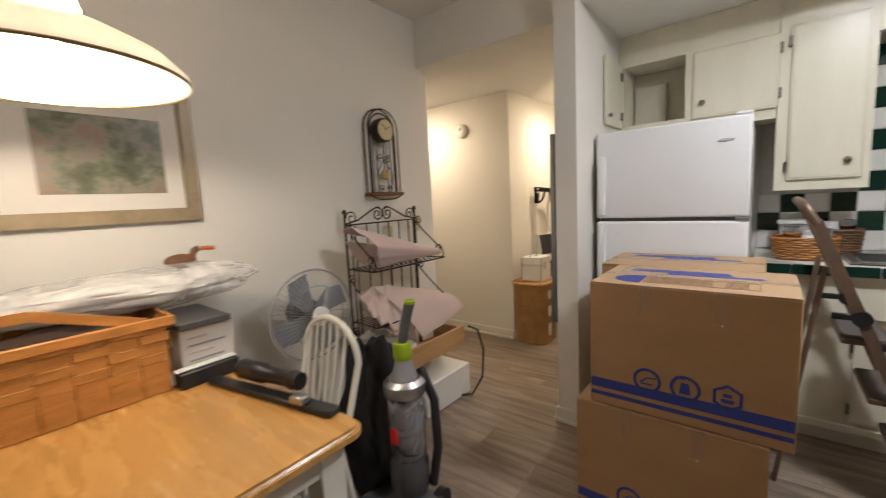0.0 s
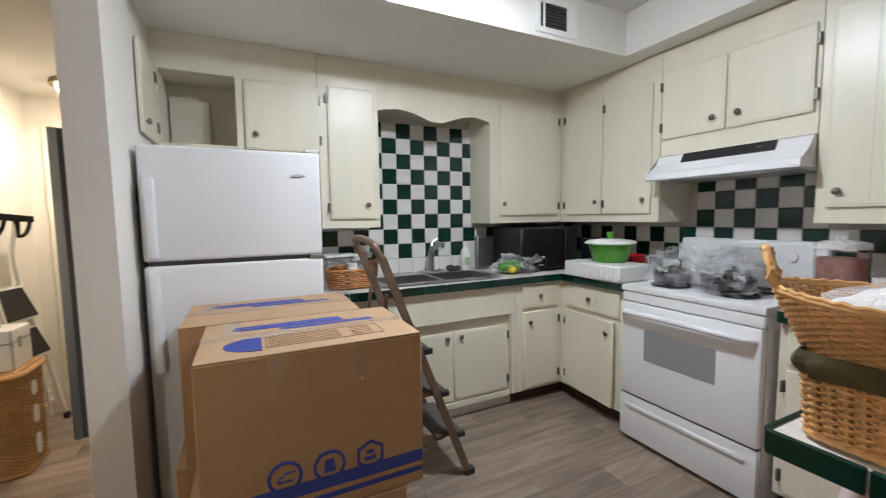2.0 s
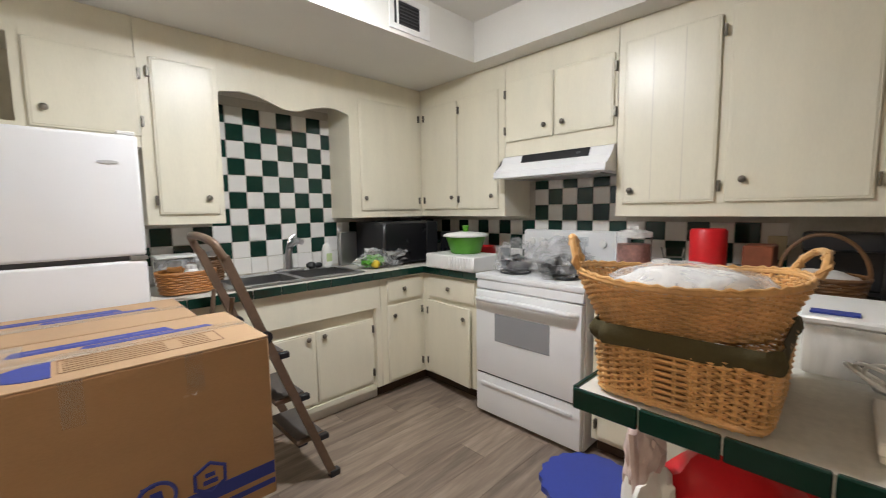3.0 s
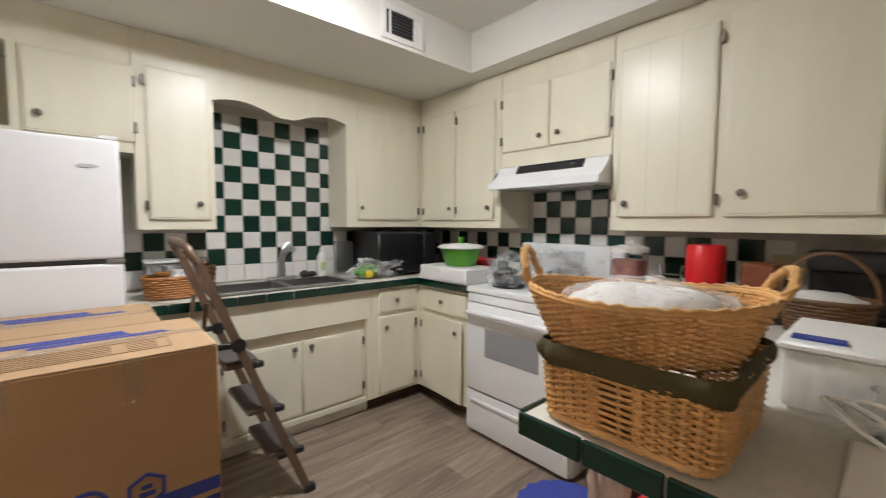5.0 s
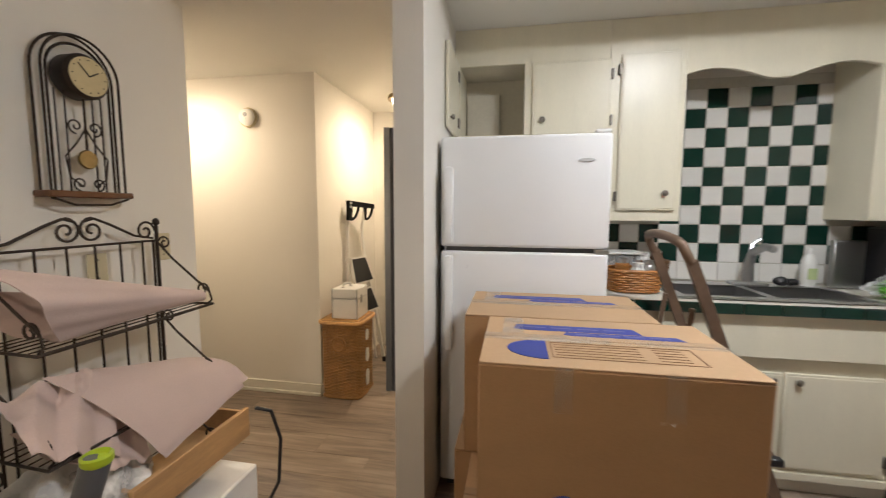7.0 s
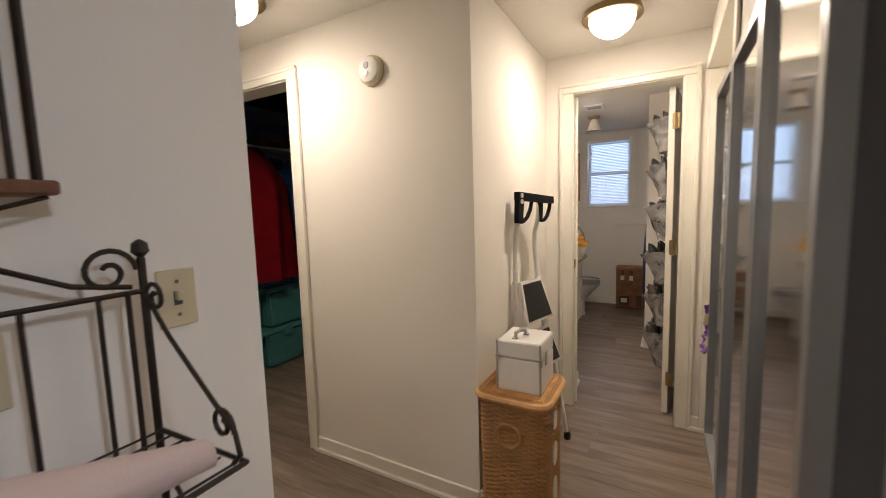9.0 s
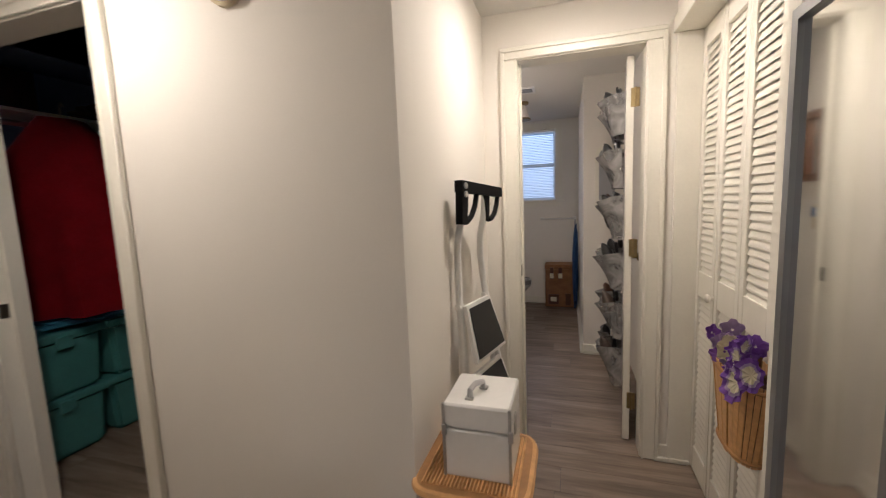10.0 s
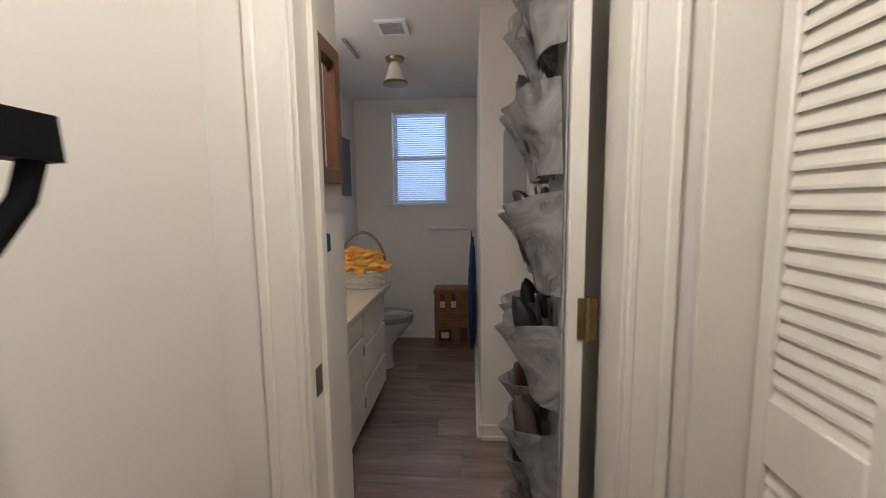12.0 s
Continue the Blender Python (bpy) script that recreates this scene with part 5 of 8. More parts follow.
# ---- bronze step ladder ----
def build_ladder():
    t = thing("step_ladder", "brown metal folding step ladder standing open", "ladder", (1.15, 2.78, 0))
    yn, yf = 2.595, 2.965
    top = Vector((0.975, 0, 1.17))
    foot = Vector((1.42, 0, 0.0))

    def along(f):
        return foot + (top - foot) * f
    for y in (yn, yf):
        a, b = along(0), along(1)
        d = (b - a).normalized()
        nrm = Vector((-d.z, 0, d.x)) * 0.018
        pts = [(a + nrm), (b + nrm), (b - nrm), (a - nrm)]
        part("rail", prism([(p.x, p.z) for p in pts], y - 0.011, y + 0.011, 'xz'), BRONZE, t)
        part("rubber_foot", box(1.395, y - 0.018, 0, 1.45, y + 0.018, 0.035, 0.004), BLACK, t)
        part("joint", lathe([(0.03, y - 0.016), (0.03, y + 0.016)], 1.116, 0, 18, axis='y', cz=0.80), BLACK, t)
        part("spreader", box(1.03, y - 0.008, 0.79, 1.14, y + 0.008, 0.815, 0.003), BLACK, t)
    hp = [(0.975, yn, 1.165)]
    for k in range(13):
        a = math.pi * k / 12
        hp.append((0.955 - 0.035 * math.sin(a), (yn + yf) / 2 - (yf - yn) / 2 * math.cos(a), 1.20 + 0.055 * math.sin(a) ** 0.6))
    hp.append((0.975, yf, 1.165))
    part("hand_rail", tube(hp, 0.017, 10), BRONZE, t, "rounded top hand rail")
    for z in (0.235, 0.47, 0.70):
        x = 1.42 - (1.42 - 0.975) * z / 1.17
        part("tread", box(x - 0.09, yn + 0.014, z - 0.012, x + 0.055, yf - 0.014, z + 0.012, 0.005), BRONZE, t)
        part("tread_pad", box(x - 0.085, yn + 0.02, z + 0.012, x + 0.05, yf - 0.02, z + 0.017, 0.002), TREADPAD, t, "brown-grey ribbed tread pad")
        part("tread_clip", box(x + 0.02, yn - 0.016, z - 0.016, x + 0.065, yn + 0.014, z + 0.012, 0.004), BLACK, t)
    for y in (yn + 0.05, yf - 0.05):
        part("rear_leg", tube([(1.01, y, 0.99), (0.95, y, 0.5), (0.885, y, 0.0)], 0.010, 8), BRONZE, t)


build_ladder()

# ---- baskets and clutter on the peninsula ----
t = thing("hamper_basket", "rectangular wicker basket with an olive cloth liner", "basket", (1.56, 1.05, CT))
part("weave", weave(1.538, 1.05, CT + 0.004, CT + 0.15, 0.173, 0.156, 0.185, 0.166, 22, 58, 9.0, 0.0036, 0.0062, per=6), WICKER, t)
stakes_of(t, WICKER, 1.538, 1.05, CT, CT + 0.15, 0.175, 0.158, 0.187, 0.168, 58, 9.0, 0.0046)
part("foot_band", ring(1.538, 1.05, CT + 0.008, 0.174, 0.157, 0.008, 9.0, 80), WICKER, t)
LINER = even_angles(120, 0.192, 0.173, 9.0)


def liner_band(u, v):
    a = LINER[round(u * 120) % 120]
    g = 0.003 * math.sin(9 * a) + 0.002 * math.sin(23 * a + 4 * v)
    x, y = oval(a, 0.191 + 0.006 * math.sin(math.pi * v) + g, 0.172 + 0.006 * math.sin(math.pi * v) + g, 9.0)
    return (1.538 + x, 1.05 + y, CT + 0.122 + 0.044 * v + 0.005 * math.sin(4 * a) * (1 - v))


part("liner", sheet(120, 5, liner_band, 0.003), OLIVE, t, "olive green cloth liner")
part("base", prism([(1.538 + oval(2 * math.pi * k / 40, 0.168, 0.151, 9)[0], 1.05 + oval(2 * math.pi * k / 40, 0.168, 0.151, 9)[1]) for k in range(40)], CT + 0.001, CT + 0.008), WICKER2, t)
t = thing("oval_basket", "oval wicker basket with two loop handles and a bag of cushions", "basket", local=pose(1.522, 1.078, CT + 0.149, 0, 0, -67))
dip = lambda a: 0.008 * math.cos(2 * a)
part("weave", weave(0, 0, 0.0, 0.105, 0.175, 0.135, 0.226, 0.178, 18, 64, 2.2, 0.0033, 0.0055, dip, per=6), WICKER, t)
stakes_of(t, WICKER, 0, 0, 0.0, 0.108, 0.175, 0.135, 0.226, 0.178, 64, 2.2, 0.0038, dip)
part("base", prism([oval(2 * math.pi * k / 40, 0.173, 0.133, 2.2) for k in range(40)], 0.0, 0.007), WICKER2, t)
bm = ring(0, 0, 0.112, 0.229, 0.181, 0.006, 2.2, 96, dip)
ring(0, 0, 0.119, 0.230, 0.182, 0.0042, 2.2, 96, lambda a: dip(a) + 0.003 * math.sin(40 * a), bm)
part("rim", bm, WICKER, t, "braided rim")
for s in (-1, 1):
    up, out = (0.05, 0.026) if s > 0 else (0.075, 0.02)
    hp = [(s * (0.225 + out * math.sin(a)), 0.06 * math.cos(a), 0.125 + up * math.sin(a)) for a in [math.pi * k / 14 for k in range(15)]]
    bm = tube(hp, 0.008, 7)
    hp2 = [(p[0] + 0.008 * math.sin(k * 1.8), p[1] + 0.006 * math.cos(k * 1.8), p[2]) for k, p in enumerate(hp)]
    tube(hp2, 0.006, 6, False, bm)
    part("handle", bm, WICKER, t, "wrapped cane handle")
t = thing("cushion_bag", "white cushions in a clear plastic bag", "bag", local=pose(1.524, 1.076, CT + 0.157, 0, 0, -67))
part("cushion", blob(0.005, 0, 0.055, 0.165, 0.125, 0.07, 0.10, 31, 4, 1.6), PALECL, t)
part("bag", blob(0.005, 0, 0.058, 0.176, 0.133, 0.077, 0.14, 32, 4, 2.0), FILM, t, "clear plastic bag")
t = thing("plastic_bin", "clear plastic bin with a white lid", "container", (1.95, 0.78, CT))
part("bin", box(1.80, 0.66, CT, 2.12, 0.88, CT + 0.13, 0.015, seg=2), BINFILM, t)
part("lid", box(1.79, 0.65, CT + 0.13, 2.13, 0.89, CT + 0.15, 0.006), WHITEPL, t)
part("paper", box(1.83, 0.78, CT + 0.151, 1.87, 0.87, CT + 0.156), INK, t, "dark blue booklet on the lid")
t = thing("glassware_bundle", "clear plastic cups and wrapped glassware in a heap", "glassware", (1.72, 0.62, CT))
part("wrap", blob(1.74, 0.60, CT + 0.06, 0.13, 0.11, 0.07, 0.45, 41, 4, 2.6, flat=CT + 0.001), FILM, t)
for k, (x, y, r) in enumerate(((1.63, 0.63, 0.04), (1.73, 0.60, 0.045), (1.70, 0.70, 0.04))):
    part("cup", lathe([(r * 0.7, 0), (r * 0.75, 0.004), (r, 0.11), (r * 0.95, 0.11), (r * 0.7, 0.008)], x, y, 24, cz=CT + 0.002), CLEAR, t)
t = thing("cable_coil", "coil of pale cord on the peninsula", "cord", (1.68, 0.70, CT))
for q in range(6):
    r = 0.075 - 0.006 * q
    yaw, lean = 0.3 + 0.45 * q, 0.55 + 0.13 * (q % 3)
    c = Vector((1.665 + 0.012 * q, 0.735 - 0.012 * q, CT + 0.006 + r * math.sin(lean)))
    d1, d2 = Vector((math.cos(yaw), math.sin(yaw), 0)), Vector((-math.sin(yaw) * math.cos(lean), math.cos(yaw) * math.cos(lean), math.sin(lean)))
    part("loop", tube([c + r * (d1 * math.cos(2 * math.pi * k / 36) + d2 * math.sin(2 * math.pi * k / 36)) for k in range(36)], 0.0042, 6, True), WHITEPL, t)
part("cord_end", tube([(1.60, 0.72, CT + 0.006), (1.55, 0.64, CT + 0.005), (1.58, 0.52, CT + 0.005), (1.66, 0.44, CT + 0.005)], 0.0042, 6), WHITEPL, t)
solid("towel_heap", blob(1.98, 0.535, CT + 0.10, 0.17, 0.115, 0.12, 0.45, 44, 4, 2.4, flat=CT + 0.001), PINK, "crumpled pale pink towel on the peninsula", "towel")
solid("white_cloth", blob(1.86, 0.55, CT + 0.035, 0.16, 0.12, 0.05, 0.5, 45, 4, 2.8, flat=CT + 0.001), PALECL, "crumpled white cloth on the peninsula", "cloth")
t = thing("flat_carton", "flat off-white carton lying on the peninsula", "carton", (1.52, 0.62, CT))
bm = box(1.41, 0.50, CT + 0.001, 1.62, 0.755, CT + 0.034, 0.003)
part("tray", bm, PAPER, t)
part("lid", box(1.407, 0.497, CT + 0.014, 1.623, 0.758, CT + 0.037, 0.003), PAPER, t)
# floor things by the peninsula
t = thing("storage_tub", "blue plastic tub with a scalloped lid on the floor", "tub", (1.92, 1.47, 0))
part("tub", lathe([(0.14, 0.0), (0.145, 0.01), (0.17, 0.25)], 1.92, 1.47, 36), BLUEP, t)
n = 72
bm = prism([(1.92 + (0.19 + 0.006 * math.cos(18 * 2 * math.pi * k / n)) * math.cos(2 * math.pi * k / n), 1.47 + (0.19 + 0.006 * math.cos(18 * 2 * math.pi * k / n)) * math.sin(2 * math.pi * k / n)) for k in range(n)], 0.25, 0.275)
part("lid", bm, BLUEP, t)
t = thing("shopping_bag", "red and white printed shopping bag with cloth inside", "bag", (1.85, 1.0, 0))
part("bag", blob(1.84, 0.98, 0.33, 0.27, 0.22, 0.36, 0.14, 51, 4, 2.0, flat=0.002), RED, t)
part("white_panel", blob(1.62, 1.16, 0.40, 0.09, 0.08, 0.24, 0.3, 52, 4), WHITEPL, t, "white printed side")
part("teal_panel", blob(1.75, 1.20, 0.30, 0.08, 0.05, 0.08, 0.2, 53, 3), TEAL, t)
part("strap", tube([(1.58, 1.18, 0.55), (1.56, 1.19, 0.74), (1.63, 1.20, 0.80), (1.70, 1.19, 0.62)], 0.012, 6), PINK, t)
part("pink_lining", blob(1.63, 1.18, 0.64, 0.065, 0.05, 0.15, 0.35, 54, 4), PINK, t)

# ---- dining side ----
def build_table():
    x0, x1, y0, y1, z = -0.72, 0.015, 0.05, 1.08, 0.76
    t = thing("dining_table", "honey oak dining table with white turned legs", "table", ((x0 + x1) / 2, (y0 + y1) / 2, 0))
    pts = []
    for cx, cy, a0 in ((x1 - 0.05, y1 - 0.05, 0), (x0 + 0.05, y1 - 0.05, 90), (x0 + 0.05, y0 + 0.05, 180), (x1 - 0.05, y0 + 0.05, 270)):
        for k in range(7):
            a = radians(a0 + 15 * k)
            pts.append((cx + 0.05 * math.cos(a), cy + 0.05 * math.sin(a)))
    bm = prism(pts, z - 0.028, z)
    es = [e for e in bm.edges if all(abs(v.co.z - z) < 1e-5 for v in e.verts) and len(e.link_faces) == 2 and e.calc_face_angle(0) > 1]
    bmesh.ops.bevel(bm, geom=es, offset=0.012, segments=3, affect='EDGES')
    part("tabletop", bm, OAK, t, "honey oak top with a rounded edge")
    a = 0.055
    for q in ((x0 + a, y0 + a, x1 - a, y0 + a + 0.02), (x0 + a, y1 - a - 0.02, x1 - a, y1 - a), (x0 + a, y0 + a + 0.02, x0 + a + 0.02, y1 - a - 0.02), (x1 - a - 0.02, y0 + a + 0.02, x1 - a, y1 - a - 0.02)):
        part("apron", box(q[0], q[1], z - 0.115, q[2], q[3], z - 0.028, 0.003), WHITEP, t)
    for lx in (x0 + 0.085, x1 - 0.085):
        for ly in (y0 + 0.085, y1 - 0.085):
            bm = box(lx - 0.037, ly - 0.037, 0.55, lx + 0.037, ly + 0.037, z - 0.028, 0.004)
            lathe([(0.022, 0.0), (0.028, 0.04), (0.022, 0.06), (0.03, 0.2), (0.038, 0.4), (0.03, 0.46), (0.04, 0.48), (0.028, 0.5), (0.036, 0.55)], lx, ly, 20, bm)
            part("leg", bm, WHITEP, t, "white turned leg")


build_table()


def build_splint_basket():
    """A plaited splint basket with swing handles, long side along y."""
    cx, cy, z = -0.80, 0.50, 0.762
    hx, hy, h = 0.125, 0.36, 0.235
    t = thing("splint_basket", "honey-brown woven splint basket with wooden swing handles", "basket", (cx, cy, z))
    n = 0
    for j in range(7):
        f0, f1 = j / 7, (j + 1) / 7
        for side in range(4):
            cnt = 9 if side < 2 else 4
            for k in range(cnt):
                bm = bmesh.new()
                over = (k + j) % 2
                o = 0.008 if over else -0.004
                s0, s1 = -1 + 2 * k / cnt, -1 + 2 * (k + 1) / cnt
                fl = 0.92 + 0.08 * f0
                zz0, zz1 = z + h * f0 + 0.002, z + h * f1 - 0.002
                if side < 2:
                    sx = 1 if side == 0 else -1
                    xa = cx + sx * (hx * fl + o)
                    box(min(xa, xa - sx * 0.004), cy + s0 * hy * fl, zz0, max(xa, xa - sx * 0.004), cy + s1 * hy * fl, zz1, 0.0015, bm)
                else:
                    sy = 1 if side == 2 else -1
                    ya = cy + sy * (hy * fl + o)
                    box(cx + s0 * hx * fl, min(ya, ya - sy * 0.004), zz0, cx + s1 * hx * fl, max(ya, ya - sy * 0.004), zz1, 0.0015, bm)
                part("splint", bm, SPLINT, t)
    # uprights
    for side in (-1, 1):
        for k in range(9):
            yy = cy + (-1 + 2 * (k + 0.5) / 9) * hy * 0.96
            part("upright", box(cx + side * hx * 0.985 - 0.002, yy - 0.037, z, cx + side * hx * 0.985 + 0.002, yy + 0.037, z + h, 0.001), SPLINT, t)
    for side in (-1, 1):
        part("rim", box(cx + side * (hx + 0.006) - 0.007, cy - hy - 0.012, z + h - 0.02, cx + side * (hx + 0.006) + 0.007, cy + hy + 0.012, z + h + 0.012, 0.004), SPLINT, t)
        part("rim", box(cx - hx, cy + side * (hy + 0.006) - 0.006, z + h - 0.02, cx + hx, cy + side * (hy + 0.006) + 0.006, z + h + 0.012, 0.004), SPLINT, t)
    part("base", box(cx - hx * 0.92, cy - hy * 0.92, z + 0.03, cx + hx * 0.92, cy + hy * 0.92, z + 0.036), SPLINT, t)
    for sx in (-1, 1):
        for sy in (-1, 1):
            part("foot", box(cx + sx * hx * 0.85 - 0.012, cy + sy * hy * 0.93 - 0.012, z - 0.001, cx + sx * hx * 0.85 + 0.012, cy + sy * hy * 0.93 + 0.012, z + 0.03, 0.003), SPLINT, t)
    for sx, zt in ((1, 0.30), (-1, 0.29)):
        x = cx + sx * (hx - 0.012)
        hp = [(x, cy - 0.30, z + h), (x + sx * 0.0, cy - 0.05, z + zt + 0.02), (x, cy + 0.05, z + zt + 0.02), (x, cy + 0.30, z + h)]
        bm = bmesh.new()
        for a_, b_ in zip(hp, hp[1:]):
            A_, B_ = Vector(a_), Vector(b_)
            d = (B_ - A_).normalized()
            nv = Vector((0, -d.z, d.y)) * 0.014
            prism([((A_ + nv).y, (A_ + nv).z), ((B_ + nv).y, (B_ + nv).z), ((B_ - nv).y, (B_ - nv).z), ((A_ - nv).y, (A_ - nv).z)], x - 0.006, x + 0.006, 'yz', bm)
        part("handle", bm, SPLINT, t, "bent wood swing handle")
    part("cloth", blob(cx, cy, z + 0.16, hx * 0.85, hy * 0.9, 0.08, 0.4, 61, 4), BROWNCL, t, "dark cloth inside")


build_splint_basket()
t = thing("wrapped_bundle", "bundle wrapped in clear plastic lying on a basket", "bundle", (-0.86, 0.78, 1.02))
part("cloth", blob(-0.93, 0.80, 1.065, 0.13, 0.40, 0.045, 0.15, 62, 4), PALECL, t)
part("plastic", blob(-0.92, 0.82, 1.07, 0.165, 0.46, 0.075, 0.14, 63, 5, 1.6), BAGFILM, t, "clear crinkled plastic")
t = thing("toy_duck", "small brown wooden duck figurine with an orange beak", "figurine", (-1.02, 1.0, 1.10))
part("body", blob(-1.02, 1.02, 1.14, 0.03, 0.06, 0.03, 0.05, 64, 3), WALNUT, t)
part("neck", tube([(-1.02, 1.06, 1.15), (-1.02, 1.075, 1.18), (-1.02, 1.09, 1.185)], 0.014, 8), WALNUT, t)
part("beak", tube([(-1.02, 1.10, 1.185), (-1.02, 1.15, 1.18)], 0.009, 7), mat("orange_paint", (0.5, 0.12, 0.02), 0.5), t)
t = thing("printed_carton", "white printed carton standing on the table", "carton", (-0.80, 0.96, 0.762))
part("carton", box(-0.98, 0.885, 0.762, -0.70, 1.06, 0.94, 0.004), PAPER, t)
for k in range(4):
    part("printed_bar", box(-0.699, 0.91, 0.825 + k * 0.026, -0.698, 0.91 + (0.11, 0.08, 0.12, 0.06)[k], 0.832 + k * 0.026), PINK if k % 2 else GREY, t)
t = thing("black_tray", "long black tray with a pale rim on the table", "tray", local=pose(-0.665, 0.945, 0.7615, 0, 0, 3))
part("body", box(-0.028, -0.09, 0.0, 0.028, 0.10, 0.05, 0.003), BLACK, t)
part("rim", box(-0.03, -0.092, 0.0505, 0.006, 0.102, 0.056, 0.002), WHITEPL, t, "pale rim")
solid("paper_folder", box(-0.98, 0.88, 0.942, -0.68, 1.05, 0.965, 0.003), DKGREY, "dark grey folder lying on a carton", "folder")
t = thing("hot_glue_stand", "black tube clamp tool on a flat base", "tool", local=pose(-0.34, 1.0, 0.761, 0, 0, 11))
part("base", box(-0.28, -0.025, 0.0, 0.26, 0.02, 0.02, 0.004), BLACK, t)
part("tube", lathe([(0.028, -0.17), (0.032, -0.16), (0.032, -0.06), (0.026, -0.05), (0.024, 0.06), (0.03, 0.07), (0.026, 0.10)], 0, 0.03, 22, axis='x', cz=0.056), BLACK, t)
part("clip", box(0.12, -0.035, 0.022, 0.17, 0.0, 0.045, 0.004), STEEL, t)


def build_chair():
    t = thing("windsor_chair", "white painted spindle-back wooden chair", "chair", local=pose(-0.58, 1.17, 0, 0, 0, 8))
    part("seat", prism([oval(2 * math.pi * k / 40, 0.20, 0.19, 2.6) for k in range(40)], 0.43, 0.46), WHITEP, t)
    for sx in (-1, 1):
        for sy in (-1, 1):
            part("leg", tube([(sx * 0.12, sy * 0.12, 0.435), (sx * 0.17, sy * 0.17, 0)], 0.016, 10, taper=[0.8, 1]), WHITEP, t)
    hoop = [(-0.15, 0.16, 0.455)]
    for k in range(19):
        a = math.pi * k / 18
        hoop.append((-0.155 * math.cos(a), 0.165 + 0.075, 0.69 + 0.175 * math.sin(a)))
    hoop.append((0.15, 0.16, 0.455))
    part("bow", tube(hoop, 0.014, 9), WHITEP, t, "bent white bow")
    for k in range(6):
        x = -0.10 + 0.04 * k
        top = 0.69 + 0.175 * math.sqrt(max(0, 1 - (x / 0.155) ** 2))
        part("spindle", tube([(x * 0.85, 0.15, 0.455), (x, 0.20, 0.65), (x, 0.24, top)], 0.007, 7), WHITEP, t)
    part("stretcher", tube([(-0.145, 0, 0.2), (0.145, 0, 0.2)], 0.01, 8), WHITEP, t)


build_chair()


def build_fan():
    cx, cy, cz = -0.86, 1.485, 0.825
    t = thing("pedestal_fan", "grey pedestal fan with a wire cage standing by the wall", "fan", (cx, cy, 0))
    part("base", lathe([(0.2, 0), (0.2, 0.015), (0.05, 0.04), (0.02, 0.06)], cx, cy, 36), GREY, t)
    part("pole", tube([(cx, cy, 0.05), (cx, cy, cz - 0.03)], 0.014, 10), GREY, t)
    part("motor", lathe([(0.02, cx - 0.13), (0.065, cx - 0.12), (0.07, cx - 0.03), (0.03, cx)], 0, cy, 24, axis='x', cz=cz), DKGREY, t)
    for k in range(54):
        a = 2 * math.pi * k / 54
        for s, off in ((1, 0.055), (-1, -0.05)):
            pts = [(cx + 0.02 + off * math.cos(q * math.pi / 2), cy + (0.04 + 0.175 * q) * math.cos(a), cz + (0.04 + 0.175 * q) * math.sin(a)) for q in (0, 0.3, 0.6, 0.85, 1)]
            part("cage_wire", tube(pts, 0.0012, 3), STEEL, t)
    bm = bmesh.new()
    for rr in (0.215, 0.14):
        pts = [(cx + 0.02 + (0 if rr > 0.2 else 0.035), cy + rr * math.cos(2 * math.pi * k / 48), cz + rr * math.sin(2 * math.pi * k / 48)) for k in range(48)]
        tube(pts, 0.005 if rr > 0.2 else 0.002, 6, True, bm)
    part("cage_ring", bm, GREY, t)
    part("hub_badge", lathe([(0.045, cx + 0.07), (0.045, cx + 0.082), (0.02, cx + 0.088)], 0, cy, 24, axis='x', cz=cz), WHITEPL, t, "white hub cap")
    for k in range(4):
        a = math.pi / 2 * k + 0.4
        pts = []
        for u, w in ((0.03, -0.02), (0.19, -0.06), (0.195, 0.04), (0.12, 0.07), (0.03, 0.03)):
            pts.append((cy + u * math.cos(a) - w * math.sin(a), cz + u * math.sin(a) + w * math.cos(a)))
        part("blade", prism(pts, cx + 0.01, cx + 0.014, 'yz'), mat("smoke_plastic", (0.22, 0.24, 0.27), 0.25), t)


build_fan()
solid("duffel_bag", blob(-0.56, 1.60, 0.30, 0.17, 0.16, 0.42, 0.22, 71, 4, 2.0, flat=0.002), BLKCLOTH, "bulky black cloth bag on the floor", "bag")
solid("small_bag", blob(-0.72, 1.75, 0.22, 0.16, 0.15, 0.3, 0.25, 72, 4, 2.0, flat=0.002), BLKCLOTH, "black cloth bag slumped by the rack", "bag")


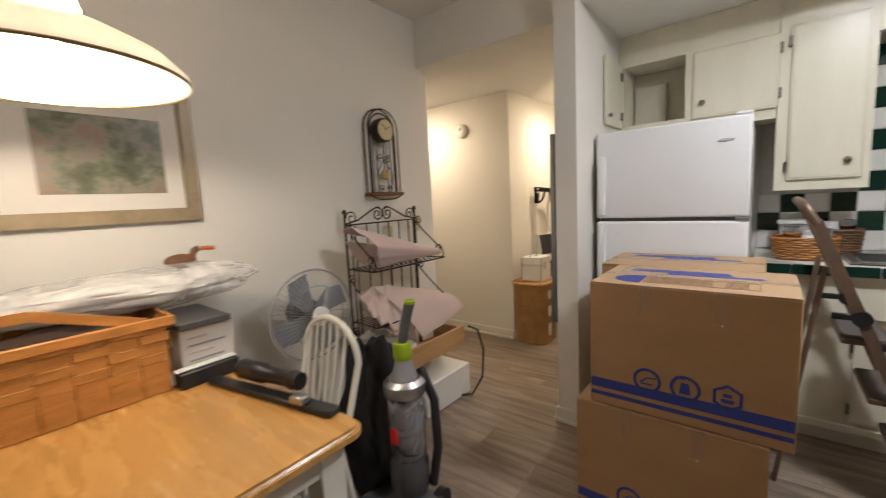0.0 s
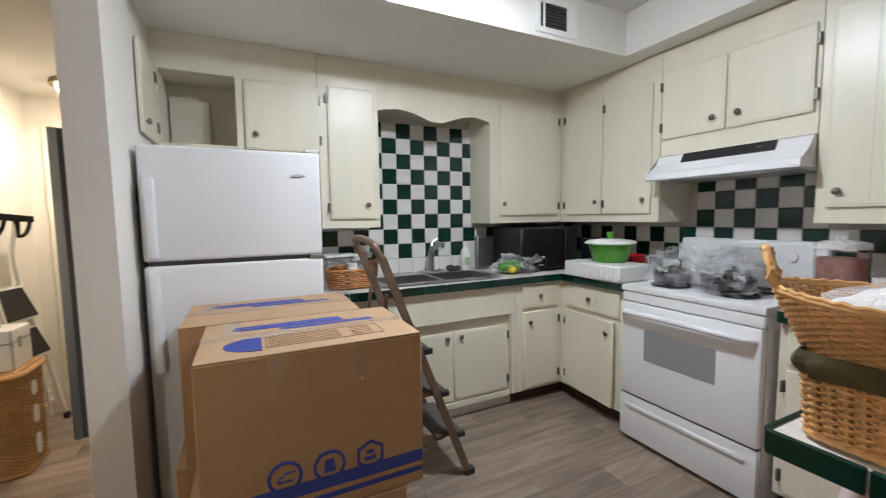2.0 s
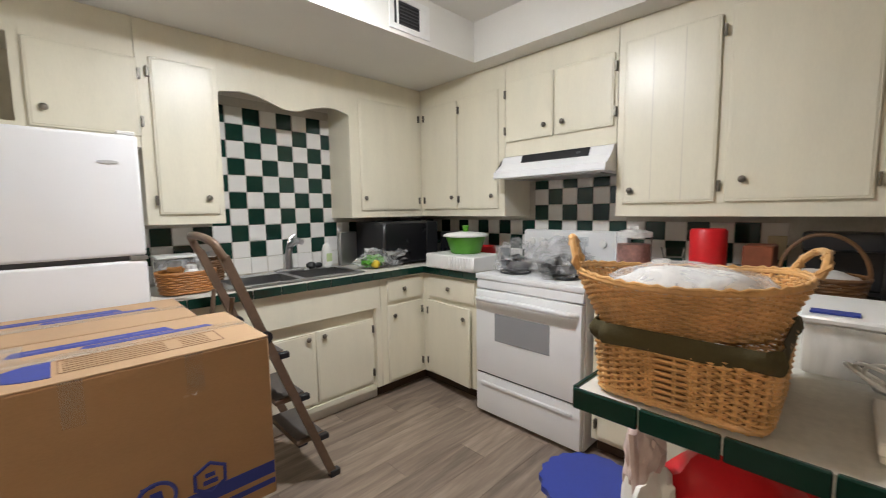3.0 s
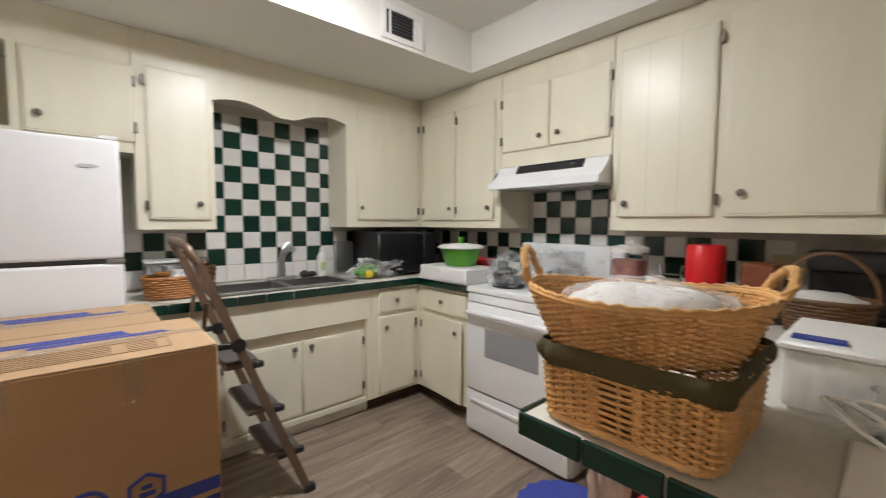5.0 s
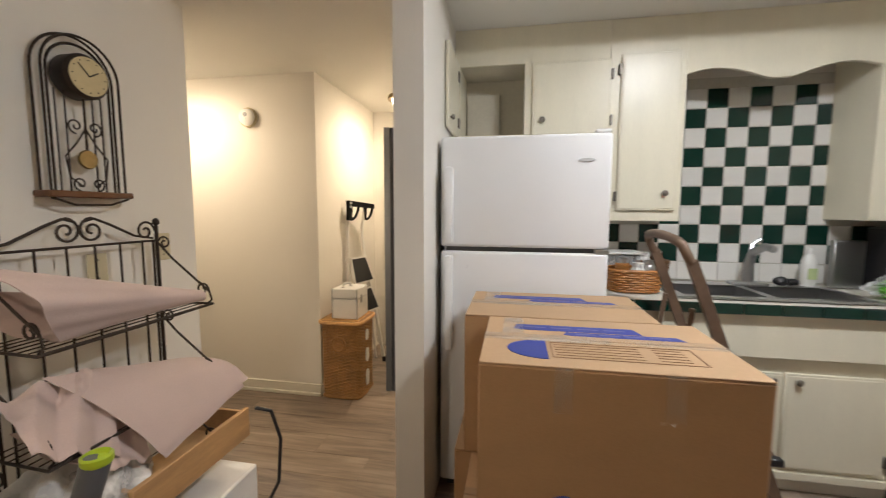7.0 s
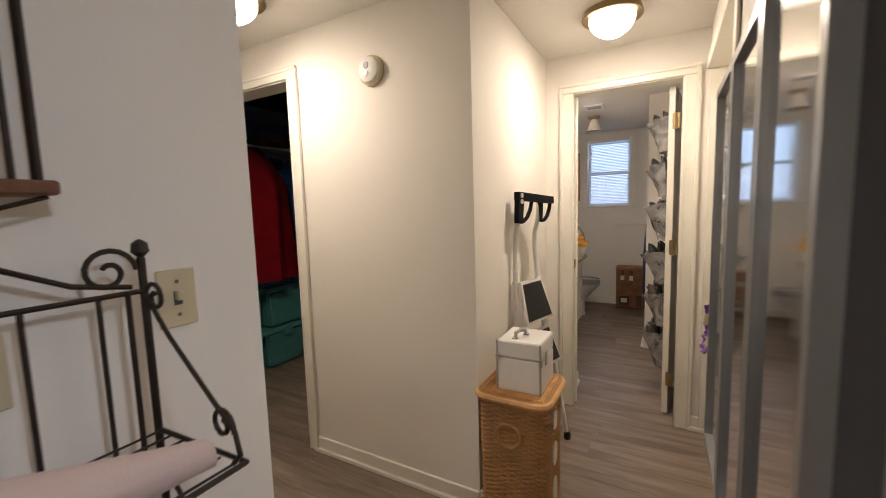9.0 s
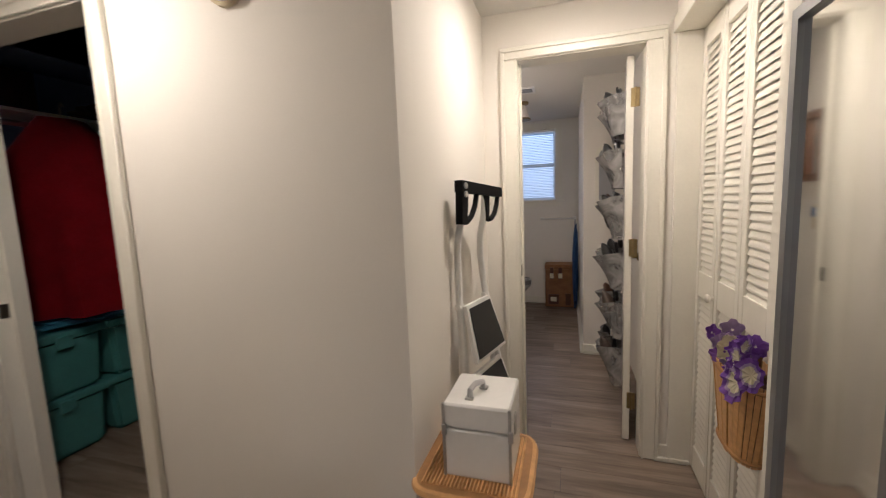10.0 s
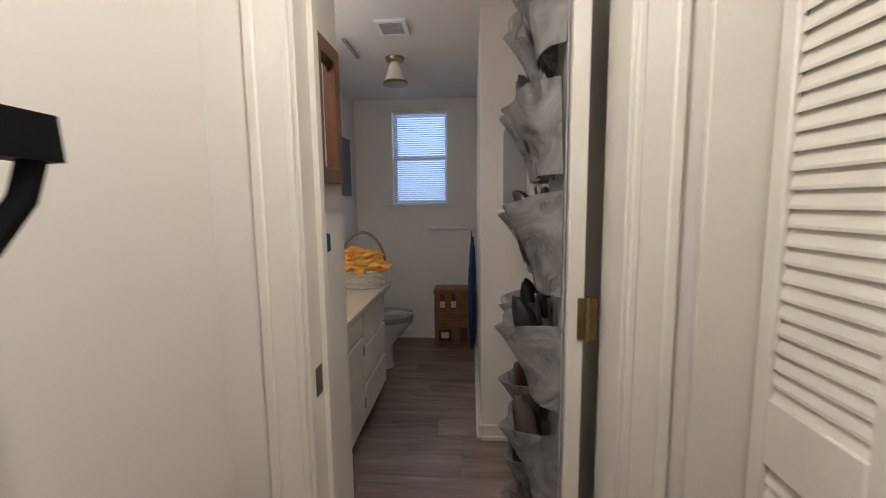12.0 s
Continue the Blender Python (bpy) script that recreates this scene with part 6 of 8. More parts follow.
def build_vacuum():
    x, y = -0.355, 1.58
    t = thing("vacuum_cleaner", "grey upright vacuum cleaner with a clear dust bin", "vacuum cleaner", (x, y, 0))
    part("head", box(x - 0.15, y - 0.19, 0.012, x + 0.15, y + 0.05, 0.085, 0.02, seg=2), DKGREY, t)
    for s in (-1, 1):
        part("wheel", lathe([(0.05, x + s * 0.12 - 0.015), (0.05, x + s * 0.12 + 0.015)], 0, y + 0.06, 20, axis='x', cz=0.05), BLACK, t)
    part("motor_body", lathe([(0.07, 0.08), (0.085, 0.12), (0.085, 0.22), (0.075, 0.25)], x, y, 28), DKGREY, t)
    part("dust_bin", lathe([(0.07, 0.25), (0.078, 0.26), (0.078, 0.52), (0.07, 0.53)], x, y, 32), film("smoke_clear", 0.45, (0.4, 0.4, 0.42), 0.1), t, "clear dust bin")
    part("cyclone", lathe([(0.03, 0.26), (0.045, 0.3), (0.05, 0.48), (0.03, 0.5)], x, y, 24), STEEL, t)
    part("red_latch", box(x - 0.02, y - 0.086, 0.33, x + 0.02, y - 0.07, 0.40, 0.006), RED, t)
    part("collar", lathe([(0.086, 0.53), (0.09, 0.545), (0.09, 0.58), (0.07, 0.60)], x, y, 32), CHROME, t, "bright silver collar")
    part("neck", lathe([(0.055, 0.6), (0.04, 0.65), (0.032, 0.68)], x, y, 24), GREY, t)
    part("lime_band", lathe([(0.036, 0.68), (0.04, 0.69), (0.04, 0.74), (0.034, 0.75)], x, y, 24), LIME, t, "lime green band")
    part("handle", tube([(x, y, 0.74), (x + 0.012, y + 0.012, 0.83), (x + 0.03, y + 0.03, 0.92)], 0.021, 14, taper=[0.9, 1, 1.05]), DKGREY, t)
    part("handle_cap", lathe([(0.022, 0.912), (0.0235, 0.916), (0.0235, 0.926), (0.02, 0.929), (0.017, 0.92)], x + 0.03, y + 0.03, 22), LIME, t, "lime green handle end")
    part("hose", tube([(x + 0.09, y + 0.05, 0.12), (x + 0.125, y + 0.05, 0.3), (x + 0.11, y + 0.06, 0.5), (x + 0.03, y + 0.07, 0.62)], 0.02, 10), BLACK, t)


build_vacuum()
solid("floor_tray", box(-0.75, 1.30, 0.0, -0.50, 1.42, 0.05, 0.006), WHITEPL, "low white plastic tray on the floor", "tray")


def build_rack():
    t = thing("bakers_rack", "black wrought-iron bakers rack against the wall", "rack", (-1.0, 2.2, 0))
    y0, y1, xb = 1.905, 2.502, -1.10
    for y in (y0, y1):
        s = 1 if y == y0 else -1
        part("post", tube([(xb, y, 0), (xb, y, 1.275)], 0.007, 8), IRON, t)
        part("post", tube([(xb + 0.012, y + s * 0.03, 0.0), (xb + 0.012, y + s * 0.03, 1.22)], 0.0048, 6), IRON, t)
        part("finial", lathe([(0.004, 1.275), (0.014, 1.285), (0.012, 1.30), (0.003, 1.307)], xb, y, 12), IRON, t)
        part("scroll", tube(spiral(y + s * 0.05, 1.255, 0.042, 1.4, math.pi if s > 0 else 0, xb, 'yz', sign=-s), 0.0045, 6), IRON, t)
        for ztop, zs in ((1.21, 0.955), (0.90, 0.635), (0.58, 0.33)):
            arm = [(xb, y, ztop), (xb + 0.07, y, ztop - 0.07), (xb + 0.17, y, ztop - 0.15), (xb + 0.235, y, ztop - 0.20), (xb + 0.245, y, zs + 0.02), (xb + 0.225, y, zs)]
            part("arm", tube(arm, 0.0044, 6), IRON, t)
            sc = [(xb + 0.205 + 0.03 * (1 - 0.75 * q / 16) * math.cos(-0.3 + q * 0.5), y, zs + 0.06 + 0.03 * (1 - 0.75 * q / 16) * math.sin(-0.3 + q * 0.5)) for q in range(17)]
            part("scroll", tube(sc, 0.004, 5), IRON, t)
            sc = [(xb + 0.035 + 0.028 * (1 - 0.75 * q / 16) * math.cos(2.8 - q * 0.5), y, ztop - 0.005 + 0.028 * (1 - 0.75 * q / 16) * math.sin(2.8 - q * 0.5)) for q in range(17)]
            part("scroll", tube(sc, 0.004, 5), IRON, t)
    ym = (y0 + y1) / 2
    # crest
    for s in (-1, 1):
        crest = [(xb, ym + s * 0.28, 1.225), (xb, ym + s * 0.20, 1.24), (xb, ym + s * 0.10, 1.29), (xb, ym + s * 0.05, 1.31), (xb, ym + s * 0.015, 1.30)]
        part("crest_bar", tube(crest, 0.005, 6), IRON, t)
        part("scroll", tube(spiral(ym + s * 0.042, 1.268, 0.045, 1.5, math.pi / 2, xb, 'yz', sign=s), 0.0045, 6), IRON, t)
    part("top_rail", tube([(xb, y0, 1.215), (xb, y1, 1.215)], 0.0048, 6), IRON, t)
    for k in range(6):
        y = y0 + 0.07 + k * 0.092
        part("back_bar", tube([(xb, y, 0.40), (xb, y, 1.215)], 0.0042, 6), IRON, t)
    for zs in (0.955, 0.635, 0.33):
        for k in range(7):
            x = xb + 0.01 + k * 0.036
            part("shelf_wire", tube([(x, y0, zs), (x, y1, zs)], 0.0023, 5), IRON, t)
        part("shelf_edge", tube([(xb, y0, zs), (xb + 0.24, y0 - 0.012, zs), (xb + 0.245, ym, zs), (xb + 0.24, y1 + 0.012, zs), (xb, y1, zs)], 0.0048, 6), IRON, t)


build_rack()


def crease(w):
    """A ridge pattern with sharp folds."""
    return abs((w % 1.0) - 0.5) * 2


def cloth_roll(u, v):
    # a cone of cloth: wide slanting open end, narrow end at the shelf's far corner
    a = 2.2 - 5.7 * u
    r = 0.122 * (1 - v) ** 1.15 + 0.022 * v
    rip = 1 + 0.05 * (1 - v) * math.sin(5 * a + 1.0) + 0.03 * (1 - v) * math.sin(11 * a)
    x = -0.925 + 0.06 * v + r * rip * math.cos(a)
    y = 1.875 + 0.585 * v - 0.085 * math.sin(a) * (1 - v) ** 2 + 0.012 * math.sin(3 * a) * (1 - v)
    z = 1.088 - 0.088 * v + r * rip * math.sin(a)
    return (x, y, max(z, 0.963))


solid("pink_cloth_roll", sheet(56, 22, cloth_roll, 0.003), PINK, "rolled dusty pink tablecloth on the rack shelf", "cloth")


def quad(p, q, r, s_, u, v):
    """A point of the patch between four corners."""
    return (Vector(p) * (1 - u) + Vector(q) * u) * (1 - v) + (Vector(s_) * (1 - u) + Vector(r) * u) * v


def cloth_drape(u, v):
    # folded cloth leaning on the back bars and hanging over the shelf front
    c = quad((-1.00, 1.99, 0.835), (-0.95, 2.50, 0.715), (-0.79, 2.615, 0.590), (-0.775, 2.15, 0.528), u, v)
    bow = 0.03 * math.sin(math.pi * v) + 0.012 * math.sin(math.pi * u)
    fold = 0.008 * crease(1.3 * u + 0.9 * v) + 0.010 * noise.noise(Vector((u * 3.5, v * 3, 1.3)))
    return (c.x + bow * 0.5, c.y, c.z + bow + fold)


t = thing("pink_cloth_fold", "folded dusty pink cloth hanging over a shelf", "cloth", (-0.9, 2.3, 0.64))
part("upper_layer", sheet(30, 26, cloth_drape, 0.003), PINK, t)
part("lower_layer", sheet(30, 26, lambda u, v: Vector(cloth_drape(0.02 + 0.95 * u, 0.03 + 0.985 * v)) + Vector((-0.004, 0.006 - 0.02 * u, -0.012 - 0.008 * v)), 0.003), PINK, t)


def cloth_corner(u, v):
    c = quad((-1.02, 1.885, 0.80), (-0.98, 2.16, 0.80), (-0.835, 2.06, 0.555), (-0.85, 1.85, 0.69), u, v)
    fold = 0.030 * crease(2.4 * u + 0.7 * v + 0.2) + 0.02 * noise.noise(Vector((u * 4, v * 4, 4.3)))
    return (c.x + 0.3 * fold, c.y, c.z + fold + 0.03 * math.sin(math.pi * v))


def cloth_tuck(u, v):
    c = quad((-1.0, 1.90, 0.70), (-0.96, 2.20, 0.72), (-0.83, 2.16, 0.50), (-0.82, 1.98, 0.56), u, v)
    fold = 0.024 * crease(1.9 * u - 1.1 * v) + 0.015 * noise.noise(Vector((u * 5, v * 4, 7.3)))
    return (c.x + 0.2 * fold, c.y, c.z + fold)


t = thing("pink_cloth_corner", "crumpled dusty pink cloth stuffed on the shelf", "cloth", (-0.93, 2.0, 0.64))
part("fold", sheet(26, 22, cloth_corner, 0.003), PINK, t)
part("fold", sheet(26, 22, cloth_tuck, 0.003), PINK, t)
t = thing("plastic_sack", "white plastic sack slumped on the rack", "bag", (-0.9, 2.05, 0.34))
part("bag", blob(-0.91, 2.07, 0.45, 0.10, 0.15, 0.085, 0.25, 83, 4, 2.4, flat=0.337), FILMW, t)
part("filling", blob(-0.92, 2.07, 0.44, 0.085, 0.13, 0.07, 0.22, 84, 4, 2.4, flat=0.338), PALECL, t)
t = thing("pine_crate", "open pine wood crate on the rack", "crate", (-0.95, 2.28, 0.34))
part("front", box(-0.80, 2.05, 0.34, -0.78, 2.60, 0.47, 0.003), PINE, t)
part("side", box(-1.05, 2.06, 0.34, -0.80, 2.075, 0.46, 0.002), PINE, t)
part("side", box(-1.05, 2.575, 0.34, -0.80, 2.59, 0.46, 0.002), PINE, t)
part("bottom", box(-1.05, 2.075, 0.34, -0.80, 2.575, 0.35), PINE, t)
solid("white_board", box(-1.06, 2.14, 0.0, -0.75, 2.60, 0.21, 0.008), WHITEPL, "white plastic crate under the rack", "crate")
solid("cord", tube([(-0.75, 2.60, 0.47), (-0.70, 2.64, 0.44), (-0.67, 2.66, 0.3), (-0.66, 2.62, 0.12), (-0.70, 2.55, 0.012), (-0.80, 2.45, 0.012)], 0.008, 7), BLACK, "black power cord hanging from the rack", "cord")
solid("white_sack", blob(-1.0, 1.98, 0.46, 0.09, 0.12, 0.11, 0.3, 81, 4, flat=0.336), PALECL, "white plastic sack on the lower shelf", "bag")


def build_clock():
    x = CX + 0.02
    y0, y1, zb, zt = 2.13, 2.39, 1.40, 1.80
    ym, r = (y0 + y1) / 2, (y1 - y0) / 2
    t = thing("wall_clock", "wrought-iron arched pendulum wall clock", "clock", (CX, ym, zb))
    for off, rr in ((0.0, r), (0.035, r - 0.005), (0.018, r - 0.03)):
        pts = [(x + off, ym - rr, zb)] + [(x + off, ym - rr * math.cos(math.pi * k / 18), zt + rr * math.sin(math.pi * k / 18)) for k in range(19)] + [(x + off, ym + rr, zb)]
        part("arch", tube(pts, 0.0045, 6), IRON, t)
    for off in (0.045, -0.045, 0.075, -0.075):
        part("bar", tube([(x + 0.01, ym + off, zb), (x + 0.01, ym + off, 1.74)], 0.003, 5), IRON, t)
    part("base_shelf", box(CX + 0.002, y0 - 0.012, zb - 0.018, x + 0.055, y1 + 0.012, zb + 0.004, 0.004), WALNUT, t, "dark wood base shelf")
    part("apron", tube([(x + 0.04, y0, zb - 0.02), (x + 0.04, ym - 0.06, zb - 0.042), (x + 0.04, ym + 0.06, zb - 0.042), (x + 0.04, y1, zb - 0.02)], 0.004, 6), IRON, t)
    part("case", lathe([(0.07, x - 0.018), (0.075, x - 0.01), (0.075, x + 0.045), (0.066, x + 0.055)], 0, ym + 0.005, 36, axis='x', cz=1.795), IRON, t)
    part("dial", lathe([(0.064, x + 0.052), (0.064, x + 0.057)], 0, ym + 0.005, 36, axis='x', cz=1.795), DIAL, t, "aged brass dial")
    for a, L in ((0.6, 0.035), (2.3, 0.05)):
        part("clock_hand", tube([(x + 0.059, ym + 0.005, 1.795), (x + 0.059, ym + 0.005 + L * math.cos(a), 1.795 + L * math.sin(a))], 0.002, 4), BLACK, t)
    bm = bmesh.new()
    for k in range(12):
        a = math.pi * k / 6
        box(x + 0.0565, ym + 0.005 + 0.054 * math.cos(a) - 0.002, 1.795 + 0.054 * math.sin(a) - 0.002, x + 0.058, ym + 0.005 + 0.054 * math.cos(a) + 0.002, 1.795 + 0.054 * math.sin(a) + 0.002, 0, bm)
    part("hour_mark", bm, BLACK, t)
    part("rod", tube([(x + 0.03, ym, 1.72), (x + 0.03, ym, 1.53)], 0.004, 6), IRON, t)
    part("bob", lathe([(0.03, x + 0.026), (0.033, x + 0.03), (0.03, x + 0.036)], 0, ym, 28, axis='x', cz=1.515), BRASS, t, "brass pendulum bob")
    for s in (-1, 1):
        part("scroll", tube(spiral(ym + s * 0.032, 1.625, 0.026, 1.3, -math.pi / 2, x + 0.03, 'yz', sign=s), 0.003, 5), IRON, t)
        part("scroll", tube(spiral(ym + s * 0.03, 1.43, 0.024, 1.3, -math.pi / 2, x + 0.03, 'yz', sign=s), 0.003, 5), IRON, t)
        part("lyre", tube([(x + 0.03, ym, 1.62), (x + 0.03, ym + s * 0.03, 1.57), (x + 0.03, ym + s * 0.07, 1.52), (x + 0.03, ym + s * 0.06, 1.45), (x + 0.03, ym + s * 0.02, 1.42)], 0.003, 5), IRON, t)


build_clock()
t = thing("framed_picture", "framed landscape print in a gilt wood frame", "picture", (CX, 0.85, 1.303))
bm = frame_plate(0.505, 1.303, 1.163, 1.842, 0.045, CX + 0.002, CX + 0.028, 'yz')
part("frame", bm, PGOLD, t, "dull gilt wood frame")
part("inner_lip", frame_plate(0.55, 1.348, 1.118, 1.797, 0.008, CX + 0.004, CX + 0.02, 'yz'), PGOLD, t)
part("mount", box(CX + 0.002, 0.55, 1.348, CX + 0.012, 1.118, 1.797), PAPER, t, "white paper mount")
part("print", box(CX + 0.012, 0.66, 1.42, CX + 0.0135, 1.045, 1.712), ART, t, "faded green and brown landscape print")

# ---- hall and passage ----
t = thing("smoke_alarm", "round white smoke alarm on the hall wall", "smoke alarm", (-1.487, HY, 1.98))
part("base", lathe([(0.068, HY - 0.001), (0.068, HY - 0.014), (0.06, HY - 0.018)], -1.487, 0, 36, axis='y', cz=1.984), IVORY, t)
part("cover", lathe([(0.058, HY - 0.016), (0.055, HY - 0.036), (0.04, HY - 0.045), (0.02, HY - 0.046)], -1.487, 0, 36, axis='y', cz=1.984), WHITEPL, t)
part("test_button", lathe([(0.012, HY - 0.045), (0.012, HY - 0.05)], -1.487, 0, 16, axis='y', cz=1.965), WHITEPL, t)
part("sensor", lathe([(0.016, HY - 0.044), (0.014, HY - 0.049)], -1.487, 0, 16, axis='y', cz=1.998), GREY, t)


def build_hamper():
    cx, cy, hx, hy, h = -0.832, 3.79, 0.145, 0.15, 0.562
    t = thing("wicker_hamper", "tan wicker laundry hamper with round handle holes", "hamper", (cx, cy, 0))
    part("weave", weave(cx, cy, 0.015, h - 0.03, hx - 0.004, hy - 0.004, hx, hy, 50, 36, 6.0, 0.0058, 0.003), WICKER2, t)
    stakes_of(t, WICKER2, cx, cy, 0.0, h - 0.02, hx - 0.004, hy - 0.004, hx, hy, 36, 6.0, 0.004)
    part("lining", prism([(cx + oval(2 * math.pi * k / 40, hx - 0.008, hy - 0.008, 6)[0], cy + oval(2 * math.pi * k / 40, hx - 0.008, hy - 0.008, 6)[1]) for k in range(40)], 0.004, h - 0.03), WICKER2, t)
    part("band", ring(cx, cy, 0.012, hx, hy, 0.010, 6.0, 80), WICKER2, t)
    lid = part("lid", prism([(cx + oval(2 * math.pi * k / 48, hx + 0.012, hy + 0.012, 6)[0], cy + oval(2 * math.pi * k / 48, hx + 0.012, hy + 0.012, 6)[1]) for k in range(48)], h - 0.03, h + 0.004), WICKER2, t)
    part("lid_rim", ring(cx, cy, h - 0.008, hx + 0.014, hy + 0.014, 0.013, 6.0, 90), WICKER, lid, "rounded cane rim")
    bm = bmesh.new()
    for k in range(26):
        u = -1 + 2 * (k + 0.5) / 26
        tube([(cx + u * hx * 0.93, cy - hy * 0.92, h + 0.005), (cx + u * hx * 0.93, cy + hy * 0.92, h + 0.005)], 0.0045, 5, False, bm)
    part("lid_weave", bm, WICKER, lid)
    ringp = [(cx - 0.005 + 0.05 * math.cos(2 * math.pi * k / 32), cy - hy - 0.006, 0.40 + 0.05 * math.sin(2 * math.pi * k / 32)) for k in range(32)]
    part("ring", tube(ringp, 0.009, 7, True), WICKER2, t, "round cane ring")
    for z, hh in ((0.12, 0.06), (0.29, 0.05), (0.44, 0.04)):
        part("panel", prism([(cy - 0.01 + oval(2 * math.pi * k / 20, 0.03, hh, 3)[0], z + oval(2 * math.pi * k / 20, 0.03, hh, 3)[1]) for k in range(20)], cx + hx + 0.003, cx + hx + 0.008, 'yz'), WHITEPL, t, "white cloth patch showing through")


build_hamper()
t = thing("train_case", "white metal train case with silver corners", "case", (-0.80, 3.80, 0.568))
z0 = 0.570
m = WHITEP
part("box", box(-0.895, 3.695, z0, -0.705, 3.90, z0 + 0.13, 0.004), WHITEPL, t)
part("lid", box(-0.895, 3.695, z0 + 0.133, -0.705, 3.90, z0 + 0.20, 0.006), WHITEPL, t)
for x in (-0.897, -0.711):
    part("corner_trim", box(x, 3.692, z0, x + 0.008, 3.70, z0 + 0.2, 0.001), STEEL, t)
    part("latch", box(x - 0.001, 3.688, z0 + 0.115, x + 0.014, 3.694, z0 + 0.145, 0.002), STEEL, t)
part("side_latch", box(-0.706, 3.76, z0 + 0.10, -0.70, 3.785, z0 + 0.155, 0.002), STEEL, t)
part("handle", tube([(-0.825, 3.735, z0 + 0.2), (-0.824, 3.74, z0 + 0.222), (-0.815, 3.77, z0 + 0.228), (-0.80, 3.80, z0 + 0.222), (-0.798, 3.805, z0 + 0.2)], 0.008, 8), LTGREY, t, "grey carry handle")
for hx, hy in ((-0.825, 3.733), (-0.798, 3.807)):
    part("handle_mount", box(hx - 0.012, hy - 0.01, z0 + 0.199, hx + 0.012, hy + 0.01, z0 + 0.206, 0.002), STEEL, t)


t.location.x -= 0.013
t.scale.z = 1.08


def build_step_stool():
    """Folded step stool leaning on the passage wall, its far side turned out from the wall."""
    t = thing("step_stool", "white folding step stool with black treads leaning on the wall", "step stool", (-0.9, 4.18, 0))
    M = Matrix.Translation((-0.957, 4.086, 0)) @ Matrix.Rotation(-0.26, 4, 'Z')

    def put(bm):
        bmesh.ops.transform(bm, matrix=M, verts=bm.verts)
        return bm
    # local: x out of the wall, y along the stool
    near = [(0.095, -0.02, 0.01), (0.035, 0.0, 0.5), (0.012, 0.008, 0.72), (-0.008, 0.018, 0.96), (-0.010, 0.02, 1.12), (-0.006, 0.02, 1.20), (0.012, 0.022, 1.28), (0.016, 0.022, 1.39)]
    far = [(0.11, 0.35, 0.01), (0.045, 0.31, 0.5), (0.016, 0.275, 0.72), (-0.008, 0.235, 0.96), (-0.018, 0.22, 1.12), (-0.014, 0.216, 1.20), (0.002, 0.222, 1.28), (0.004, 0.228, 1.366)]
    for rail, s in ((near, -1), (far, 1)):
        part("rail", put(tube(rail, 0.0135, 10)), WHITEPL, t, "bent white tube")
        fx, fy, _ = rail[0]
        px, py, pz = rail[3]
        bx = max(-0.012, fx - 0.13)
        part("rear_leg", put(tube([(bx + 0.02, fy + 0.015 * s, 0.01), (bx + 0.015, (fy + py) / 2 + 0.012 * s, 0.5), (px + 0.004, py, 0.93)], 0.010, 8)), WHITEPL, t)
        part("rubber_foot", put(lathe([(0.018, 0.0), (0.02, 0.03), (0.015, 0.045)], fx, fy, 14, cz=0.0)), BLACK, t)
        part("pivot", put(lathe([(0.012, py - 0.018), (0.012, py + 0.018)], px, 0, 12, axis='y', cz=0.95)), WHITEPL, t)
    # black moulded grip: two uprights, each with a finger loop beside it
    bm = prism([(-0.006, 1.376), (0.338, 1.356), (0.336, 1.394), (-0.004, 1.418)], 0.002, 0.034, 'yz')
    prism([(-0.012, 1.262), (0.026, 1.258), (0.04, 1.378), (-0.006, 1.378)], 0.006, 0.034, 'yz', bm)
    prism([(0.218, 1.262), (0.238, 1.258), (0.248, 1.372), (0.214, 1.372)], 0.0, 0.02, 'yz', bm)
    for a, b in ((0.02, 0.135), (0.232, 0.328)):
        w = b - a
        tube([(0.018, a, 1.266), (0.018, a + w * 0.28, 1.268), (0.018, a + w * 0.6, 1.288), (0.018, a + w * 0.85, 1.325), (0.018, b, 1.375)], 0.0105, 8, False, bm)
    part("grip", put(bm), RUBBER, t, "black moulded top grip")
    for z in (1.398, 1.368):
        part("rivet", put(lathe([(0.012, 0.033), (0.010, 0.037)], 0.012, 0, 16, axis='x', cz=z)), STEEL, t)
    for (xa, za, ya), (xb, zb, yb) in (((0.010, 0.955, 0.205), (0.052, 0.738, 0.262)), ((0.03, 0.685, 0.255), (0.085, 0.49, 0.29))):
        d = Vector((xb - xa, 0, zb - za)).normalized()
        n = Vector((-d.z, 0, d.x))
        for nm, o0, o1, k, m, par, lab in (("tread", 0.0, 0.018, 0.0, WHITEPL, t, "white folded tread"), ("tread_pad", 0.0185, 0.023, 0.014, BLACK, None, "black non-slip pad")):
            bm = bmesh.new()
            vs = []
            for o in (o0, o1):
                for x, z, y1, e in ((xa, za, ya, k), (xb, zb, yb, -k)):
                    for y in (0.008 + k, y1 - k):
                        vs.append(bm.verts.new((x + d.x * e + n.x * o, y, z + d.z * e + n.z * o)))
            for f in ((0, 1, 3, 2), (4, 5, 7, 6), (0, 1, 5, 4), (2, 3, 7, 6), (0, 2, 6, 4), (1, 3, 7, 5)):
                bm.faces.new([vs[q] for q in f])
            ob = part(nm, put(bm), m, par or tr, lab)
            if nm == "tread":
                tr = ob


build_step_stool()


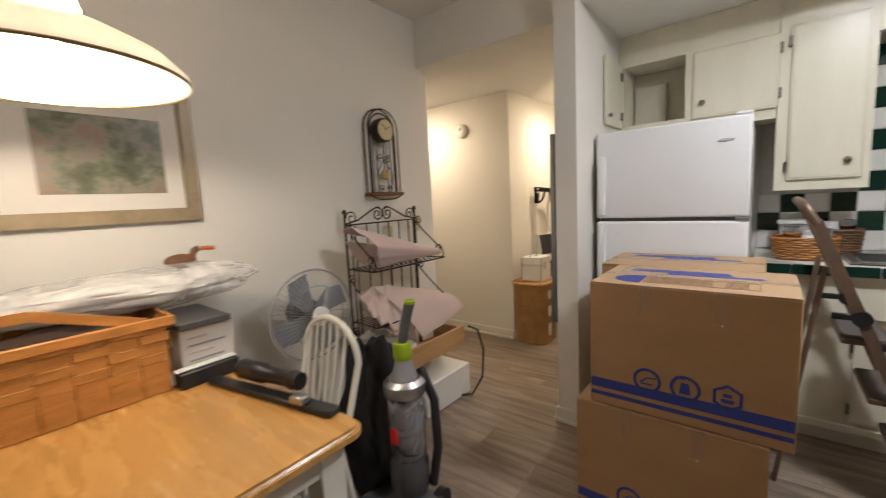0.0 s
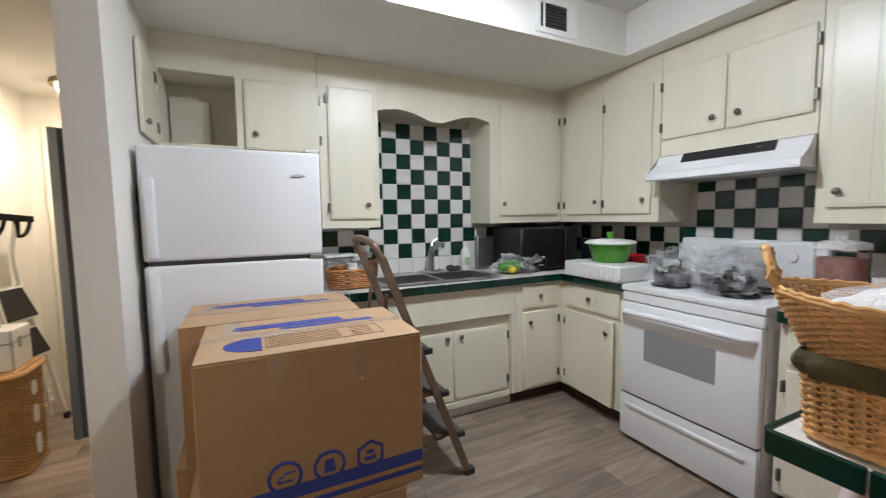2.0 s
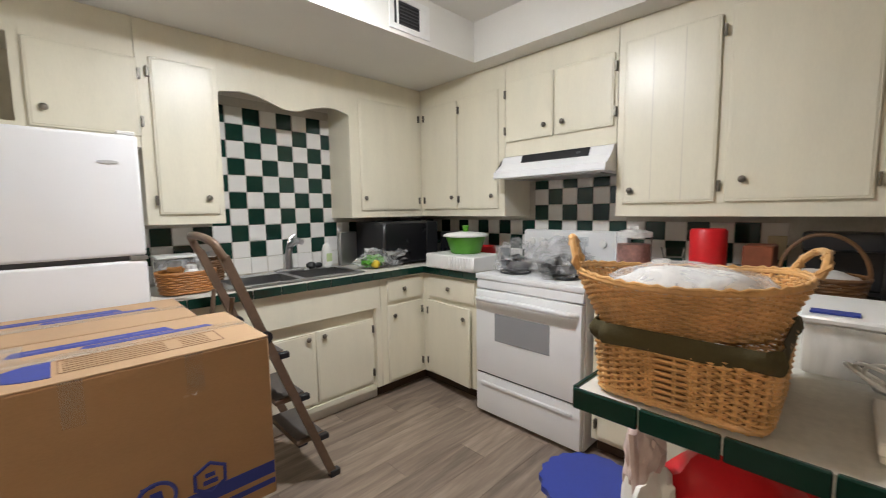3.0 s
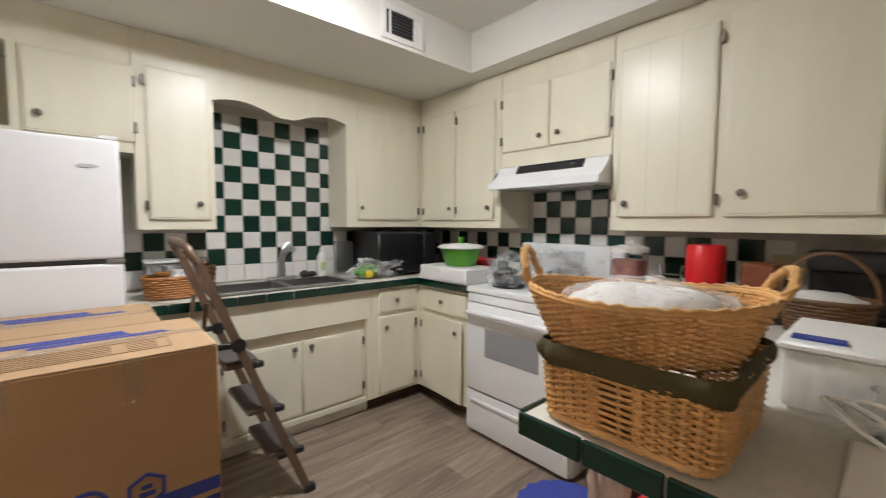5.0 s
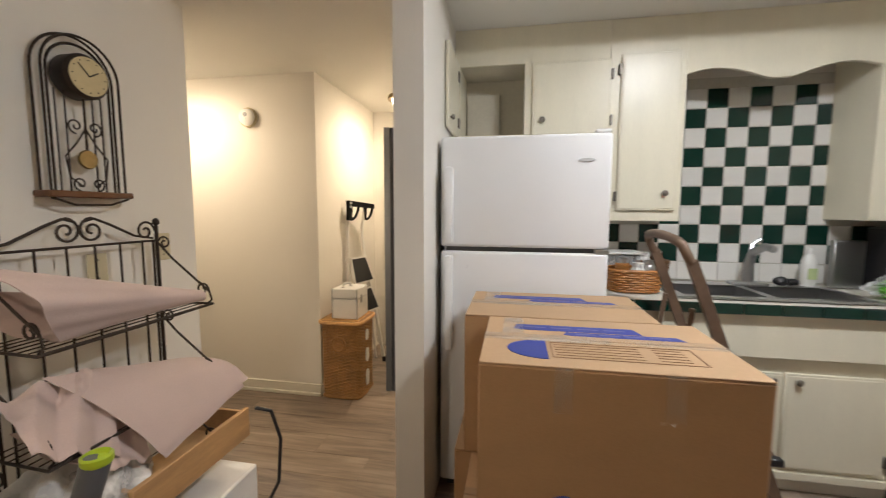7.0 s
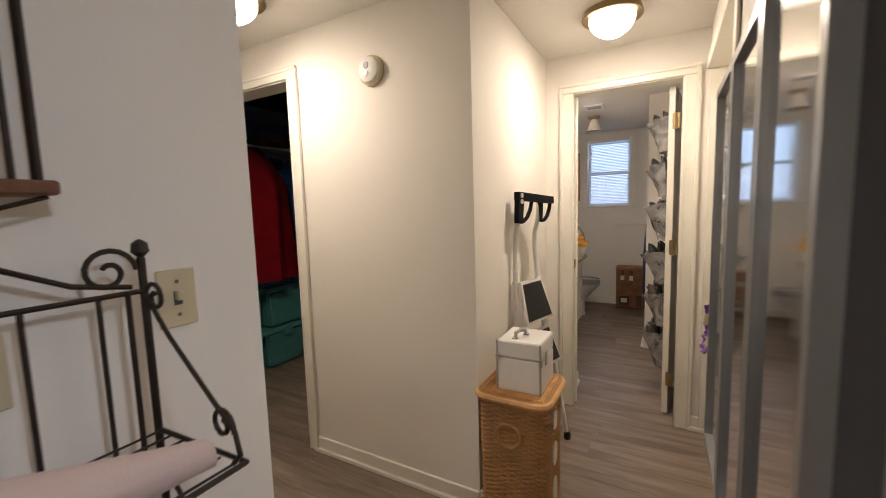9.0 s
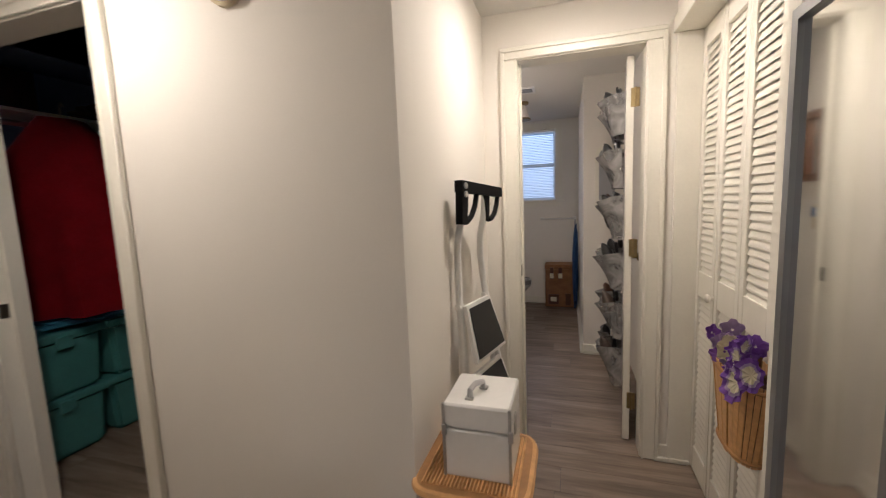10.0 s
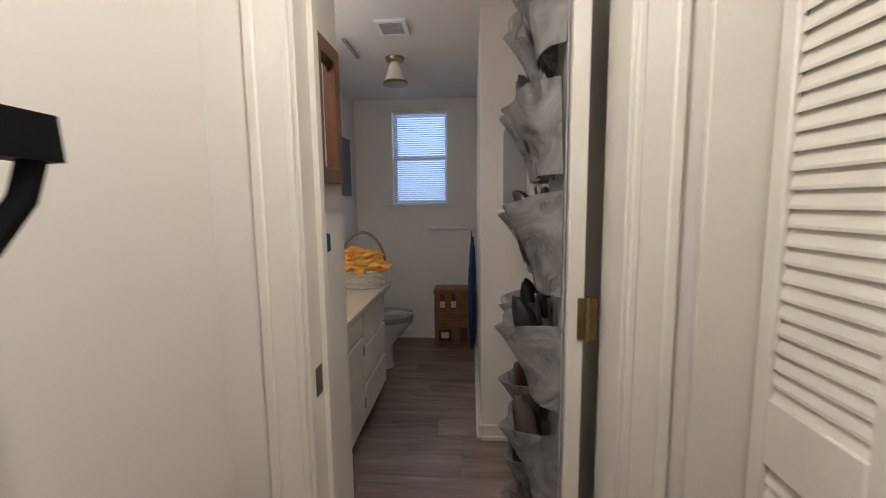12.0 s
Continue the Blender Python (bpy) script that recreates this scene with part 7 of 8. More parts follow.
def build_bifold():
    xf = 0.0
    edges = [3.815, 4.06, 4.305, 4.55, 4.795]
    for k in range(4):
        y0, y1 = edges[k] + 0.002, edges[k + 1] - 0.002
        t = thing("bifold_door", "cream painted louvered bifold closet door panel", "door", (xf, (y0 + y1) / 2, 0.012), group="louvered closet doors")
        for a, b in ((y0, y0 + 0.035), (y1 - 0.035, y1)):
            part("stile", box(xf, a, 0.012, xf + 0.028, b, 2.045, 0.003), TRIM, t)
        for za, zb in ((0.012, 0.13), (0.87, 0.985), (1.96, 2.045)):
            part("rail", box(xf + 0.001, y0 + 0.035, za, xf + 0.027, y1 - 0.035, zb, 0.002), TRIM, t)
        ang = radians(36)
        for za, zb in ((0.985, 1.96), (0.13, 0.87)):
            n = int((zb - za) / 0.029)
            for q in range(n):
                zc = za + (zb - za) * (q + 0.5) / n
                dx, dz = 0.016 * math.cos(ang + 0.55), 0.021 * math.sin(ang + 0.5)
                pts = [(xf + 0.014 - dx, zc - dz - 0.003), (xf + 0.014 + dx, zc + dz - 0.003), (xf + 0.014 + dx, zc + dz + 0.003), (xf + 0.014 - dx, zc - dz + 0.003)]
                part("slat", prism(pts, y0 + 0.035, y1 - 0.035, 'xz'), TRIM, t, smooth=0)
        if k == 3:
            part("knob", lathe([(0.009, xf - 0.001), (0.008, xf - 0.012), (0.018, xf - 0.02), (0.018, xf - 0.028), (0.008, xf - 0.034)], 0, y0 - 0.004, 18, axis='x', cz=0.905), WHITEP, t, "white wooden knob")
    t = thing("bifold_frame", "cream painted frame of the louvered closet", "door frame", (0.0, 4.3, 0), kind="structure")
    part("head", box(-0.115, 3.80, 2.05, 0.018, 4.81, 2.12, 0.003), TRIM, t)
    part("jamb", box(-0.10, 4.797, 0, 0.02, 4.8125, 2.05, 0.002), TRIM, t)
    part("jamb", box(-0.102, 3.80, 0, 0.02, 3.812, 2.05, 0.002), TRIM, t)
    part("casing_side", box(-0.114, 3.735, 0, -0.1025, 3.796, 2.05, 0.003), TRIM, t)


build_bifold()

# hanging basket with silk flowers
t = thing("hanging_basket", "tan slatted wall basket with purple silk pansies on the door", "flower basket", (-0.055, 4.05, 0.56))
cx, cy = -0.066, 4.04
part("lining", weave(cx, cy, 0.565, 0.80, 0.034, 0.085, 0.05, 0.15, 16, 12, 2.4, 0.0088, 0.0), WICKDK, t)
for k in range(28):
    a0, a1 = 2 * math.pi * (k + 0.07) / 28, 2 * math.pi * (k + 0.93) / 28
    bm = bmesh.new()
    lift = 0.0015 * (k % 3)
    vs = []
    for f in (0.0, 0.5, 1.0):
        for o in (0.0, 0.005):
            for a in (a0, a1):
                u = oval(a, 0.042 + 0.016 * f + o + lift, 0.095 + 0.065 * f ** 0.9 + o + lift, 2.4)
                vs.append(bm.verts.new((cx + u[0], cy + u[1], 0.56 + 0.265 * f)))
    for q in (0, 4):
        for e in ((0, 1, 5, 4), (2, 3, 7, 6), (0, 2, 6, 4), (1, 3, 7, 5)):
            bm.faces.new([vs[q + w] for w in e])
    bm.faces.new([vs[w] for w in (0, 1, 3, 2)])
    bm.faces.new([vs[w] for w in (8, 9, 11, 10)])
    part("slat", bm, WICKER, t, smooth=0)
for z, f in ((0.575, 0.05), (0.81, 0.97)):
    part("band", ring(cx, cy, z, 0.050 + 0.016 * f, 0.102 + 0.066 * f, 0.006, 2.4, 60), WICKER2, t, "thin cane band")
part("back_loop", tube([(cx + 0.052, cy - 0.06, 0.80), (cx + 0.055, cy - 0.03, 0.88), (cx + 0.055, cy + 0.03, 0.88), (cx + 0.052, cy + 0.06, 0.80)], 0.007, 6), WICKER2, t)
random.seed(11)


def flower(fx, fy, fz, r, m, tilt, seed):
    """Ruffled petals round a centre."""
    bm = bmesh.new()
    rnd = random.Random(seed)
    mm = Matrix.Translation((fx, fy, fz)) @ Euler((tilt[0], tilt[1], rnd.uniform(0, 6))).to_matrix().to_4x4()
    for k in range(5):
        a0 = 2 * math.pi * k / 5
        g = []
        for i in range(5):
            row = []
            for j in range(5):
                u, v = i / 4, -1 + j / 2
                ra = r * (0.12 + 0.88 * u)
                wd = 0.88 * math.sin(math.pi * min(1, 0.18 + 0.75 * u)) * v
                zz = 0.25 * r * u + 0.10 * r * math.sin(6 * v + k + seed) * u + 0.06 * r * rnd.uniform(-1, 1) * u
                row.append(bm.verts.new(mm @ Vector((ra * math.cos(a0 + wd), ra * math.sin(a0 + wd), zz))))
            g.append(row)
        for i in range(4):
            for j in range(4):
                bm.faces.new((g[i][j], g[i + 1][j], g[i + 1][j + 1], g[i][j + 1]))
    bmesh.ops.solidify(bm, geom=bm.faces[:], thickness=0.0008)
    return bm


BLOOMS = [(-0.128, 3.905, 0.825, 0.056, 0.1, 0.25), (-0.12, 3.93, 0.885, 0.042, 0.0, 0.1), (-0.122, 3.975, 0.85, 0.040, -0.3, 0.3), (-0.118, 3.855, 0.87, 0.042, 0.4, 0.2), (-0.085, 3.99, 0.895, 0.036, 0.2, 0.5)]


def pansy(p, r, yaw, tip, seed, grow=1.0, lift=0.0):
    """A ruffled round blossom that faces out from the door."""
    bm = bmesh.new()
    rnd = random.Random(seed)
    mm = Matrix.Translation(p) @ Euler((0, radians(-90) + tip, yaw)).to_matrix().to_4x4()
    n, rows = 40, 5
    ph = rnd.uniform(0, 6)
    mid = bm.verts.new(mm @ Vector((0, 0, lift)))
    prev = None
    for j in range(1, rows + 1):
        f = j / rows
        row = []
        for q in range(n):
            a = 2 * math.pi * q / n
            lobe = 1 + 0.13 * f * abs(math.sin(2.5 * a + ph)) - 0.06 * f
            z = lift + r * (0.32 * f ** 2 + 0.10 * f * f * math.sin(9 * a + ph) + 0.05 * f * math.sin(17 * a + 2 * ph)) * grow
            row.append(bm.verts.new(mm @ Vector((r * f * lobe * math.cos(a), r * f * lobe * math.sin(a), z))))
        for q in range(n):
            if prev:
                bm.faces.new((prev[q], prev[(q + 1) % n], row[(q + 1) % n], row[q]))
            else:
                bm.faces.new((mid, row[q], row[(q + 1) % n]))
        prev = row
    bmesh.ops.solidify(bm, geom=bm.faces[:], thickness=0.0008)
    return bm


PALEP = mat("pale_violet_petal", (0.50, 0.38, 0.62), 0.7, var=0.3, scale=20)
for k, (fx, fy, fz, r, yaw, tip) in enumerate(BLOOMS):
    p = (fx, fy, fz)
    fl = part("blossom", pansy(p, r, yaw, tip, k), PURPLE, t, "purple silk pansy")
    part("petal_ring", pansy(p, r * 0.70, yaw, tip, k, 0.9, 0.003), PALEP, fl, "pale violet inner petals")
    part("petal_eye", pansy(p, r * 0.52, yaw, tip, k, 0.8, 0.006), CREAM, fl, "cream pansy eye")
for k in range(26):
    g = k < 14
    fy = (4.13 if g else 4.05) + random.uniform(-0.05, 0.05)
    fz = (0.85 if g else 0.855) + random.uniform(-0.04, 0.04)
    part("ruffle", flower(-0.075 + random.uniform(-0.04, 0.03), fy, fz, random.uniform(0.026, 0.04), PURPLE, (random.uniform(-0.7, 0.7), -1.1 + random.uniform(-0.5, 0.5)), k), PURPLE if k % 3 else PALEP, t, "ruffled violet silk petals")
for k in range(5):
    part("leaf", flower(-0.10 + random.uniform(-0.03, 0.04), 4.02 + random.uniform(-0.13, 0.13), 0.82 + random.uniform(-0.02, 0.07), 0.03, CREAM, (random.uniform(-1, 1), -1.0), k + 80), CREAM, t)

# three-panel wall mirror on the partition
t = thing("wall_mirror", "three-panel wall mirror with brushed grey metal frames", "mirror", (-0.13, 3.18, 0.57))
edges = [2.66, 2.993, 3.327, 3.66]
for k in range(3):
    y0, y1 = edges[k] + 0.002, edges[k + 1] - 0.002
    xf = -0.155
    part("backing", box(-0.140, y0 + 0.002, 0.572, -0.1015, y1 - 0.002, 1.673), DKGREY, t)
    part("mirror_glass", box(xf + 0.003, y0 + 0.02, 0.592, xf + 0.008, y1 - 0.02, 1.655), MIRROR, t, "silvered mirror panel")
    part("frame", frame_plate(y0, 0.57, y1, 1.675, 0.022, xf - 0.008, -0.138, 'yz'), mat("brushed_grey", (0.38, 0.39, 0.40), 0.35, 0.8, var=0.15, stretch=(1, 1, 0.2)), t, "brushed grey metal frame")

# ---- walk-in closet ----
def bin_box(x, y, z, label, rz=0, sx=0.30, sy=0.40, h=0.36):
    t = thing("storage_bin", label, "storage bin", local=pose(x, y, z, 0, 0, rz), group="stacked storage bins")
    bm = bmesh.new()
    r = bmesh.ops.create_cube(bm, size=1)
    for v in r["verts"]:
        k = 0.88 if v.co.z < 0 else 1.0
        v.co = Vector((v.co.x * sx * k, v.co.y * sy * k, (v.co.z + 0.5) * (h - 0.03)))
    bmesh.ops.bevel(bm, geom=bm.edges[:], offset=0.025, segments=2, affect='EDGES')
    part("tub", bm, TEAL, t)
    lid = part("lid", box(-sx / 2 - 0.015, -sy / 2 - 0.015, h - 0.045, sx / 2 + 0.015, sy / 2 + 0.015, h, 0.012, seg=2), TEAL, t)
    part("latch", box(sx / 2 + 0.005, -0.04, h - 0.09, sx / 2 + 0.022, 0.04, h - 0.02, 0.005), TEAL, lid)
    part("grip", box(-0.05, -sy / 2 - 0.02, h - 0.085, 0.05, -sy / 2 + 0.0, h - 0.05, 0.005), TEAL, t)


for y in (4.07, 4.50, 4.94):
    for z in (0.0, 0.362):
        bin_box(-3.38 + (0.03 if z else 0.0), y, z, "teal plastic storage bin with a lid" + (" stacked on another" if z else " on the closet floor"), 2 if z else -2)
solid("folded_linen", blob(-3.35, 4.45, 0.76, 0.2, 0.42, 0.05, 0.35, 91, 4, flat=0.7245), mat("sky_cloth", (0.06, 0.25, 0.38), 0.9, var=0.2), "blue folded cloth on the storage bins", "cloth")
t = thing("closet_rod", "metal closet rod with a wooden shelf above", "closet rod", (-3.5, 4.7, 1.85))
part("rod", tube([(-3.42, HY + 0.125, 1.86), (-3.42, 5.575, 1.86)], 0.016, 10), STEEL, t)
part("shelf", box(-3.83, HY + 0.121, 1.93, -3.45, 5.579, 1.95, 0.002), WHITEP, t)


def garment(x, y, z, w, d, h, m, label, seed):
    t = thing("hanging_garment", label, "garment", (x, y, z - h), group="hanging clothes")
    bm = bmesh.new()
    n, rows = 40, 22
    rings = []
    for j in range(rows + 1):
        f = j / rows
        rg = []
        for k in range(n):
            a = 2 * math.pi * k / n
            wid = w * (0.22 + 0.78 * min(1, (f * 3.2)) ** 0.7) * (1 + 0.10 * f)
            dep = d * (0.4 + 0.6 * min(1, f * 4))
            fold = 1 + 0.09 * f * math.sin(9 * a + seed) + 0.05 * math.sin(5 * a + 3 * f + seed)
            rg.append(bm.verts.new((x + wid * math.cos(a) * fold, y + dep * math.sin(a) * fold, z - h * f)))
        rings.append(rg)
    for A, C in zip(rings, rings[1:]):
        for k in range(n):
            bm.faces.new((A[k], A[(k + 1) % n], C[(k + 1) % n], C[k]))
    bm.faces.new(rings[0])
    bm.faces.new(rings[-1][::-1])
    part("cloth", bm, m, t)
    part("hanger", tube([(x - w * 0.5, y, z - 0.06), (x, y, z + 0.02), (x, y, z + 0.07), (x + 0.02, y, z + 0.095), (x + 0.035, y, z + 0.07)], 0.004, 6), STEEL, t)


garment(-3.36, 4.31, 1.90, 0.30, 0.30, 1.10, REDCLOTH, "dark red wool coat on a hanger", 1)
garment(-3.40, 4.72, 1.74, 0.28, 0.07, 0.75, BLUECL, "blue shirt on a hanger", 3)
garment(-3.40, 4.90, 1.74, 0.28, 0.07, 0.72, PALECL, "pale shirt on a hanger", 4)
garment(-3.40, 5.08, 1.74, 0.28, 0.08, 0.75, BLKCLOTH, "black garment on a hanger", 5)
solid("shelf_hat", blob(-3.62, 4.75, 2.02, 0.16, 0.2, 0.075, 0.25, 95, 4, flat=1.951), BROWNCL, "dark brown hat on the closet shelf", "hat")
solid("shelf_box", box(-3.80, 4.0, 1.951, -3.52, 4.3, 2.18, 0.004), BROWNCL, "dark brown box on the closet shelf", "box")

# ---- bathroom ----
def build_bath_door():
    """Panel door, open, hinged at the right jamb."""
    L, th = 0.585, 0.035
    ang = 83
    m = pose(-0.256, BY + 0.118, 0, 0, 0, ang)
    t = thing("bathroom_door", "white painted bathroom door standing open", "door", local=m)
    part("slab", box(0.0, -0.0, 0.012, L, th, 2.02, 0.003), WHITEP, t)
    for z in (0.24, 1.07, 1.82):
        h = part("hinge", box(-0.005, -0.026, z - 0.045, -0.0005, 0.014, z + 0.045, 0.001), BRASS, t, "brass hinge")
        part("pin", tube([(-0.006, -0.006, z - 0.048), (-0.006, -0.006, z + 0.048)], 0.006, 8), BRASS, h)
    for s, y in ((1, th), (-1, 0)):
        part("door_knob", lathe([(0.028, y), (0.028, y + s * 0.006), (0.01, y + s * 0.01), (0.01, y + s * 0.035), (0.026, y + s * 0.045), (0.026, y + s * 0.065), (0.01, y + s * 0.072)], L - 0.06, 0, 20, axis='y', cz=0.95), BRASS, t, "brass knob")
    # hanging shoe organizer on the face toward the room
    o = thing("shoe_organizer", "grey mesh over-door shoe organizer full of shoes", "organizer", local=m)
    part("backing", box(0.04, th + 0.002, 0.30, L - 0.04, th + 0.006, 1.98), MESH, o)
    part("hook", box(0.1, -0.004, 1.96, 0.13, th + 0.004, 2.026, 0.001), STEEL, o)
    rnd = random.Random(5)
    for r in range(6):
        z0 = 0.28 + r * 0.275
        for c in range(2):
            u0, u1 = 0.05 + c * 0.245, 0.28 + c * 0.245
            dd_ = 0.135 + rnd.uniform(-0.02, 0.025)
            zt = z0 + 0.22 + rnd.uniform(-0.02, 0.02)

            def pocket(u, v, u0=u0, u1=u1, dd_=dd_, z0=z0, zt=zt, ph=rnd.uniform(0, 6)):
                a = math.pi * u
                out = dd_ * (0.42 + 0.58 * v ** 1.4) * math.sin(a) ** 0.4
                sag = 0.012 * math.sin(4 * a + ph) * v
                return (u0 + (u1 - u0) * u, th + 0.008 + out + sag, z0 + (zt - z0) * v - 0.035 * math.sin(a) * v ** 2)
            part("pocket", sheet(16, 10, pocket, 0.0025), NET, o, "sagging grey mesh pocket")
            # shoes in the pockets
            sm = rnd.choice((SHOEBK, SHOEBK, SHOEBK, SHOE, mat("dark_taupe_leather", (0.09, 0.065, 0.05), 0.5)))
            uc = (u0 + u1) / 2
            sh = thing("shoe", ("brown" if sm is SHOE else "black" if sm is SHOEBK else "taupe") + " leather shoe in an organizer pocket", "shoe", local=m @ pose(uc, th + 0.062, z0 + 0.025, rnd.uniform(-9, 0), 0, 0), group="shoes in the organizer")
            bm = blob(0, 0.0, 0.12, 0.036, 0.034, 0.105, 0.10, r * 2 + c + 200, 3, 2.0)
            for v in bm.verts:
                k = max(0.0, (v.co.z - 0.13) / 0.1)
                v.co.y += 0.018 * k * k
                v.co.x *= 1 - 0.2 * k
            part("upper", bm, sm, sh)
            part("sole", prism([(0.028, 0.02), (0.036, 0.09), (0.026, 0.15), (0.033, 0.20), (0.015, 0.232), (-0.015, 0.232), (-0.033, 0.20), (-0.026, 0.15), (-0.036, 0.09), (-0.028, 0.02)], -0.040, -0.030, 'xz'), SHOEBK, sh)
            part("heel", box(-0.028, -0.058, 0.165, 0.028, -0.040, 0.222, 0.006), SHOEBK, sh)


build_bath_door()


def build_window():
    x0, x1, z0, z1 = -1.236, -0.709, 1.31, 2.185
    y = BYF
    t = thing("window_bath", "white sash window with closed mini blinds", "window", ((x0 + x1) / 2, y, z0), kind="structure")
    part("casing", frame_plate(x0 - 0.075, z0 - 0.075, x1 + 0.075, z1 + 0.07, 0.075, y - 0.016, y - 0.001, 'xz'), TRIM, t)
    part("sill", box(x0 - 0.09, y - 0.035, z0 - 0.012, x1 + 0.09, y - 0.001, z0 + 0.006, 0.003), TRIM, t)
    part("sash_frame", frame_plate(x0, z0, x1, (z0 + z1) / 2 + 0.015, 0.035, y + 0.05, y + 0.075, 'xz'), WHITEP, t)
    part("sash_frame", frame_plate(x0, (z0 + z1) / 2 - 0.015, x1, z1, 0.035, y + 0.078, y + 0.10, 'xz'), WHITEP, t)
    for a, b, yy in ((z0 + 0.03, (z0 + z1) / 2 - 0.01, 0.061), ((z0 + z1) / 2 + 0.01, z1 - 0.03, 0.088)):
        g = part("pane", box(x0 + 0.03, y + yy, a, x1 - 0.03, y + yy + 0.004, b), CLEAR, t)
        g.visible_shadow = False
    blind = thing("mini_blind", "white slatted mini blind in the bathroom window", "blind", ((x0 + x1) / 2, y + 0.02, z0))
    part("head_rail", box(x0 + 0.008, y + 0.006, z1 - 0.03, x1 - 0.008, y + 0.036, z1 - 0.003, 0.003), WHITEPL, blind)
    n = 42
    for k in range(n):
        zc = z0 + 0.02 + (z1 - z0 - 0.06) * k / (n - 1)
        a = radians(38)
        dx, dz = 0.0115 * math.cos(a), 0.0115 * math.sin(a)
        pts = [(y + 0.02 - dx, zc - dz), (y + 0.02 + dx, zc + dz), (y + 0.02 + dx, zc + dz + 0.001), (y + 0.02 - dx, zc - dz + 0.001)]
        part("slat", prism([(p[0], p[1]) for p in pts], x0 + 0.012, x1 - 0.012, 'yz'), BLIND, blind, smooth=0)
    part("bottom_rail", box(x0 + 0.01, y + 0.01, z0 + 0.002, x1 - 0.01, y + 0.032, z0 + 0.016, 0.003), WHITEPL, blind)
    part("wand", tube([(x0 + 0.06, y + 0.0, z1 - 0.03), (x0 + 0.065, y - 0.002, z0 + 0.32)], 0.004, 6), CLEAR, blind)


BLIND = slat_mat()
build_window()
t = thing("vanity", "white bathroom vanity cabinet with a cream top", "vanity", (-1.3, 5.9, 0))
part("body", box(-1.598, 5.21, 0.09, -1.10, 6.70, 0.765, 0.003), WHITEP, t)
part("toe_kick", box(-1.598, 5.21, 0.0, -1.16, 6.68, 0.09), DKGREY, t)
part("top", box(-1.598, 5.202, 0.765, -1.04, 6.73, 0.80, 0.01, seg=2), mat("cream_top", (0.72, 0.62, 0.46), 0.22, var=0.06), t, "cream moulded top")
part("splash", box(-1.598, 5.202, 0.80, -1.58, 6.73, 0.89, 0.003), mat("cream_top", (0.72, 0.62, 0.46)), t)
for a, b in ((5.25, 5.72), (5.74, 6.15)):
    d = part("door", box(-1.10, a, 0.14, -1.083, b, 0.60, 0.003), WHITEP, t)
    part("hinge", box(-1.087, b - 0.01, 0.2, -1.08, b + 0.004, 0.25), PEWTER, d)
    part("hinge", box(-1.087, b - 0.01, 0.5, -1.08, b + 0.004, 0.55), PEWTER, d)
    part("false_front", box(-1.10, a, 0.62, -1.085, b, 0.74, 0.003), WHITEP, t)
for z in (0.12, 0.34, 0.55):
    part("drawer", box(-1.10, 6.18, z, -1.083, 6.68, z + 0.19, 0.003), WHITEP, t)
t = thing("toilet", "grey-white ceramic toilet beside the vanity", "toilet", (-1.3, 7.2, 0))
part("tank", box(-1.59, 6.98, 0.36, -1.41, 7.42, 0.76, 0.02, seg=2), CERAM, t)
part("tank_lid", box(-1.598, 6.965, 0.76, -1.395, 7.435, 0.79, 0.01), CERAM, t)
bm = bmesh.new()
rings = []
for rx, ry, dx, z in ((0.11, 0.10, 0, 0.0), (0.10, 0.09, 0, 0.05), (0.10, 0.085, 0.0, 0.18), (0.17, 0.15, 0.03, 0.30), (0.215, 0.185, 0.05, 0.37), (0.22, 0.19, 0.05, 0.395)):
    rings.append([bm.verts.new((-1.24 + dx + rx * math.cos(2 * math.pi * k / 32), 7.2 + ry * math.sin(2 * math.pi * k / 32), z)) for k in range(32)])
for A, C in zip(rings, rings[1:]):
    for k in range(32):
        bm.faces.new((A[k], A[(k + 1) % 32], C[(k + 1) % 32], C[k]))
bm.faces.new(rings[0][::-1])
bm.faces.new(rings[-1])
part("bowl", bm, CERAM, t)
part("seat", prism([(-1.19 + oval(2 * math.pi * k / 36, 0.225, 0.19, 2.2)[0], 7.2 + oval(2 * math.pi * k / 36, 0.225, 0.19, 2.2)[1]) for k in range(36)], 0.397, 0.415), GREYCER, t)
part("seat_lid", prism([(-1.19 + oval(2 * math.pi * k / 36, 0.225, 0.19, 2.2)[0], 7.2 + oval(2 * math.pi * k / 36, 0.225, 0.19, 2.2)[1]) for k in range(36)], 0.418, 0.44), GREYCER, t, "pale grey closed lid")
t = thing("trunk_hamper", "brown wicker trunk hamper with buckle straps", "hamper", (-0.65, 7.78, 0))
part("body", box(-0.835, 7.665, 0.01, -0.475, 7.885, 0.48, 0.008), TAN, t)
bm = bmesh.new()
for k in range(34):
    z = 0.02 + k * 0.0136
    tube([(-0.838, 7.662, z), (-0.472, 7.662, z)], 0.006, 5, False, bm)
part("weave", bm, TAN, t)
lid = part("lid", box(-0.845, 7.655, 0.48, -0.465, 7.89, 0.535, 0.012, seg=2), TAN, t)
for x in (-0.76, -0.66):
    part("strap", box(x - 0.02, 7.645, 0.36, x + 0.02, 7.657, 0.50, 0.002), SHOE, lid, "brown leather strap")
    part("buckle_patch", box(x - 0.022, 7.640, 0.37, x + 0.022, 7.647, 0.43, 0.002), CREAM, lid, "pale patch")
part("front_pocket", box(-0.80, 7.64, 0.05, -0.68, 7.662, 0.17, 0.004), SHOE, t)
part("buckle_patch", box(-0.775, 7.634, 0.085, -0.705, 7.641, 0.14, 0.002), CREAM, t)
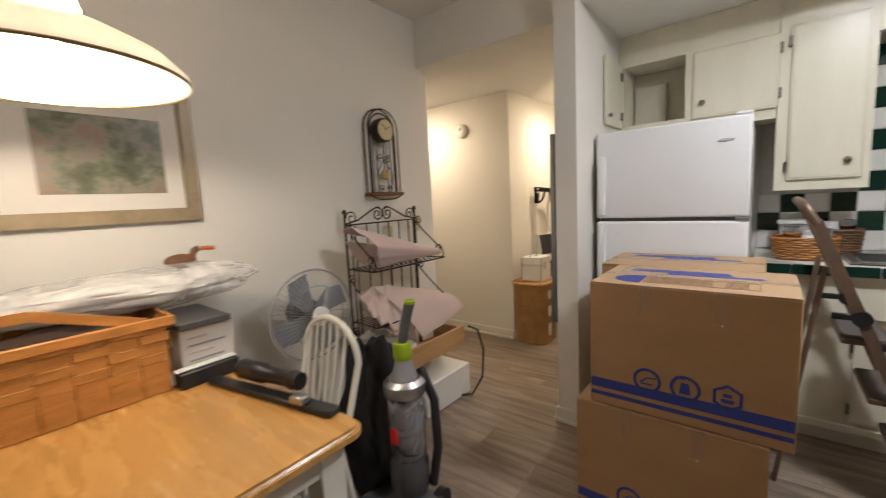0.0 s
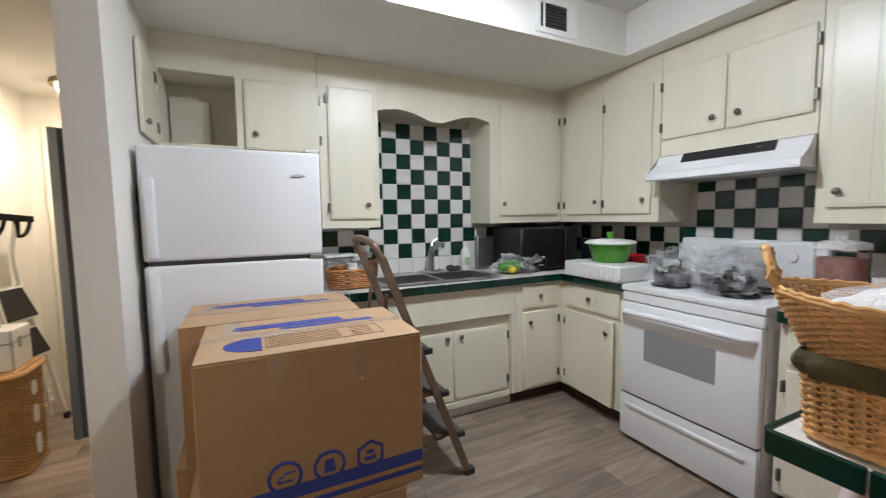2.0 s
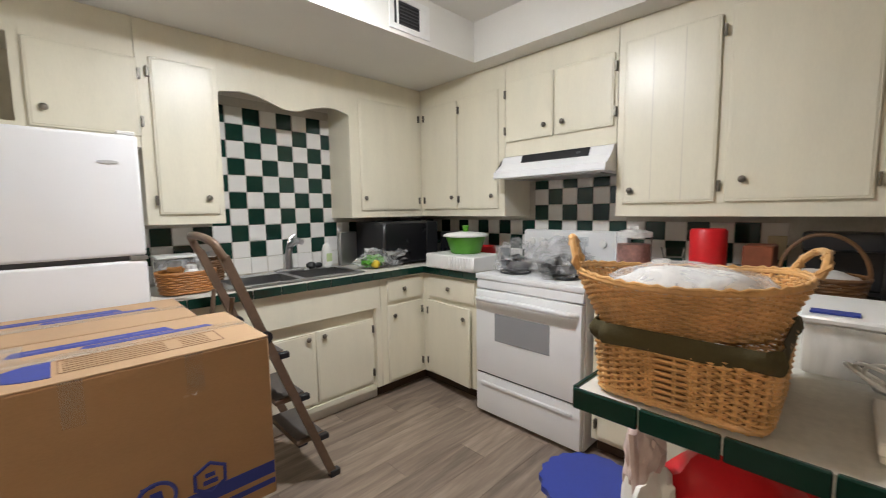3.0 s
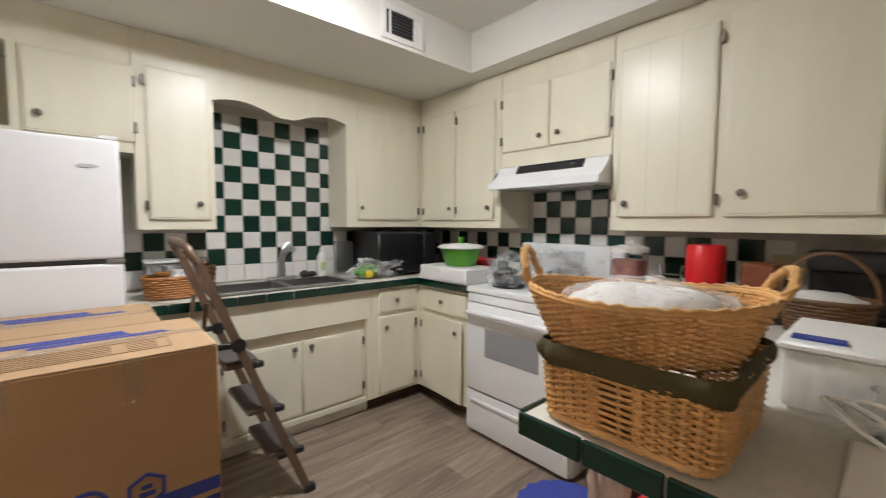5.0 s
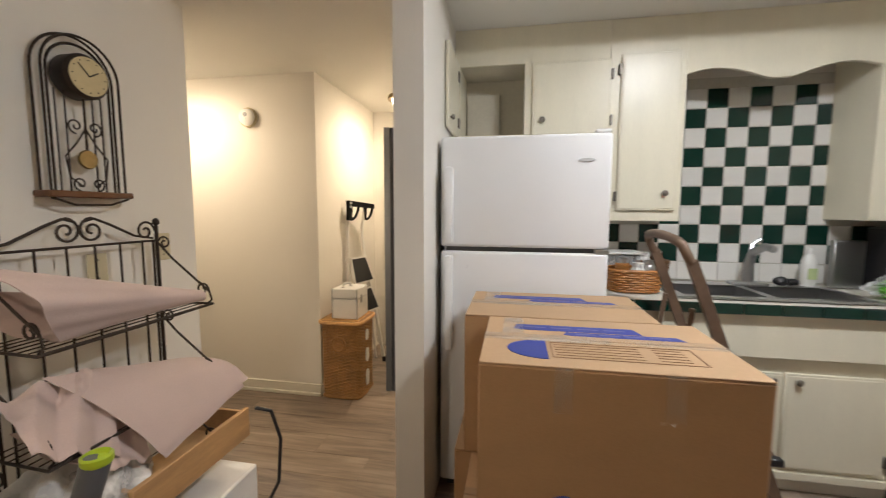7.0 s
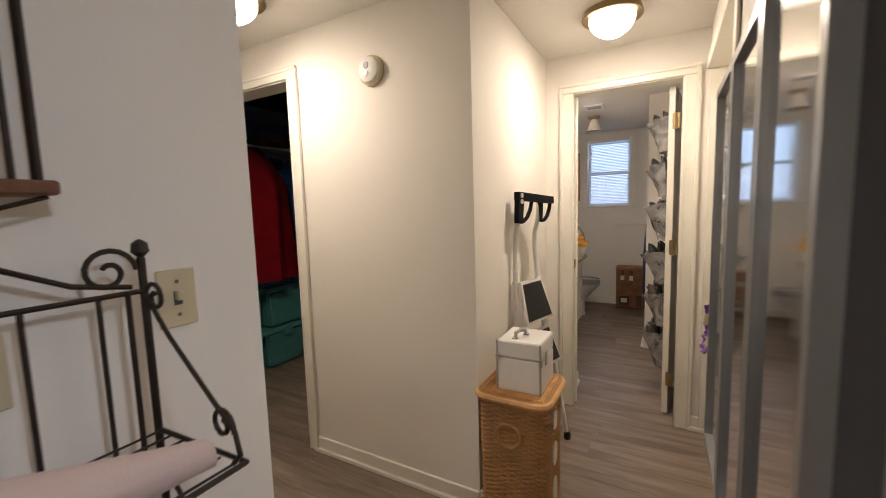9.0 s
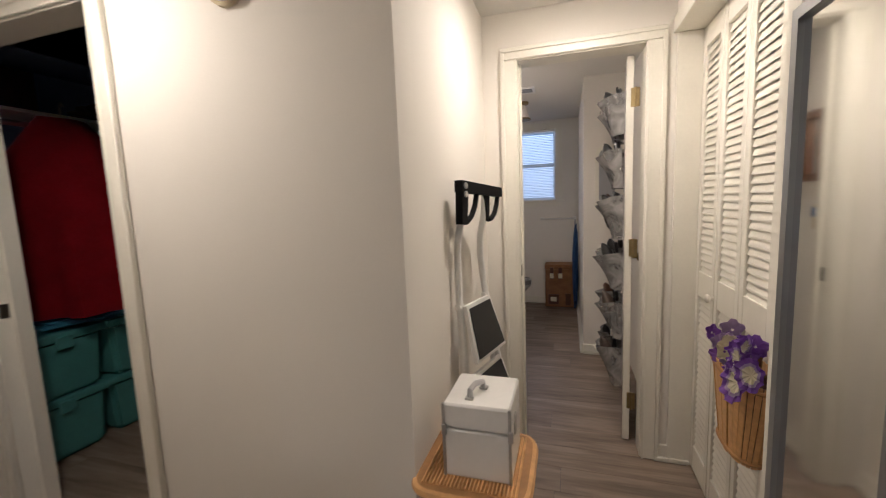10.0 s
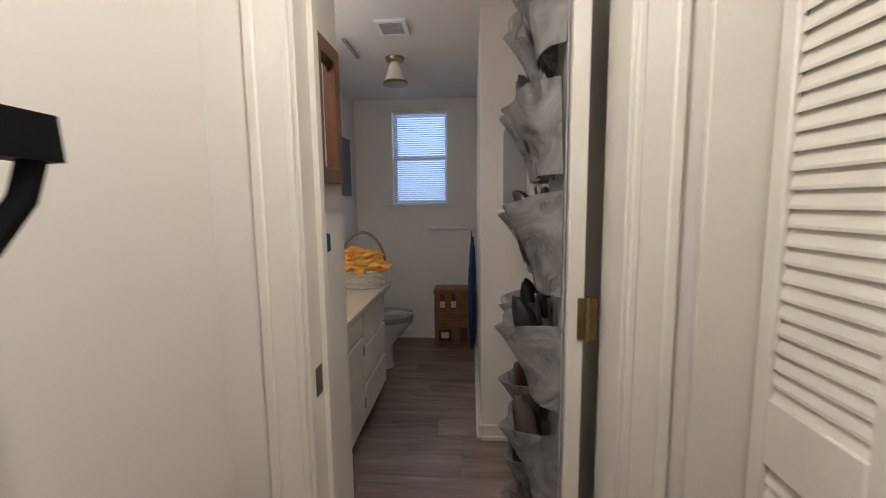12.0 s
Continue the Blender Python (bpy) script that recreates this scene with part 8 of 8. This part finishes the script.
part("strap", box(-0.60, 7.645, 0.04, -0.54, 7.66, 0.18, 0.002), SHOE, t)
TX, TY = -1.185, 6.565
t = thing("towel_basket", "white wicker basket with yellow towels on the vanity", "basket", (TX, TY, 0.80))
part("weave", weave(TX, TY, 0.802, 0.905, 0.125, 0.115, 0.152, 0.14, 9, 26, 2.4, 0.0065, 0.004), WHITEP, t)
part("rim", ring(TX, TY, 0.91, 0.155, 0.143, 0.010, 2.4), WHITEP, t)
part("handle", tube([(TX + 0.148 * math.cos(a), TY, 0.91 + 0.235 * math.sin(a)) for a in [math.pi * k / 20 for k in range(21)]], 0.0095, 7), mat("grey_cane", (0.22, 0.18, 0.14), 0.6, var=0.4), t, "grey cane handle")
part("towel", blob(TX + 0.01, TY - 0.02, 0.935, 0.17, 0.15, 0.05, 0.3, 101, 4, 3.2), YELLOW, t, "yellow towel")
part("towel", blob(TX - 0.07, TY, 0.995, 0.075, 0.09, 0.055, 0.35, 102, 4, 3.0), YELLOW, t, "yellow towel")
part("towel", blob(TX + 0.055, TY + 0.02, 0.985, 0.085, 0.09, 0.045, 0.35, 104, 4, 3.0), YELLOW, t, "yellow towel")
t = thing("ceiling_light", "unlit brass and white bell ceiling light", "ceiling light", (-1.0, 6.85, 2.29), group="ceiling lights")
part("canopy", lathe([(0.065, 0), (0.06, -0.02), (0.03, -0.03)], -1.0, 6.85, 28, cz=2.289), BRASS, t)
part("bell", lathe([(0.03, -0.03), (0.045, -0.06), (0.055, -0.10), (0.08, -0.16), (0.075, -0.16), (0.05, -0.1)], -1.0, 6.85, 32, cz=2.289), PENDSH, t, "white glass bell")
part("brass_rim", lathe([(0.082, -0.155), (0.084, -0.17), (0.07, -0.172)], -1.0, 6.85, 32, cz=2.289), BRASS, t)
t = thing("exhaust_vent", "square white exhaust vent on the bathroom ceiling", "vent", (-0.925, 6.385, 2.28))
part("frame", frame_plate(-1.01, 6.285, -0.84, 6.485, 0.022, 2.276, 2.289, 'xy'), WHITEPL, t)
for k in range(7):
    part("slat", box(-0.988, 6.318 + k * 0.021, 2.279, -0.862, 6.324 + k * 0.021, 2.286), GREY, t)
part("backing", box(-0.988, 6.307, 2.287, -0.862, 6.463, 2.2895), DKGREY, t)
solid("vent_slot", box(-1.25, 6.50, 2.276, -1.228, 6.80, 2.289, 0.002), GREY, "narrow grey slot on the bathroom ceiling", "vent")
t = thing("towel_bar", "white towel bar on the bathroom wall", "towel bar", (-0.68, BYF, 1.08))
part("bar", tube([(-0.90, BYF - 0.05, 1.085), (-0.47, BYF - 0.05, 1.085)], 0.009, 8), WHITEPL, t)
for x in (-0.88, -0.49):
    part("bracket", box(x - 0.02, BYF - 0.06, 1.065, x + 0.02, BYF - 0.001, 1.105, 0.004), WHITEPL, t)
solid("blue_towel", blob(-0.49, 7.45, 0.55, 0.03, 0.15, 0.48, 0.25, 103, 4, flat=0.06), BLUECL, "dark blue towel hanging on the alcove wall", "towel")
t = thing("arched_mirror", "small white arched frame on the bathroom wall", "wall frame", (-0.31, 6.21, 1.3))
pts = [(-0.36, 1.27), (-0.36, 1.66)] + [(-0.27 - 0.09 * math.cos(math.pi * k / 12), 1.66 + 0.09 * math.sin(math.pi * k / 12)) for k in range(13)] + [(-0.18, 1.27)]
part("frame", prism(pts, 6.185, 6.209, 'xz'), WHITEP, t)
pts = [(-0.33, 1.31), (-0.33, 1.66)] + [(-0.27 - 0.06 * math.cos(math.pi * k / 12), 1.66 + 0.06 * math.sin(math.pi * k / 12)) for k in range(13)] + [(-0.21, 1.31)]
part("panel", prism(pts, 6.182, 6.186, 'xz'), GREY, t)
part("ledge", box(-0.37, 6.15, 1.26, -0.17, 6.209, 1.28, 0.003), WHITEP, t)
t = thing("wood_mirror", "walnut-framed mirror on the bathroom wall", "mirror", (-0.86, 5.06, 1.45))
part("frame", frame_plate(4.965, 1.372, 5.125, 1.70, 0.035, -0.858, -0.83, 'yz'), WALNUT, t, "walnut frame")
part("mirror_glass", box(-0.857, 4.998, 1.405, -0.845, 5.092, 1.667), MIRROR, t)
t = thing("bath_switch", "brown outlet plate on the bathroom wall", "wall plate", (-0.86, 5.01, 1.145))
part("plate", box(-0.859, 4.975, 1.145, -0.852, 5.05, 1.262, 0.002), IVORY, t)
part("night_light", box(-0.852, 5.0, 1.205, -0.836, 5.03, 1.25, 0.004), BLUECL, t)
solid("dark_frame", box(-1.599, 7.36, 1.40, -1.572, 7.66, 1.89, 0.004), DKGREY, "dark framed picture on the bathroom wall", "picture")

t = thing("vanity_light", "lit vanity light bar with three globes over the basin", "wall light", (-1.6, 5.75, 1.92))
part("bar", box(-1.599, 5.50, 1.89, -1.565, 6.0, 1.97, 0.006), CHROME, t)
for y in (5.58, 5.75, 5.92):
    part("globe", lathe([(0.004, -0.055), (0.035, -0.045), (0.055, 0.0), (0.035, 0.045), (0.004, 0.055)], -1.50, y, 24, cz=1.93), VLAMP, t, "glowing globe bulb")
    part("socket", lathe([(0.02, -1.567), (0.02, -1.545)], 0, y, 14, axis='x', cz=1.93), CHROME, t)

# ---- floor planks ----
PL, PW = 1.22, 0.178
PLME = finish(box(-PL / 2 + 0.0008, -PW / 2 + 0.0008, -0.0025, PL / 2 - 0.0008, PW / 2 - 0.0008, 0.0), "plank", PLANK, 0)
floor_ob = bpy.data.objects["floor"]


def lay_planks(y_from, y_to, x_from, x_to):
    y = y_from
    k = 0
    while y < y_to - 0.01:
        x = x_from - random.uniform(0, 1.0)
        while x < x_to:
            a, b = max(x, x_from), min(x + PL, x_to)
            if b - a > 0.02:
                piece("plank", PLME, floor_ob, Matrix.Translation(((a + b) / 2, y + PW / 2, 0)) @ Matrix.Rotation(math.pi * (k % 2), 4, 'Z') @ Matrix.Diagonal(((b - a) / PL, 1, 1, 1)))
            x += PL
            k += 1
        y += PW


random.seed(7)
lay_planks(0.0, 2.77, CX, KX)
lay_planks(16 * PW, 3.68, -3.42, KX)
lay_planks(21 * PW, 7.9, -1.71, 0.9)
lay_planks(21 * PW, 5.6, -3.83, -1.715)
bm = bmesh.new()
y = 0.0 - PW
while y > -2.7:
    x = CX - random.uniform(0, 1)
    while x < KX:
        box(x + 0.001, y + 0.001, -0.0025, x + PL - 0.001, y + PW - 0.001, 0, 0, bm)
        x += PL
    y -= PW
tagged(part("plank_field", bm, PLANK, floor_ob), kind="stuff")
